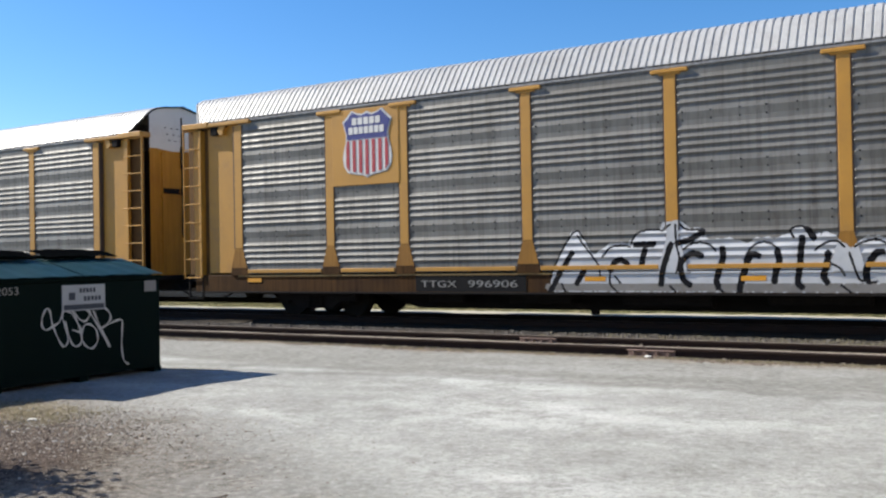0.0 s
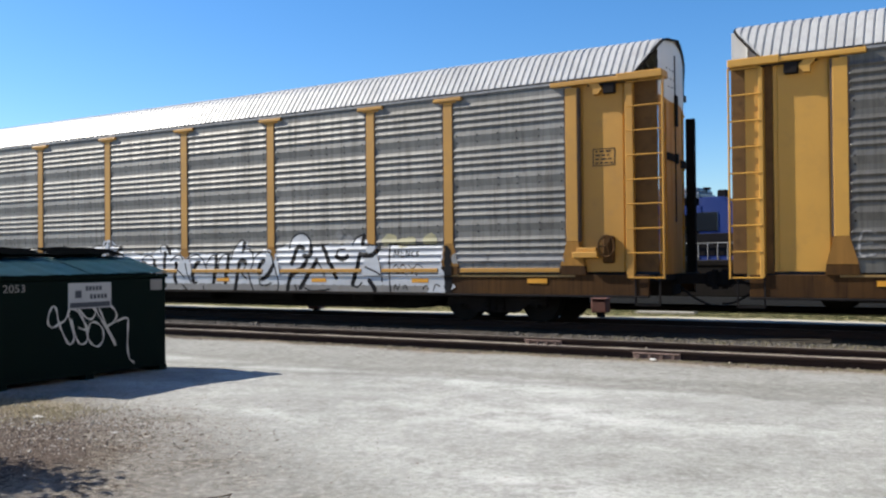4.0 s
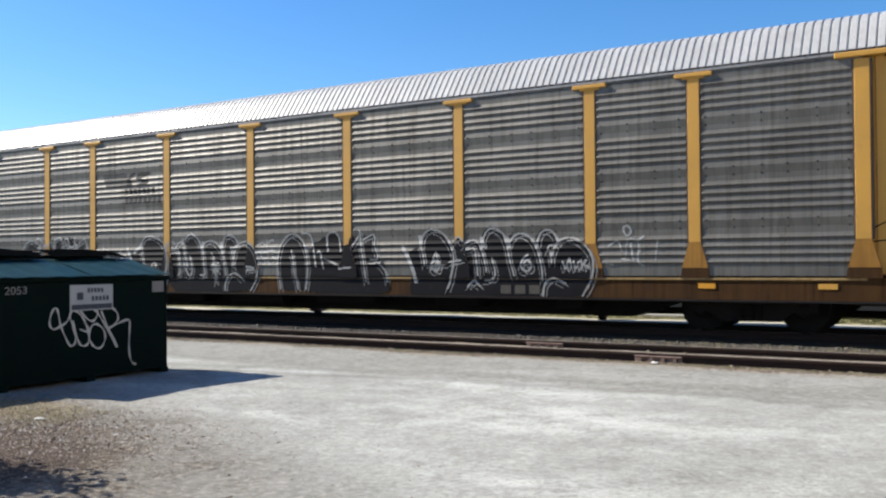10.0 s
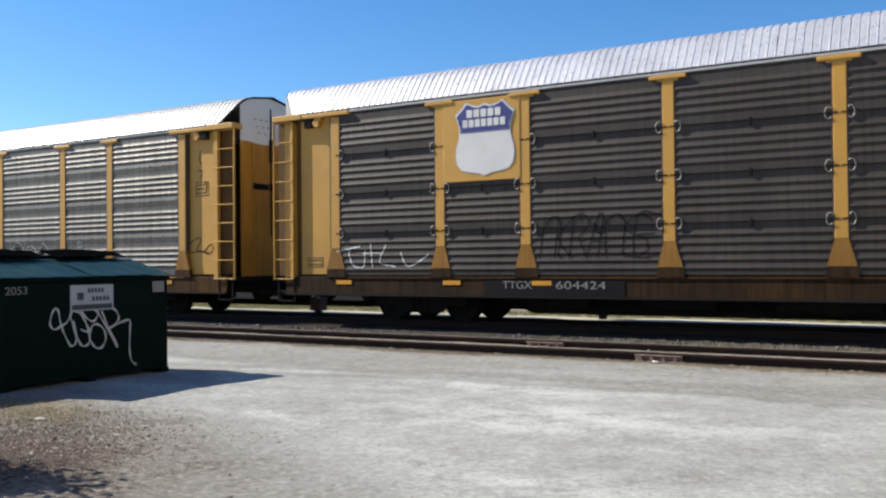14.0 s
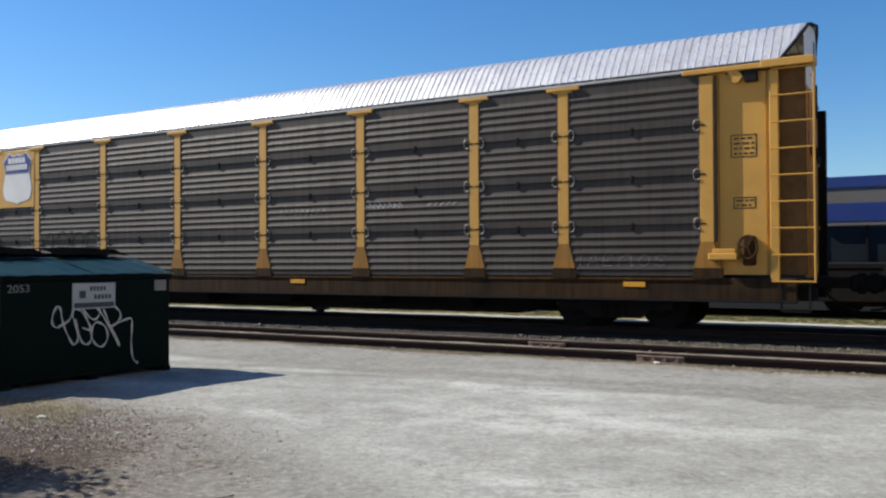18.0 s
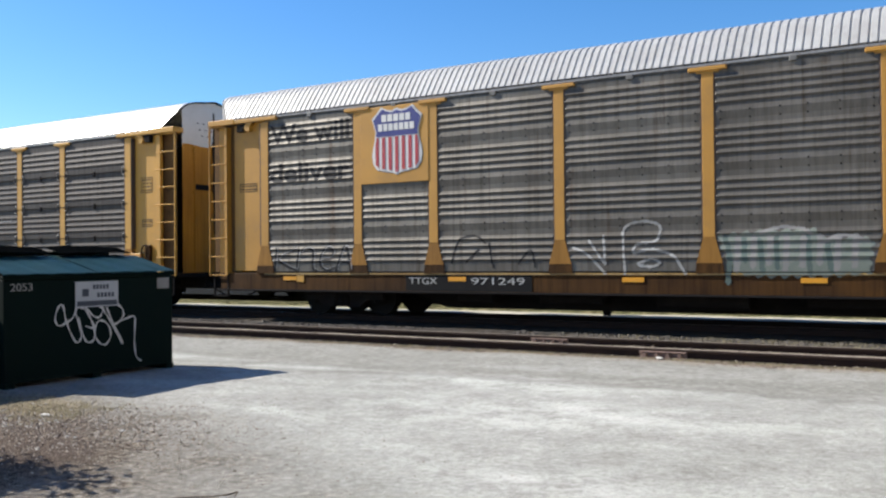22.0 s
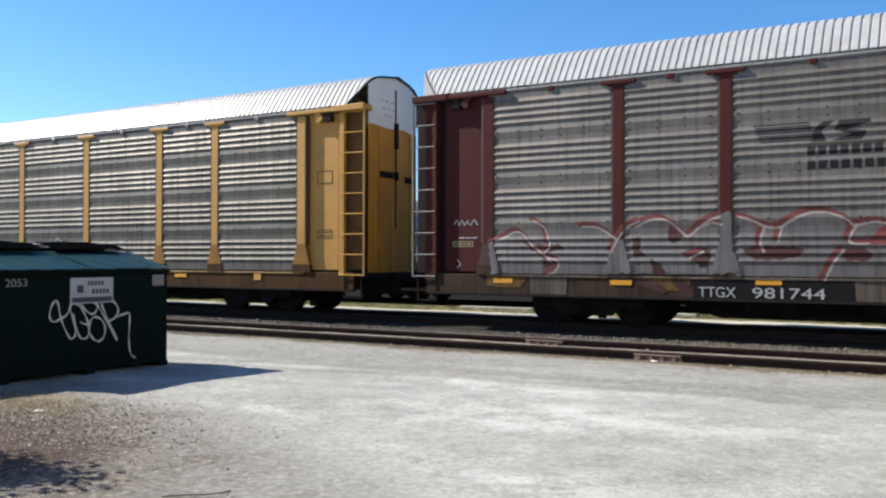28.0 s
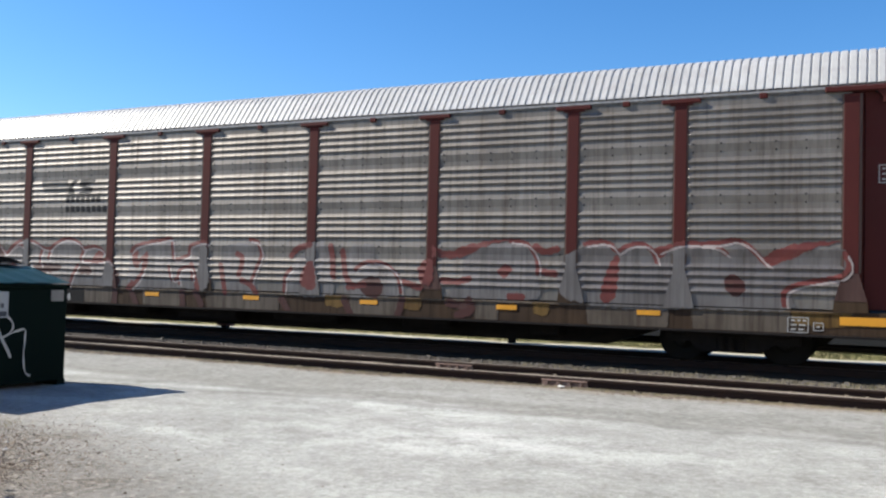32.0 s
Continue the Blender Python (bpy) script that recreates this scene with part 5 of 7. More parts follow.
silver_thin += [
    [[(-3.87, 0.9), (-3.72, 1.2), (-3.54, 1.51), (-3.39, 1.72), (-3.27, 1.77), (-3.16, 1.62)], [(-3.28, 1.68), (-3.11, 1.44), (-2.97, 1.26), (-2.86, 1.08), (-2.84, 0.84)], [(-3.64, 0.78), (-3.55, 0.6), (-3.44, 0.54)], [(-2.63, 1.02), (-2.66, 0.78), (-2.52, 0.61)]],
    [[(-2.79, 1.26), (-2.65, 1.43), (-2.44, 1.48), (-2.24, 1.45)], [(-2.55, 0.9), (-2.45, 0.78)], [(-2.22, 1.51), (-2.14, 1.66), (-1.97, 1.74), (-1.66, 1.74)], [(-1.64, 1.73), (-1.48, 1.84)]],
]
silver_thin += [
    [[(-1.39, 1.84), (-1.38, 1.47), (-1.33, 1.24), (-1.39, 0.96)], [(-1.31, 1.83), (-1.19, 1.74), (-0.9, 1.73), (-0.9, 1.6)], [(-1.25, 1.38), (-1.13, 1.47), (-0.94, 1.5), (-0.77, 1.44), (-0.69, 1.35)], [(-0.2, 1.18), (-0.08, 1.39), (0.1, 1.48), (0.27, 1.44), (0.39, 1.33)]],
    [[(0.62, 1.55), (0.57, 1.68), (0.71, 1.73), (0.85, 1.69), (0.93, 1.59), (0.93, 1.49)], [(0.96, 1.33), (1.13, 1.45), (1.3, 1.47), (1.4, 1.37)], [(1.18, 1.11), (1.34, 1.01), (1.4, 0.9)], [(1.48, 1.27), (1.56, 1), (1.61, 0.85), (1.67, 0.8)]],
]
silver_thin += [
    [[(1.57, 1.37), (1.68, 1.44), (1.89, 1.48), (2.05, 1.39), (2.18, 1.21), (2.2, 1)], [(1.88, 0.8), (1.77, 0.77)], [(2.2, 1.21), (2.31, 1.36), (2.46, 1.46), (2.62, 1.49)], [(2.61, 1.1), (2.66, 1.35), (2.82, 1.46), (3.02, 1.47)]],
    [[(2.09, 0.69), (2.11, 0.59)], [(3.06, 1.35), (3.12, 1.55), (3.27, 1.71), (3.41, 1.81), (3.55, 1.73)], [(3.41, 1.51), (3.5, 1.59), (3.65, 1.58), (3.74, 1.49), (3.77, 1.29), (3.69, 1.14), (3.61, 1.02), (3.64, 0.88)], [(3.61, 0.9), (3.68, 0.75), (3.75, 0.59)]],
]
silver_thin += [
    [[(3.52, 1.24), (3.45, 1.1), (3.4, 1), (3.54, 0.88)], [(3.83, 1.39), (3.97, 1.5), (4.16, 1.53), (4.3, 1.49), (4.38, 1.33), (4.4, 1.14)], [(3.92, 0.9), (3.98, 0.75), (4.15, 0.73), (4.31, 0.8)], [(4.41, 1.28), (4.47, 1.09), (4.51, 0.9), (4.53, 0.71), (4.46, 0.57)]],
    [[(-1.52, 0.73), (-1.37, 0.58), (-1.14, 0.54)], [(-0.64, 0.68), (-0.52, 0.57)], [(1.34, 0.74), (1.5, 0.61)]],
    [[(4.89, 1.58), (4.96, 1.79), (5.12, 1.91), (5.32, 1.92), (5.48, 1.8), (5.55, 1.62)], [(5.28, 0.71), (5.46, 0.62), (5.73, 0.62), (6.05, 0.65)], [(5.71, 1.31), (5.84, 1.1), (5.92, 0.94)], [(5.03, 0.73), (5.14, 0.57), (5.41, 0.55)]],
]
silver_thin += [
    [[(6.72, 1.65), (6.82, 1.8), (7.02, 1.86)], [(6.97, 1.63), (7.26, 1.64), (7.43, 1.61)], [(6.69, 0.77), (6.81, 0.7), (6.94, 0.8)], [(7.06, 1.15), (7.43, 1), (7.49, 0.85)]],
    [[(7.72, 1.61), (7.7, 1.24), (7.69, 0.85), (7.72, 0.56)], [(7.72, 1.63), (8.38, 1.61), (8.99, 1.6)], [(6.26, 1.39), (6.32, 1.54), (6.52, 1.55)]],
]
silver_note = []
silver_note += [
    [[(7.83, 1.37), (7.84, 1.51), (7.89, 1.41), (7.94, 1.51), (7.95, 1.37)], [(8.01, 1.5), (8.01, 1.37), (8.08, 1.37)], [(8.01, 1.44), (8.07, 1.44)], [(8.14, 1.37), (8.15, 1.49), (8.21, 1.37), (8.22, 1.49)], [(8.33, 1.48), (8.27, 1.43), (8.33, 1.37)], [(8.46, 1.48), (8.39, 1.45), (8.46, 1.4), (8.39, 1.37)]],
    [[(7.8, 1.14), (7.88, 1.2), (7.95, 1.12), (8.04, 1.2), (8.12, 1.12)], [(8.19, 1.19), (8.3, 1.12), (8.41, 1.2), (8.55, 1.14)], [(7.82, 0.99), (7.99, 1.04), (8.15, 0.97)], [(8.26, 1.01), (8.35, 1.06), (8.4, 0.97)], [(7.8, 0.66), (7.84, 0.77), (7.89, 0.66), (7.95, 0.77)], [(8.04, 0.68), (8.09, 0.76), (8.15, 0.66)]],
]
silver_note += [
    [[(8.54, 0.68), (8.61, 0.76), (8.68, 0.69)], [(8.8, 0.65), (8.86, 0.78), (8.96, 0.74)]],
]
silver_post = []
silver_post += [
    [[(9.11, 1.58), (9.24, 1.5), (9.25, 0.64), (9.07, 0.63)]],
]
silver_dab = []
silver_dab += [
    [[(7.6, 1.71), (7.69, 1.77), (7.81, 1.74)]],
    [[(8.66, 1.7), (8.75, 1.76), (8.82, 1.7)]],
    [[(8.01, 1.66), (8.29, 1.69)]],
]
silver_spot = []
silver_spot += [
    [[(6.33, 1.88), (6.35, 1.87)]],
    [[(6.61, 1.77), (6.63, 1.77)]],
]
dark_field = []
dark_field += [
    [[(-10.33, 0.86), (-10.42, 1.23), (-10.39, 1.61), (-10.26, 1.86), (-9.98, 1.97), (-9.75, 1.95), (-9.55, 1.78), (-9.45, 1.6), (-9.38, 1.47), (-9.34, 0.61), (-10.15, 0.58)]],
    [[(-9.49, 1.78), (-9.33, 1.6), (-9.08, 1.23), (-8.9, 1.59), (-8.86, 1.89), (-8.71, 2.01), (-8.42, 2.04), (-8.21, 2.05), (-8, 2.02), (-7.8, 1.92), (-7.55, 2.01), (-7.46, 1.74), (-7.33, 1.5), (-7.2, 1.33), (-7.07, 0.98), (-7.01, 0.61), (-9.39, 0.59)]],
    [[(-5.73, 1.54), (-5.31, 1.69), (-5.24, 1.91), (-5.12, 2), (-4.89, 2.04), (-4.66, 1.99), (-4.46, 1.84), (-4.35, 1.62), (-4.31, 1.3), (-4.33, 0.98), (-4.45, 0.64), (-5.56, 0.63), (-5.59, 1.2)]],
]
dark_field += [
    [[(-4.16, 1.62), (-4.01, 1.77), (-3.82, 1.84), (-3.68, 1.9), (-3.6, 2), (-3.44, 2.04), (-3.29, 1.99), (-3.15, 1.82), (-3.08, 1.75), (-2.97, 1.85), (-2.77, 1.87), (-2.57, 1.81), (-2.42, 1.73), (-2.37, 1.88), (-2.27, 1.98), (-2.12, 2), (-1.97, 1.92), (-1.88, 1.77), (-1.64, 1.81), (-1.45, 1.78), (-1.29, 1.56), (-1.23, 1.32), (-1.26, 1.08), (-1.37, 0.84), (-1.51, 0.67), (-4.11, 0.64)]],
    [[(-0.57, 0.89), (-0.61, 1.17), (-0.58, 1.45), (-0.5, 1.72), (-0.37, 1.87), (-0.19, 1.96), (-0.02, 1.95), (0.14, 1.83), (0.24, 1.62), (0.3, 1.35), (0.28, 1.07), (0.26, 0.84), (0.21, 0.69), (-0.47, 0.68)]],
]
dark_field += [
    [[(1.25, 1.57), (1.57, 1.79), (2.13, 1.91), (2.25, 1.55), (2.43, 1.28), (2.51, 1), (2.49, 0.65), (1.25, 0.63)]],
    [[(3.08, 1.54), (3.37, 1.65), (3.43, 1.86), (3.56, 1.96), (3.71, 1.98), (3.87, 1.93), (4.04, 1.79), (4.15, 1.63), (4.31, 1.82), (4.47, 1.68), (4.63, 1.75), (4.83, 1.67), (4.89, 1.88), (5.04, 1.98), (5.2, 1.97), (5.35, 1.84), (5.44, 1.66), (5.43, 0.59), (3.25, 0.55), (3.19, 1.11)]],
]
dark_field += [
    [[(5.38, 0.59), (5.4, 1.66), (5.57, 1.83), (5.74, 1.87), (5.89, 1.82), (6.01, 1.65), (6.08, 1.8), (6.18, 1.9), (6.32, 1.92), (6.46, 1.84), (6.53, 1.69), (6.74, 1.76), (6.87, 1.76), (7.1, 1.63), (7.23, 1.44), (7.27, 1.25), (7.22, 1.02), (7.09, 0.78), (7, 0.62)]],
]
dark_line = []
dark_line += [
    [[(-10.12, 0.67), (-10.3, 0.92), (-10.41, 1.3), (-10.37, 1.61), (-10.21, 1.89), (-9.98, 1.98), (-9.75, 1.97), (-9.55, 1.82), (-9.43, 1.6), (-9.35, 1.47)], [(-10.01, 1.67), (-9.91, 1.36), (-9.8, 1.01)], [(-9.67, 1.95), (-9.7, 2.04), (-9.52, 2.05), (-9.49, 1.91), (-9.6, 1.79)], [(-9.4, 1.99), (-9.34, 1.72), (-9.33, 1.47)], [(-9.31, 1.84), (-8.99, 1.94)]],
    [[(-9.26, 1.17), (-9.27, 1.47), (-9.2, 1.53), (-9.11, 1.47), (-9.08, 1.17)], [(-9.01, 1.16), (-9.04, 1.41), (-9.12, 1.53)], [(-9.68, 1.21), (-9.5, 1.33), (-9.38, 1.41)], [(-9.68, 1.21), (-9.38, 1.23)]],
]
dark_line += [
    [[(-9.38, 0.86), (-9.42, 0.65)], [(-9.01, 0.96), (-9.04, 0.65)], [(-8.54, 0.89), (-8.58, 0.62)], [(-7.81, 0.86), (-7.84, 0.63)], [(-8.79, 1.41), (-8.89, 1.71), (-8.9, 1.93), (-8.75, 2.05), (-8.57, 2.03), (-8.5, 1.76)], [(-8.24, 1.72), (-8.27, 2), (-8.38, 2.03), (-8.42, 1.92), (-8.35, 1.82)]],
    [[(-8.71, 1.67), (-8.28, 1.76)], [(-8.82, 1.41), (-8.58, 1.16)], [(-8.72, 1.22), (-8.15, 1.28)], [(-8.72, 1.22), (-8.36, 1.1), (-8.25, 0.92)], [(-8.26, 1.72), (-8.22, 1.34)]],
]
dark_line += [
    [[(-8, 2.07), (-8, 1.87), (-8.1, 1.79), (-8.24, 1.82)], [(-8, 1.99), (-7.91, 1.69), (-7.84, 1.39), (-7.81, 1.1), (-7.78, 0.92)], [(-7.93, 1.83), (-7.59, 2), (-7.55, 2), (-7.46, 1.74), (-7.35, 1.51)], [(-7.84, 1.51), (-7.73, 1.39), (-7.8, 1.22), (-7.7, 1.1)]],
    [[(-5.31, 1.75), (-5.24, 1.91), (-5.07, 2.02), (-4.89, 2.03), (-4.68, 1.98), (-4.49, 1.86), (-4.38, 1.68), (-4.33, 1.41), (-4.35, 1.14), (-4.43, 0.82), (-4.51, 0.66)], [(-5.32, 1.84), (-5.25, 1.53), (-5.19, 1.2), (-5.2, 1.09)], [(-5.38, 0.98), (-5.14, 1), (-4.96, 0.93)], [(-4.9, 1.25), (-4.81, 1.36), (-4.72, 1.27), (-4.79, 1.17), (-4.9, 1.23)]],
    [[(-4.36, 1.73), (-4.3, 1.83), (-4.15, 1.87), (-4.04, 1.81)]],
]
dark_line += [
    [[(-4.05, 1.62), (-3.93, 1.82), (-3.86, 1.85), (-3.75, 1.82)], [(-4.18, 1.64), (-3.94, 1.67), (-3.88, 1.4), (-3.86, 1.09), (-3.94, 1.01)], [(-3.72, 1.84), (-3.67, 1.5), (-3.58, 1.21)], [(-3.66, 1.92), (-3.55, 2.02), (-3.39, 2.04), (-3.23, 1.93), (-3.13, 1.75), (-3.08, 1.7)]],
    [[(-3.5, 1.5), (-3.43, 1.24), (-3.46, 1.03), (-3.56, 1.03), (-3.67, 1.19), (-3.72, 1.35)], [(-3.05, 1.72), (-3.03, 1.49), (-3, 1.24), (-2.99, 1.03), (-3.14, 1.03)], [(-3.03, 1.78), (-2.92, 1.85), (-2.74, 1.87), (-2.57, 1.81), (-2.44, 1.68), (-2.37, 1.53), (-2.31, 1.28), (-2.28, 1.03)]],
]
dark_line += [
    [[(-2.74, 1.57), (-2.67, 1.39), (-2.63, 1.13), (-2.61, 0.83)], [(-2.78, 1.26), (-2.48, 1.23)], [(-2.71, 1.1), (-2.52, 1.33)], [(-2.73, 1.34), (-2.53, 1.1)]],
    [[(-2.37, 1.63), (-2.34, 1.88), (-2.22, 1.98), (-2.07, 1.99), (-1.94, 1.9), (-1.88, 1.75), (-1.93, 1.7), (-2.1, 1.7)], [(-2.09, 1.68), (-2.03, 1.43), (-2.01, 1.2)], [(-1.95, 1.62), (-2, 1.43)], [(-1.88, 1.75), (-1.73, 1.82), (-1.54, 1.81), (-1.36, 1.68), (-1.25, 1.46), (-1.2, 1.22), (-1.26, 0.98), (-1.39, 0.77), (-1.47, 0.67)]],
]
dark_line += [
    [[(-2.31, 0.66), (-2.28, 0.88), (-2.13, 1.03), (-1.94, 1.06), (-1.73, 0.93)], [(-1.57, 1.23), (-1.51, 1.22), (-1.55, 1.13)], [(-1.48, 1.22), (-1.43, 1.22), (-1.46, 1.13)], [(-1.39, 1.2), (-1.35, 1.18), (-1.39, 1.14)]],
    [[(-0.52, 0.7), (-0.58, 0.98), (-0.6, 1.26), (-0.56, 1.55), (-0.47, 1.78), (-0.32, 1.92), (-0.15, 1.98), (0.02, 1.93), (0.16, 1.79), (0.25, 1.58), (0.3, 1.3), (0.28, 0.98), (0.23, 0.71)], [(-0.18, 1.59), (-0.13, 1.35), (-0.12, 1.12), (-0.04, 0.89), (0, 0.7)]],
]
dark_line += [
    [[(1.79, 2.01), (1.82, 1.67), (1.88, 1.33), (1.94, 0.89)], [(1.57, 1.67), (1.76, 1.9)], [(1.86, 1.8), (2.16, 1.91), (2.19, 1.67), (2.28, 1.39), (2.07, 1.37)], [(2.31, 1.28), (2.47, 1.11), (2.51, 0.89)], [(3.4, 1.65), (3.43, 1.84), (3.56, 1.96), (3.71, 1.98), (3.9, 1.92), (4.07, 1.74), (4.17, 1.53), (4.2, 1.27), (4.14, 1.01), (4.03, 0.74)]],
    [[(3.39, 1.65), (3.45, 1.43), (3.48, 1.22)], [(3.65, 1.16), (3.76, 1.51), (3.83, 1.16)], [(3.59, 1.22), (3.98, 1.24)], [(3.68, 1.16), (3.65, 1.27), (3.78, 1.34), (3.85, 1.24), (3.78, 1.11), (3.68, 1.16)], [(4.17, 1.74), (4.31, 1.82), (4.41, 1.73)]],
    [[(4.09, 1.3), (4.39, 1.34)]],
]
dark_line += [
    [[(4.43, 1.63), (4.57, 1.73), (4.73, 1.73), (4.83, 1.6), (4.91, 1.37), (4.96, 1.11)], [(4.5, 1.55), (4.68, 1.57), (4.73, 1.32), (4.76, 1.01)], [(4.51, 0.8), (4.67, 0.91), (4.81, 0.8)], [(4.89, 1.62), (4.91, 1.83), (5.04, 1.96), (5.2, 1.96), (5.35, 1.84), (5.44, 1.61), (5.49, 1.36), (5.59, 1.01)]],
    [[(5.09, 1.37), (5.16, 1.11), (5.12, 0.96), (4.93, 0.93)], [(5.46, 1.61), (5.57, 1.79), (5.74, 1.86), (5.92, 1.8), (6.05, 1.65), (6.14, 1.41), (6.2, 1.11), (6.2, 0.92)], [(5.85, 1.23), (5.81, 1.26), (5.86, 1.33), (5.95, 1.28), (5.95, 1.16), (5.83, 1.11), (5.74, 1.21), (5.79, 1.36), (5.9, 1.43)]],
]
dark_line += [
    [[(6.11, 1.65), (6.15, 1.82), (6.27, 1.91), (6.41, 1.89), (6.52, 1.74), (6.53, 1.64), (6.36, 1.6), (6.33, 1.5)], [(6.38, 1.5), (6.41, 1.26)], [(6.41, 1.4), (6.49, 1.6), (6.6, 1.71), (6.78, 1.76), (6.98, 1.7), (7.16, 1.54), (7.27, 1.3), (7.25, 1.02), (7.13, 0.78), (7.04, 0.64)], [(6.64, 1.3), (6.7, 1.16), (6.78, 1.35), (6.82, 1.16)]],
    [[(6.87, 1.3), (6.91, 1.16), (6.98, 1.3)], [(7.03, 1.32), (7.05, 1.16)], [(7.14, 1.32), (7.07, 1.24), (7.2, 1.18)], [(6.21, 0.62), (6.26, 0.87), (6.45, 0.97), (6.68, 0.87)]],
]
dark_flash = []
dark_flash += [
    [[(-5.81, 1.71), (-5.73, 1.54), (-5.61, 1.26), (-5.55, 1)], [(-5.55, 1.62), (-5.43, 1.7), (-5.31, 1.77)], [(-7.6, 1.42), (-7.4, 1.42), (-7.24, 1.29), (-7.11, 1.1)]],
    [[(-3.75, 1.92), (-3.79, 1.8)], [(-3.05, 1.82), (-3.07, 1.65)], [(-2.42, 1.8), (-2.38, 1.6)]],
    [[(-10.18, 0.86), (-10.08, 0.66)]],
    [[(2.93, 1.63), (3.08, 1.38), (3.19, 1.11), (3.25, 0.9)], [(4.86, 1.78), (4.9, 1.62)], [(5.45, 1.76), (5.48, 1.61)]],
    [[(3.37, 1.84), (3.4, 1.67)]],
]
dark_faint = []
dark_faint += [
    [[(-6.89, 1.56), (-6.61, 1.59), (-6.35, 1.55), (-6.16, 1.59)], [(-6.87, 1.38), (-6.42, 1.43), (-6.2, 1.38)], [(-6.8, 1.23), (-6.48, 1.27), (-6.23, 1.21)], [(-6.84, 1.65), (-6.79, 1.49), (-6.71, 1.62), (-6.63, 1.46)], [(-6.55, 1.64), (-6.56, 1.46), (-6.45, 1.62), (-6.35, 1.43)]],
    [[(-6.76, 1.37), (-6.66, 1.21), (-6.56, 1.35), (-6.46, 1.19)], [(-6.1, 1.68), (-6.04, 1.43), (-6.13, 1.21), (-6.04, 1.04), (-6.23, 1.04)], [(-6.29, 1.37), (-6.18, 1.21), (-6.26, 1.05)], [(-6.8, 1.78), (-6.71, 1.67)]],
    [[(-1.22, 1.73), (-1.08, 1.8), (-0.99, 1.73)], [(-1.25, 1.56), (-0.63, 1.6)], [(-1.22, 1.66), (-0.55, 1.66)], [(-0.9, 1.79), (-0.76, 1.86), (-0.74, 1.82)], [(-0.94, 1.84), (-0.92, 1.55)]],
]
dark_faint += [
    [[(-1.09, 1.41), (-0.95, 1.41)], [(-0.77, 1.46), (-0.64, 1.41)], [(-0.86, 1.69), (-0.77, 1.61), (-0.68, 1.7)]],
    [[(7.88, 1.93), (7.97, 1.94), (8.01, 1.83), (7.92, 1.76), (7.86, 1.9)], [(7.58, 1.58), (7.75, 1.67), (7.84, 1.48)], [(8.01, 1.62), (8.05, 1.34)], [(8.13, 1.66), (8.26, 1.75)]],
    [[(7.53, 1.25), (7.66, 1.22)], [(7.84, 1.34), (8, 1.3)], [(8.17, 1.57), (8.15, 1.3), (8.25, 1.2)]],
]
red_field = []
red_field += [
    [[(-11.87, 0.99), (-11.93, 1.6), (-11.77, 1.73), (-11.46, 1.83), (-11.3, 1.83), (-11.15, 1.73), (-10.89, 1.54), (-10.95, 1.97), (-11, 2.07), (-10.77, 1.97), (-10.62, 1.97), (-9.97, 1.94), (-9.75, 1.98), (-9.47, 1.9), (-9.4, 1.72), (-9.26, 1.66), (-9.05, 1.66), (-9.02, 1.43), (-8.94, 1.04)]],
    [[(-8.94, 1.04), (-8.89, 1.6), (-8.99, 1.89), (-8.85, 2.05), (-8.58, 2.07), (-8.45, 2.09), (-8.12, 1.95), (-7.99, 1.81), (-7.74, 1.94), (-7.3, 2.11), (-7.12, 2.1), (-7.09, 1.44), (-7.01, 1.07), (-8.37, 1.05)]],
]
red_field += [
    [[(-6.98, 1.05), (-7.01, 1.6), (-6.93, 1.99), (-6.99, 2.07), (-6.81, 2.04), (-6.63, 1.93), (-6.34, 1.91), (-6.16, 2.03), (-5.88, 2.12), (-5.6, 2.13), (-5.37, 2.05), (-5.24, 1.92), (-4.72, 1.93), (-4.51, 1.76), (-4.43, 1.6), (-4.22, 1.5), (-4.18, 1.07), (-4.61, 1), (-6.86, 0.99)]],
    [[(-3.74, 0.95), (-3.68, 1.6), (-3.6, 1.9), (-3.4, 2), (-3.02, 2.09), (-2.46, 2.16), (-2.37, 1.7), (-1.88, 1.79), (-1.7, 2.01), (-1.36, 1.97), (-1.31, 1.05), (-2, 1.02)]],
    [[(1.08, 1.69), (1.25, 1.85), (1.48, 2.07), (1.83, 2.07), (1.95, 1.58), (2.02, 0.99), (0.91, 0.97), (0.84, 1.35)]],
]
red_field += [
    [[(2.34, 1.96), (2.56, 2.01), (3.01, 2.06), (3.02, 1.69), (3.21, 1.69), (3.47, 1.59), (3.63, 1.34), (3.65, 1.03), (3.01, 0.97), (2.35, 1), (2.29, 1.58)]],
    [[(5, 1.7), (5.28, 1.94), (5.65, 2.06), (6.09, 2.08), (6.35, 2), (6.53, 1.79), (6.57, 1.42), (6.53, 1.03), (5.1, 1), (4.72, 1.06), (5.01, 1.4)]],
    [[(7.1, 1.89), (7.43, 2), (7.53, 2.1), (7.96, 2.1), (8.12, 1.9), (8.27, 2.05), (8.48, 2.09), (8.68, 1.91), (8.83, 1.86), (9.08, 2.01), (9.42, 2.06), (9.49, 0.98), (7.12, 1.05)]],
]
red_field += [
    [[(9.44, 0.97), (9.42, 2.06), (9.76, 2.06), (10, 1.92), (10.23, 2.07), (10.51, 1.97), (10.74, 1.73), (11.05, 1.88), (11.4, 1.98), (11.74, 2.03), (11.91, 1.94), (11.91, 1.57), (11.4, 1.46), (11.05, 1.31), (11.01, 0.98)]],
]
red_blot = []
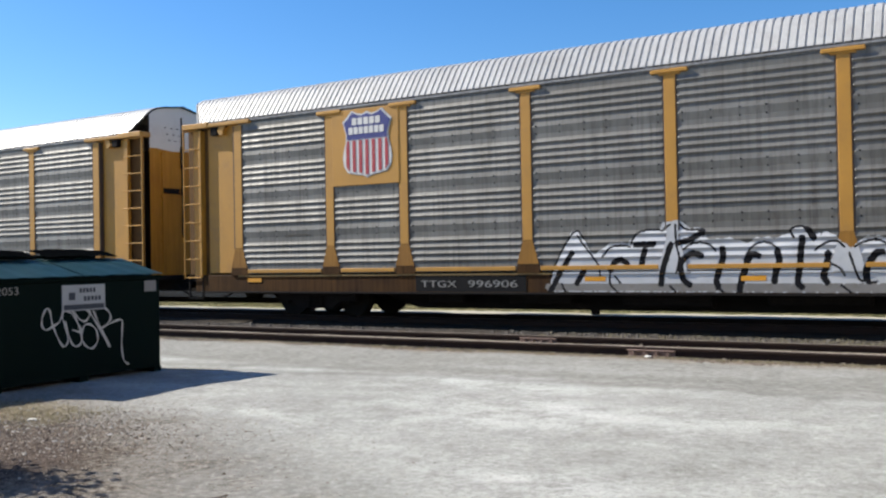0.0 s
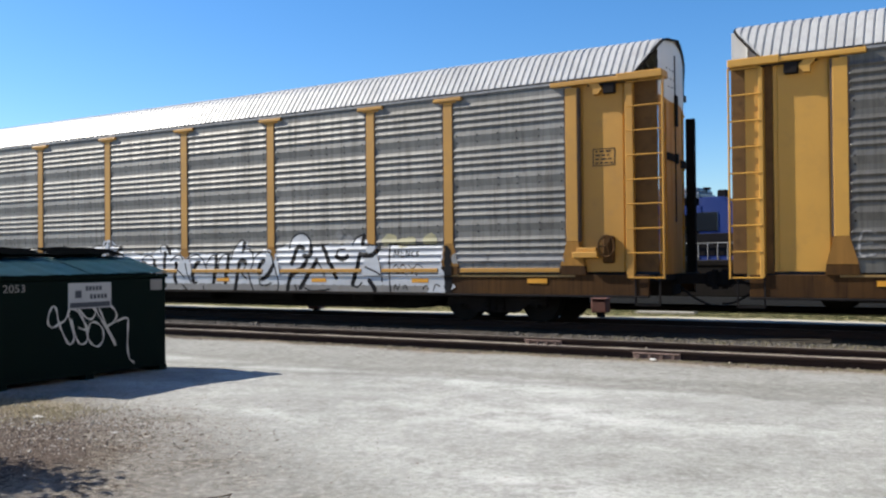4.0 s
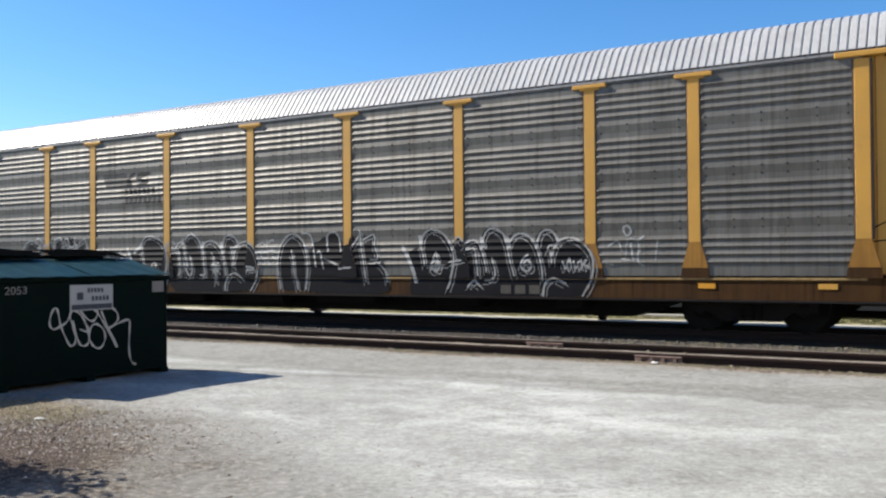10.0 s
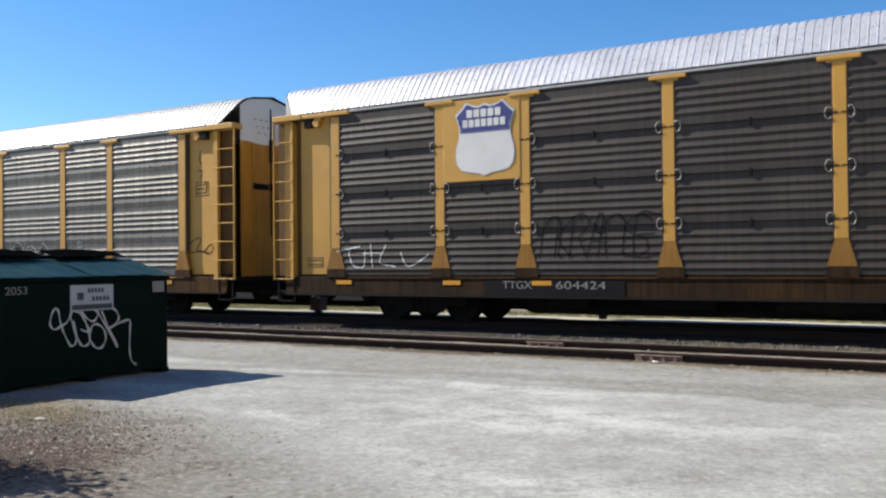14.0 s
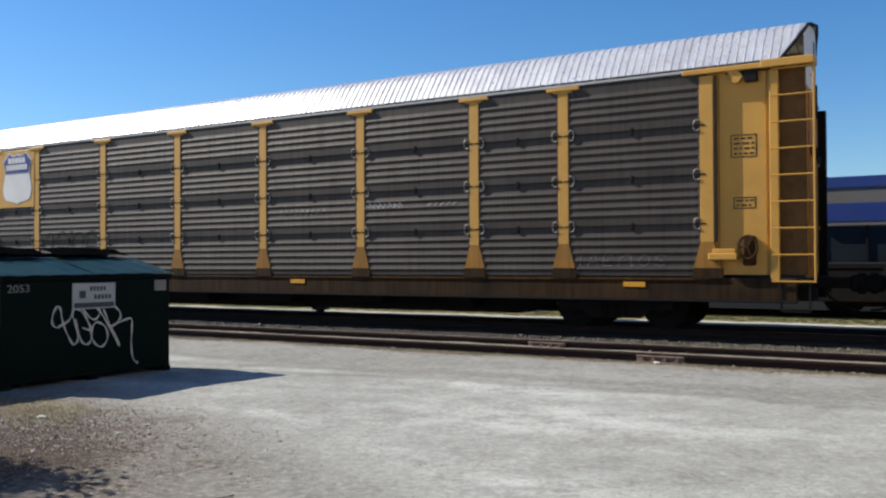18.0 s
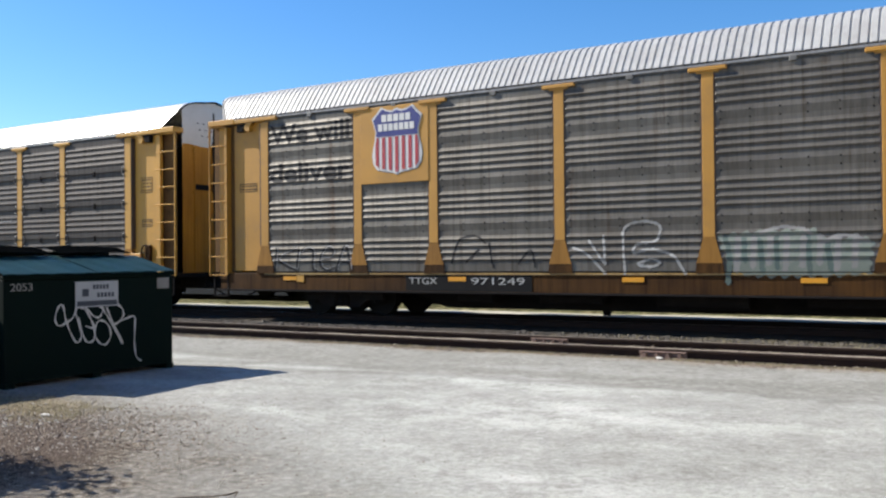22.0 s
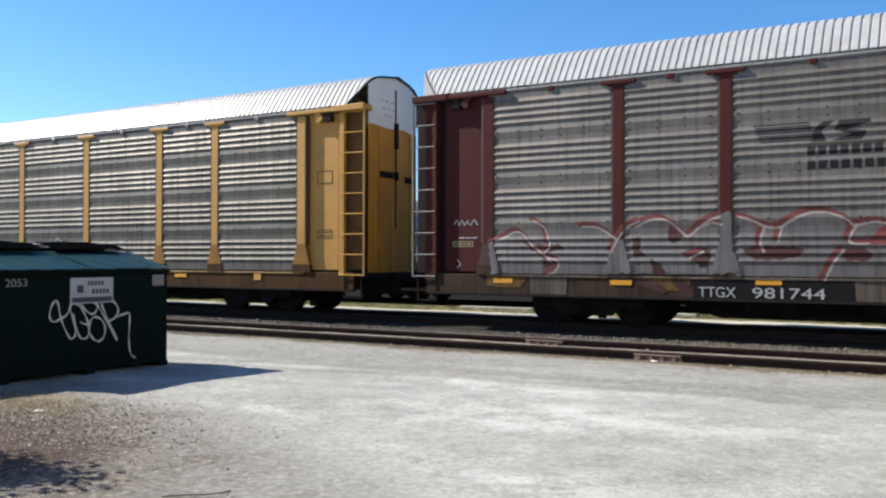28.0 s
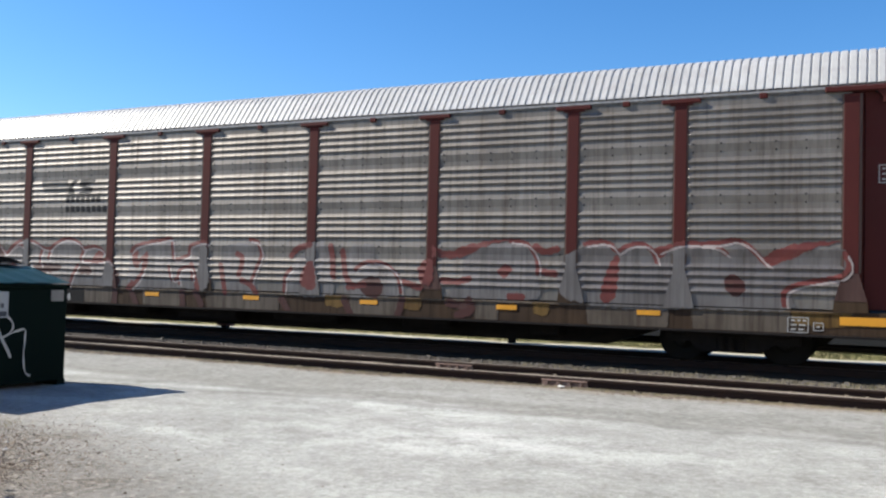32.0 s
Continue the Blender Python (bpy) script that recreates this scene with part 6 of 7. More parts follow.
red_blot += [
    [[(-11.19, 1.66), (-10.89, 1.6), (-10.4, 1.58), (-10.32, 1.48), (-10.62, 1.42), (-10.47, 1.24), (-10.69, 1.11), (-10.77, 1.36), (-10.99, 1.48)]],
    [[(-8.23, 1.95), (-7.93, 1.77), (-8.12, 1.6), (-8.25, 1.66)]],
    [[(-8.92, 1.66), (-8.75, 1.69), (-8.78, 1.49), (-8.67, 1.37), (-8.89, 1.34)]],
    [[(-7.99, 1.43), (-7.73, 1.49), (-7.48, 1.47), (-7.54, 1.15), (-7.73, 1.21)]],
    [[(-8.58, 1.31), (-8.38, 1.2), (-8.31, 1.03), (-8.51, 1.02)]],
    [[(-6.93, 1.49), (-6.51, 1.53), (-5.93, 1.49), (-6.1, 1.33), (-6.69, 1.29)]],
    [[(-5.48, 1.44), (-5.04, 1.5), (-4.88, 1.31), (-5.26, 1.29)]],
    [[(-4.18, 1.5), (-4.04, 1.35), (-3.99, 1.1), (-4.09, 0.97), (-4.19, 0.97)]],
]
red_blot += [
    [[(2.66, 1.22), (2.79, 1.36), (3.05, 1.38), (3.21, 1.28), (3.22, 1.07), (3.06, 0.95), (2.79, 1.01)]],
    [[(9.96, 1.43), (10.05, 1.58), (10.19, 1.53), (10.33, 1.39), (10.24, 1.19), (10.05, 1.24)]],
]
red_spot = []
red_spot += [
    [[(-4.93, 1.6), (-4.78, 1.81), (-4.64, 1.89), (-4.53, 1.76), (-4.61, 1.62)]],
    [[(-3.62, 1.85), (-3.45, 1.9), (-3.4, 1.65), (-3.3, 1.75), (-3.13, 1.85), (-3.13, 1.5), (-3.25, 1.36), (-3.4, 1.21), (-3.59, 1.05), (-3.54, 1.15), (-3.3, 1.4), (-3.28, 1.7), (-3.4, 1.5), (-3.55, 1.5)]],
    [[(1.18, 1.3), (1.31, 1.58), (1.52, 1.69), (1.59, 1.09), (1.26, 1.14)]],
    [[(4.03, 1.59), (4.18, 1.75), (4.35, 1.75), (4.38, 1.4), (4.28, 1.25), (4.09, 1.29)]],
    [[(4.35, 2.04), (4.57, 1.94), (4.81, 1.94), (5.05, 2.04), (5.37, 2.1), (5.74, 2.16), (6, 2.14), (5.65, 2.08), (5.37, 1.97), (5.1, 1.84), (4.81, 1.78), (4.52, 1.8), (4.35, 1.82)]],
]
red_spot += [
    [[(5.76, 1.56), (5.83, 1.65), (6.01, 1.67), (6.05, 1.56), (5.92, 1.43), (5.79, 1.46)]],
    [[(8.02, 1.85), (8.12, 1.9), (8.12, 1.59), (8.08, 1.18), (7.98, 1.02), (7.79, 1.07), (7.86, 1.48)]],
    [[(8.73, 2.01), (9.08, 2.06), (8.83, 1.81)]],
    [[(10.6, 1.88), (10.87, 2.02), (11.22, 2.12), (11.82, 2.14), (11.4, 2.03), (11.14, 1.88), (10.87, 1.78), (10.71, 1.73)]],
]
red_line = []
red_line += [
    [[(-11.93, 1.66), (-11.61, 1.79), (-11.38, 1.89), (-11.23, 1.83), (-11.07, 1.66), (-10.84, 1.48), (-10.62, 1.3)], [(-11, 2.1), (-10.77, 1.97), (-10.7, 1.79), (-10.65, 1.6), (-10.77, 1.42), (-10.47, 1.3), (-10.54, 1.11), (-10.69, 1.05)], [(-9.97, 1.96), (-9.68, 1.96), (-9.44, 1.82), (-9.26, 1.72)]],
    [[(-9.39, 1.48), (-9.26, 1.72), (-9.06, 1.95), (-8.85, 2.05)], [(-8.92, 1.93), (-8.72, 2.04), (-8.45, 2.09), (-8.23, 2), (-8.06, 1.85), (-7.93, 1.77), (-7.74, 1.92), (-7.55, 2.05), (-7.36, 2.11)], [(-7.67, 1.94), (-7.51, 2), (-7.34, 1.96)]],
    [[(-7.92, 1.37), (-7.67, 1.49)]],
]
red_line += [
    [[(-7.06, 2.1), (-6.81, 2.02), (-6.63, 1.93), (-6.37, 1.9), (-6.16, 2.03), (-5.88, 2.14), (-5.6, 2.13), (-5.32, 2.02), (-5.21, 1.92), (-4.94, 1.96), (-4.67, 1.93), (-4.53, 1.81)], [(-6.34, 1.9), (-6.39, 1.66)], [(-6.63, 1.88), (-6.69, 1.66), (-6.63, 1.49)]],
    [[(-5.17, 1.92), (-5.28, 1.65), (-4.99, 1.6), (-4.67, 1.6), (-4.41, 1.65), (-4.25, 1.55)], [(-5.67, 0.96), (-5.53, 1.28), (-5.37, 1.5)]],
    [[(-3.65, 1.85), (-3.5, 1.98), (-3.11, 2.07), (-2.74, 2.12), (-2.42, 2.16), (-2.37, 1.89), (-2.29, 1.68), (-2.01, 1.74), (-1.88, 1.79)], [(-3.67, 0.95), (-3.49, 1.1), (-3.3, 1.31), (-3.23, 1.5)], [(-2.14, 1.13), (-2.18, 1.32), (-2.1, 1.46), (-1.92, 1.51), (-1.79, 1.46), (-1.76, 1.23)]],
]
red_line += [
    [[(-1.88, 1.79), (-1.85, 1.98), (-1.7, 2.05), (-1.49, 2.09), (-1.36, 2.05)], [(-2.46, 1.51), (-2.36, 1.22), (-2.14, 1.27)]],
    [[(-0.17, 2.14), (0.06, 2.08), (0.15, 1.8), (0.03, 1.51), (-0.09, 1.23)], [(0.78, 1.02), (0.81, 1.35), (0.96, 1.52)], [(2.57, 1.53), (2.78, 1.67), (3.1, 1.69), (3.37, 1.59), (3.58, 1.39), (3.65, 1.08)]],
    [[(6, 2.14), (6.31, 2.09), (6.48, 1.93), (6.57, 1.7), (6.57, 1.52)]],
]
red_line += [
    [[(7.48, 2.08), (7.75, 2.12), (7.96, 2.08), (8.09, 1.95), (8.27, 2.05), (8.53, 2.09), (8.73, 1.96), (8.81, 1.76)], [(8.83, 1.96), (9.18, 2.09), (9.57, 2.09), (9.85, 2.03), (10, 1.92)], [(9.32, 2.09), (9.85, 2.11), (10.13, 2.16), (10.37, 2.05), (10.6, 1.81), (10.71, 1.73)]],
    [[(10.95, 1.07), (10.96, 1.31), (11.23, 1.44), (11.57, 1.51), (11.83, 1.58), (11.94, 1.75), (11.87, 1.94)]],
]
red_bold = []
red_bold += [
    [[(0.95, 1.8), (1.13, 1.96), (1.43, 2.04)], [(1.95, 2.01), (2.01, 1.69), (2.03, 1.37)], [(2.25, 1.9), (2.29, 1.64), (2.35, 1.37), (2.52, 1.16)]],
    [[(2.41, 1.16), (2.79, 1.22)], [(3.68, 1.29), (4.09, 1.19)], [(4.58, 1.35), (4.91, 1.33), (5.15, 1.39)]],
    [[(6.01, 1.07), (6.27, 1.07)], [(6.59, 1.56), (6.91, 1.52)], [(6.52, 2.03), (6.69, 1.93), (6.94, 1.98)]],
    [[(-1.79, 1.56), (-1.7, 1.32), (-1.59, 1.04)], [(-3.71, 0.98), (-3.59, 1.1)]],
]
red_sill = []
red_sill += [
    [[(-3.59, 0.85), (-3.44, 0.61)]],
    [[(-1.67, 0.95), (-1.5, 0.67)]],
    [[(-2.07, 0.94), (-2.04, 0.66)]],
    [[(-4.14, 0.89), (-4.14, 0.64)]],
    [[(-8.77, 0.9), (-8.37, 0.74)]],
    [[(-8.11, 0.92), (-7.85, 0.69)]],
    [[(0.72, 0.85), (0.91, 0.58)]],
    [[(2.3, 0.89), (2.47, 0.58)]],
    [[(3.68, 0.93), (3.59, 0.62)]],
    [[(4.72, 0.91), (5.1, 0.84)]],
    [[(5.15, 0.97), (5.2, 0.78), (4.92, 0.67)]],
]
pale_sill = [[[(a, 0.45), (a + 0.02, 1.1), (b, 1.1), (b - 0.04, 0.45)]] for a, b in ((-11.0, -10.3), (-5.1, -4.3), (-3.2, -2.2), (-1.3, -0.2), (-0.1, 0.6), (2.5, 3.55), (5.3, 5.75), (7.6, 8.9), (9.5, 10.9))]
ochre_sill = [[[(a, 0.76), (a, 1.1), (b, 1.1), (b - 0.03, 0.74)]] for a, b in ((-12.0, -11.2), (-8.6, -7.9), (1.85, 2.3), (3.7, 4.1), (6.5, 6.8), (11.1, 11.9))]
red_letter = [[[(-0.92, 0.97), (-0.95, 1.92), (-0.77, 2.0), (-0.32, 2.08), (0.0, 2.05), (0.12, 1.78), (0.08, 1.5), (-0.06, 1.28), (0.05, 0.97), (-0.5, 0.99)]]]
red_stem = [[[(-0.95, 1.56), (-0.88, 1.26), (-0.82, 0.95)], [(-0.5, 1.82), (-0.36, 1.74), (-0.38, 1.52), (-0.45, 1.36)], [(-0.36, 1.24), (-0.12, 1.14), (0.04, 0.97)]]]
slogan_line = []
slogan_line += [
    [[(-4.05, 1.47), (-3.79, 1.36), (-3.41, 0.98)], [(-3.44, 1.69), (-3.41, 1.16)], [(-3.73, 1.6), (-3.44, 1.19)], [(-3.02, 0.97), (-3.05, 1.55), (-3.01, 1.84), (-2.68, 1.94), (-2.35, 1.86), (-2.39, 1.61), (-2.52, 1.55), (-2.77, 1.52), (-2.85, 1.36), (-2.52, 1.42), (-2.11, 1.31), (-1.96, 1.09), (-1.88, 0.97)]],
    [[(-2.77, 1.16), (-2.52, 1.25), (-2.36, 1.18), (-2.52, 1.1), (-2.74, 1.13)], [(2.36, 1.31), (2.62, 1.58), (2.55, 1.42)], [(2.93, 1.69), (3.11, 1.85), (3.29, 1.68), (3.29, 1.46), (3.04, 1.36)]],
]
mint_field = []
mint_field += [
    [[(-1.29, 1.65), (-0.57, 1.71), (0.3, 1.72), (0.44, 1.57), (1.13, 1.56), (1.19, 1.4), (1.15, 1.14), (0.99, 0.96), (-0.73, 0.93), (-1.1, 1.15)]],
]
mint_cap = []
mint_cap += [
    [[(-0.57, 1.68), (-0.27, 1.77), (0.09, 1.74), (0.24, 1.65)]],
    [[(0.44, 1.5), (0.72, 1.62), (1.1, 1.52)]],
]
slogan_dark = []
slogan_dark += [
    [[(-6.79, 1.18), (-6.59, 1.67), (-6.19, 1.74), (-6, 1.6)]],
    [[(-6.43, 1.21), (-6.15, 1.46)]],
    [[(-5.9, 1.59), (-5.81, 1.1)]],
    [[(-5.24, 1.17), (-4.96, 1.44), (-4.87, 1.1)]],
]
mint_teal = [[[(-1.17, 1.62), (-1.10, 1.26), (-1.14, 0.82)]], [[(-0.58, 1.55), (-0.55, 1.10), (-0.54, 1.0)]], [[(-0.31, 1.60), (-0.30, 1.08)]], [[(0.20, 1.60), (0.22, 1.0)]], [[(0.50, 1.45), (0.56, 1.02)]], [[(-0.85, 1.58), (-0.84, 1.2)]]]
wash_field = [[[(1.80 + 0.37 * k, 1.0 + 0.05 * (k % 3)), (1.78 + 0.37 * k, 1.62 + 0.12 * (k % 2)), (2.02 + 0.37 * k, 1.80 - 0.10 * (k % 3)), (2.08 + 0.37 * k, 1.05 + 0.07 * (k % 2))]] for k in range(6)]
wash_field += [[[(4.62 + 0.36 * k, 1.05), (4.60 + 0.36 * k, 1.72 - 0.08 * (k % 3)), (4.85 + 0.36 * k, 1.78), (4.88 + 0.36 * k, 1.02 + 0.06 * (k % 2))]] for k in range(4)]
wash_line = [[[(2.30, 1.15), (2.45, 1.40), (2.62, 1.69), (2.79, 1.81)], [(2.40, 1.42), (2.66, 1.48)]], [[(2.53, 1.01), (2.64, 1.14), (2.78, 1.14), (2.95, 1.04)], [(2.80, 1.30), (2.98, 1.06)]],
             [[(3.45, 1.12), (3.60, 1.35), (3.72, 1.12)], [(3.84, 1.40), (3.95, 1.10), (4.05, 1.36)]], [[(4.72, 1.15), (4.90, 1.55), (5.10, 1.20)], [(5.3, 1.6), (5.42, 1.1), (5.6, 1.5)]]]
blue_blot = [[[(2.02, 1.80), (2.12, 1.78), (2.12, 1.50), (2.03, 1.48)]], [[(3.10, 1.28), (3.26, 1.26), (3.24, 1.10), (3.12, 1.12)]]]
blue_blot += [
    [[(2.98, 1.74), (3.15, 1.77), (3.18, 1.52), (3.02, 1.47)]],
]
dark_mid = [
    [[(0.47, 1.69), (0.54, 1.23)], [(0.58, 1.52), (0.67, 1.55), (0.76, 1.17)], [(0.90, 1.57), (0.87, 1.89), (1.03, 2.00), (1.20, 1.89), (1.26, 1.57)], [(0.80, 1.39), (1.19, 1.25)], [(1.19, 1.17), (1.54, 1.20)], [(0.14, 1.99), (0.37, 1.95), (0.45, 1.69), (0.27, 1.67), (0.16, 1.81)]],
]
dark_mid_field = [[[(0.2, 0.66), (0.3, 1.5), (0.5, 1.75), (0.85, 1.9), (1.05, 2.0), (1.25, 1.85), (1.4, 1.6), (1.6, 1.9), (1.7, 0.66)]]]

# wagon with the striped shield and the silver letters
car = CARS[1]
side_board(car, -9.1, -7.32, 2.94, 4.62, "yellow")
shield(car, -8.14, 3.85, 1.30, 1.38, True)
mark_board(car, -6.97, -4.39)
letters("TTGX", 0.20, 0.86, "faded", car, (-6.83, -1.577, 0.70))
letters("996906", 0.20, 1.12, "faded", car, (-5.70, -1.577, 0.70))
for a, b in zip(POSTS, POSTS[1:]):
    part("bottom_lip", boxed(a + 0.27, b - 0.27, -1.606, -1.56, 1.032, 1.115, 0.006), "yellow", car, "yellow lip under the side sheet")
far_dull = [[[(9.35, 1.32), (10.0, 1.34)]], [[(10.25, 1.33), (11.7, 1.31)]]]
spray(car, "four", -4.4, 12.0, [("silver", silver_field, 0), ("dull_silver", [[[(-3.9, 0.70), (7.0, 0.68)]], [[(5.0, 0.68), (8.6, 0.68)]]], 0.075), ("faded", far_dull, 0.10), ("dab", silver_dab, 0.10), ("faded", silver_spot, 0.09), ("ink", silver_bold, 0.056), ("ink", silver_thin, 0.02), ("ink", silver_note, 0.013), ("ink", silver_post, 0)])
part("stain", boxed(-10.55, -9.75, -1.583, -1.57, 1.86, 1.99, 0.004), "dim", car, "dark patch of fresh paint on the sheet")
for x in (-11.5, -2.95, -0.05, 2.75, 5.74, 8.47, 11.2):
    tape(car, x)
stencil_frame(car, 12.36, 12.80, 3.05, 3.38, 4)

# wagon with the black letters
car = CARS[2]
horse_mark(car, -5.8, 3.35)
mark_board(car, -7.78, -4.6)
letters("TTGX", 0.21, 0.64, "letter", car, (-7.62, -1.577, 0.755))
letters("964248", 0.21, 1.15, "letter", car, (-6.59, -1.577, 0.755))
spray(car, "four", -11.9, 11.0, [("ink", dark_field, 0), ("ink", dark_mid_field, 0), ("worn_white", dark_faint, 0.018), ("faded", shifted(dark_line, 0.07, -0.06), 0.010), ("faded", shifted(dark_line, -0.05, -0.09), 0.007), ("worn_white", dark_line + dark_mid, 0.018), ("worn_white", dark_flash, 0.042),
      ("faded", word("EIEKEDI", [(-11.7, -11.45), (-11.35, -11.2), (-11.1, -10.85), (-1.15, -0.95), (-0.9, -0.7), (7.9, 8.2), (8.4, 8.6)], 1.3, 0.38), 0.016)])
mark_bars(car, 5.28, 0.95, 0.66, 0.17)
for x in (-11.3, 9.4, 11.4):
    tape(car, x, 0.3, "bright_yellow" if x > 11 else "orange", 0.84)
stencil_frame(car, 12.36, 12.80, 3.0, 3.36, 3)

panel_scribble(car, [[(12.09, 1.8), (12.31, 1.91), (12.48, 1.96), (12.51, 1.85), (12.38, 1.68), (12.63, 1.62), (12.85, 1.78), (12.95, 1.67), (12.79, 1.54), (12.57, 1.62)], [(12.08, 1.58), (12.44, 1.61), (12.79, 1.58)], [(12.52, 4.14), (12.49, 3.92), (12.55, 3.8)], [(12.49, 3.64), (12.58, 3.62), (12.53, 3.41)], [(12.68, 3.35), (12.74, 3.28), (12.71, 3.07)]], "ink")

# rusty dark wagon with the white shield
car = CARS[3]
side_board(car, -9.1, -7.32, 2.94, 4.62, "bright_yellow")
shield(car, -8.11, 3.80, 1.36, 1.42, False)
mark_board(car, -8.18, -5.2)
letters("TTGX", 0.21, 0.64, "faded", car, (-7.75, -1.577, 0.75))
letters("604424", 0.21, 1.02, "faded", car, (-6.59, -1.577, 0.75))
spray(car, "even", -12.0, 12.0, [("pale", [[[(-11.9, 1.55), (-11.3, 1.65)], [(-11.6, 1.6), (-11.5, 1.25), (-11.2, 1.2), (-11.15, 1.55)]], [[(-11.0, 1.7), (-10.95, 1.2)], [(-11.2, 1.5), (-10.7, 1.5)]],
      [[(-10.6, 1.65), (-10.75, 1.3), (-10.35, 1.2)]], [[(-10.2, 1.5), (-10.0, 1.2), (-9.5, 1.45)]]], 0.015),
      ("ink", word("nRnEKAs", [(-6.9, -6.4), (-6.3, -5.9), (-5.7, -5.1), (-5.0, -4.5), (-6.6, -6.2), (-5.9, -5.5), (-5.2, -4.7)], 1.35, 0.8), 0.012),
      ("haze", word("IAEnos", [(9.5, 9.6), (9.7, 9.9), (10.0, 10.2), (10.3, 10.6), (10.7, 10.9), (11.0, 11.2)], 1.2, 0.2), 0.008)])
clips(car)
spray(car, "even", 1.8, 7.0, [("worn_white", [[[(4.45 + 0.13 * k, 2.47), (4.45 + 0.13 * k, 2.56 + 0.02 * (k % 2)), (4.53 + 0.13 * k, 2.50)]] for k in range(8)], 0.012),
      ("faded", [[[(6.1 + 0.15 * k, 2.49), (6.18 + 0.15 * k, 2.53)]] for k in range(5)], 0.013), ("haze", [[[(1.98 + 0.16 * k, 2.38), (2.02 + 0.16 * k, 2.50), (2.10 + 0.16 * k, 2.40)]] for k in range(9)], 0.014)], z0=2.2, z1=2.7)
for x in (-11.75, -8.95, -6.9, 10.6, 2.5):
    tape(car, x)
stencil_frame(car, 12.36, 12.80, 3.1, 3.5, 4)
stencil_frame(car, 12.40, 12.78, 2.2, 2.4, 2)
stencil_frame(car, -12.84, -12.40, 1.2, 1.42, 2)

# wagon with the slogan
car = CARS[4]
side_board(car, -9.1, -7.32, 2.94, 4.62, "yellow")
shield(car, -8.12, 3.86, 1.30, 1.38, True)
letters("We will", 0.62, 2.35, "dark_letter", car, (-11.78, -1.590, 4.03), "black sprayed slogan lettering", 0.013, "four")
letters("deliver", 0.62, 2.35, "dark_letter", car, (-11.78, -1.590, 3.12), "black sprayed slogan lettering", 0.013, "four")
mark_board(car, -7.95, -4.95)
letters("TTGX", 0.20, 0.70, "letter", car, (-7.86, -1.577, 0.75))
letters("971249", 0.20, 1.22, "letter", car, (-6.33, -1.577, 0.75))
mark_board(car, 4.86, 6.24, 0.60, 0.935)
mark_bars(car, 5.21, 0.98, 0.665, 0.13)
brackets(car, "galv")
g4 = word("KneA", [(-11.7, -11.0), (-11.0, -10.4), (-10.3, -9.9), (-9.8, -9.4)], 1.05, 0.5)
spray(car, "four", -12.0, 6.4, [("dark_letter", g4, 0.03), ("faded", shifted(g4, 0.05, 0.03), 0.010), ("dark_letter", slogan_dark, 0.02), ("mint", mint_field, 0), ("teal", mint_teal, 0.045), ("faded", [[[(-0.98 + 0.27 * k, 1.06 + 0.05 * (k % 3)), (-0.95 + 0.27 * k, 1.60)]] for k in range(8)], 0.05), ("wash", wash_field, 0),
      ("faded", mint_cap, 0.03), ("worn_white", slogan_line, 0.024), ("faded", wash_line, 0.011), ("dull_blue", blue_blot, 0)], ragged=0.12)
for x in (-11.2, -6.67, -2.87, 0.28, 3.15, 6.47, 8.0):
    tape(car, x)
for x in (-10.9, 10.6):
    tape(car, x, 0.22, "bright_yellow", 0.86, 0.16)
stencil_frame(car, 12.36, 12.80, 3.0, 3.3, 0)
stencil_frame(car, 12.36, 12.80, 1.75, 1.95, 2)
stencil_frame(car, -12.84, -12.30, 2.95, 3.15, 2)

# red-posted wagon
car = CARS[5]
horse_mark(car, -5.75, 3.25)
mark_board(car, -7.80, -5.15, 0.60, 0.94)
letters("TTGX", 0.26, 0.65, "letter", car, (-7.70, -1.577, 0.63))
letters("981744", 0.26, 1.18, "letter", car, (-6.77, -1.577, 0.63))
spray(car, "four", -12.0, 12.0, [("haze", red_field + red_letter, 0), ("maroon", red_blot, 0), ("crimson", red_spot, 0), ("crimson", red_bold + red_stem, 0.065), ("crimson", red_line, 0.042), ("pink", shifted(red_line, 0.058, -0.055), 0.018), ("maroon", red_sill, 0.08)])
spray(car, "four", -12.0, 12.0, [("sill_pale", pale_sill, 0), ("ochre", ochre_sill, 0)], z1=0.97, ragged=0.02, lift=0.002)
brackets(car, "red")
tape(car, -6.5, 0.43, "orange", 0.90, 0.08)
for x in (-11.63, -9.15, -2.97, -0.1, 2.9, 5.95, 8.67):
    tape(car, x)
tape(car, 12.2, 0.8, "orange", 0.84, 0.14)
stencil_frame(car, 12.36, 12.82, 3.1, 3.4, 3, "letter")
stencil_frame(car, -12.84, -12.36, 1.55, 1.66, 1, "dab")
panel_scribble(car, [[(-12.81, 2.02), (-12.74, 2.1), (-12.69, 1.99), (-12.62, 2.1), (-12.56, 1.99), (-12.49, 2.08), (-12.43, 1.99), (-12.33, 2.1), (-12.26, 1.99)], [(-12.69, 1.73), (-12.57, 1.73)], [(-12.52, 1.73), (-12.42, 1.73)], [(-12.37, 1.73), (-12.28, 1.73)], [(-12.73, 1.27), (-12.66, 1.19), (-12.73, 1.11)]], "pale")
stencil_frame(car, 11.0, 11.33, 0.62, 0.88, 3, "letter", -1.570)
stencil_frame(car, 11.40, 11.56, 0.66, 0.80, 1, "letter", -1.570)


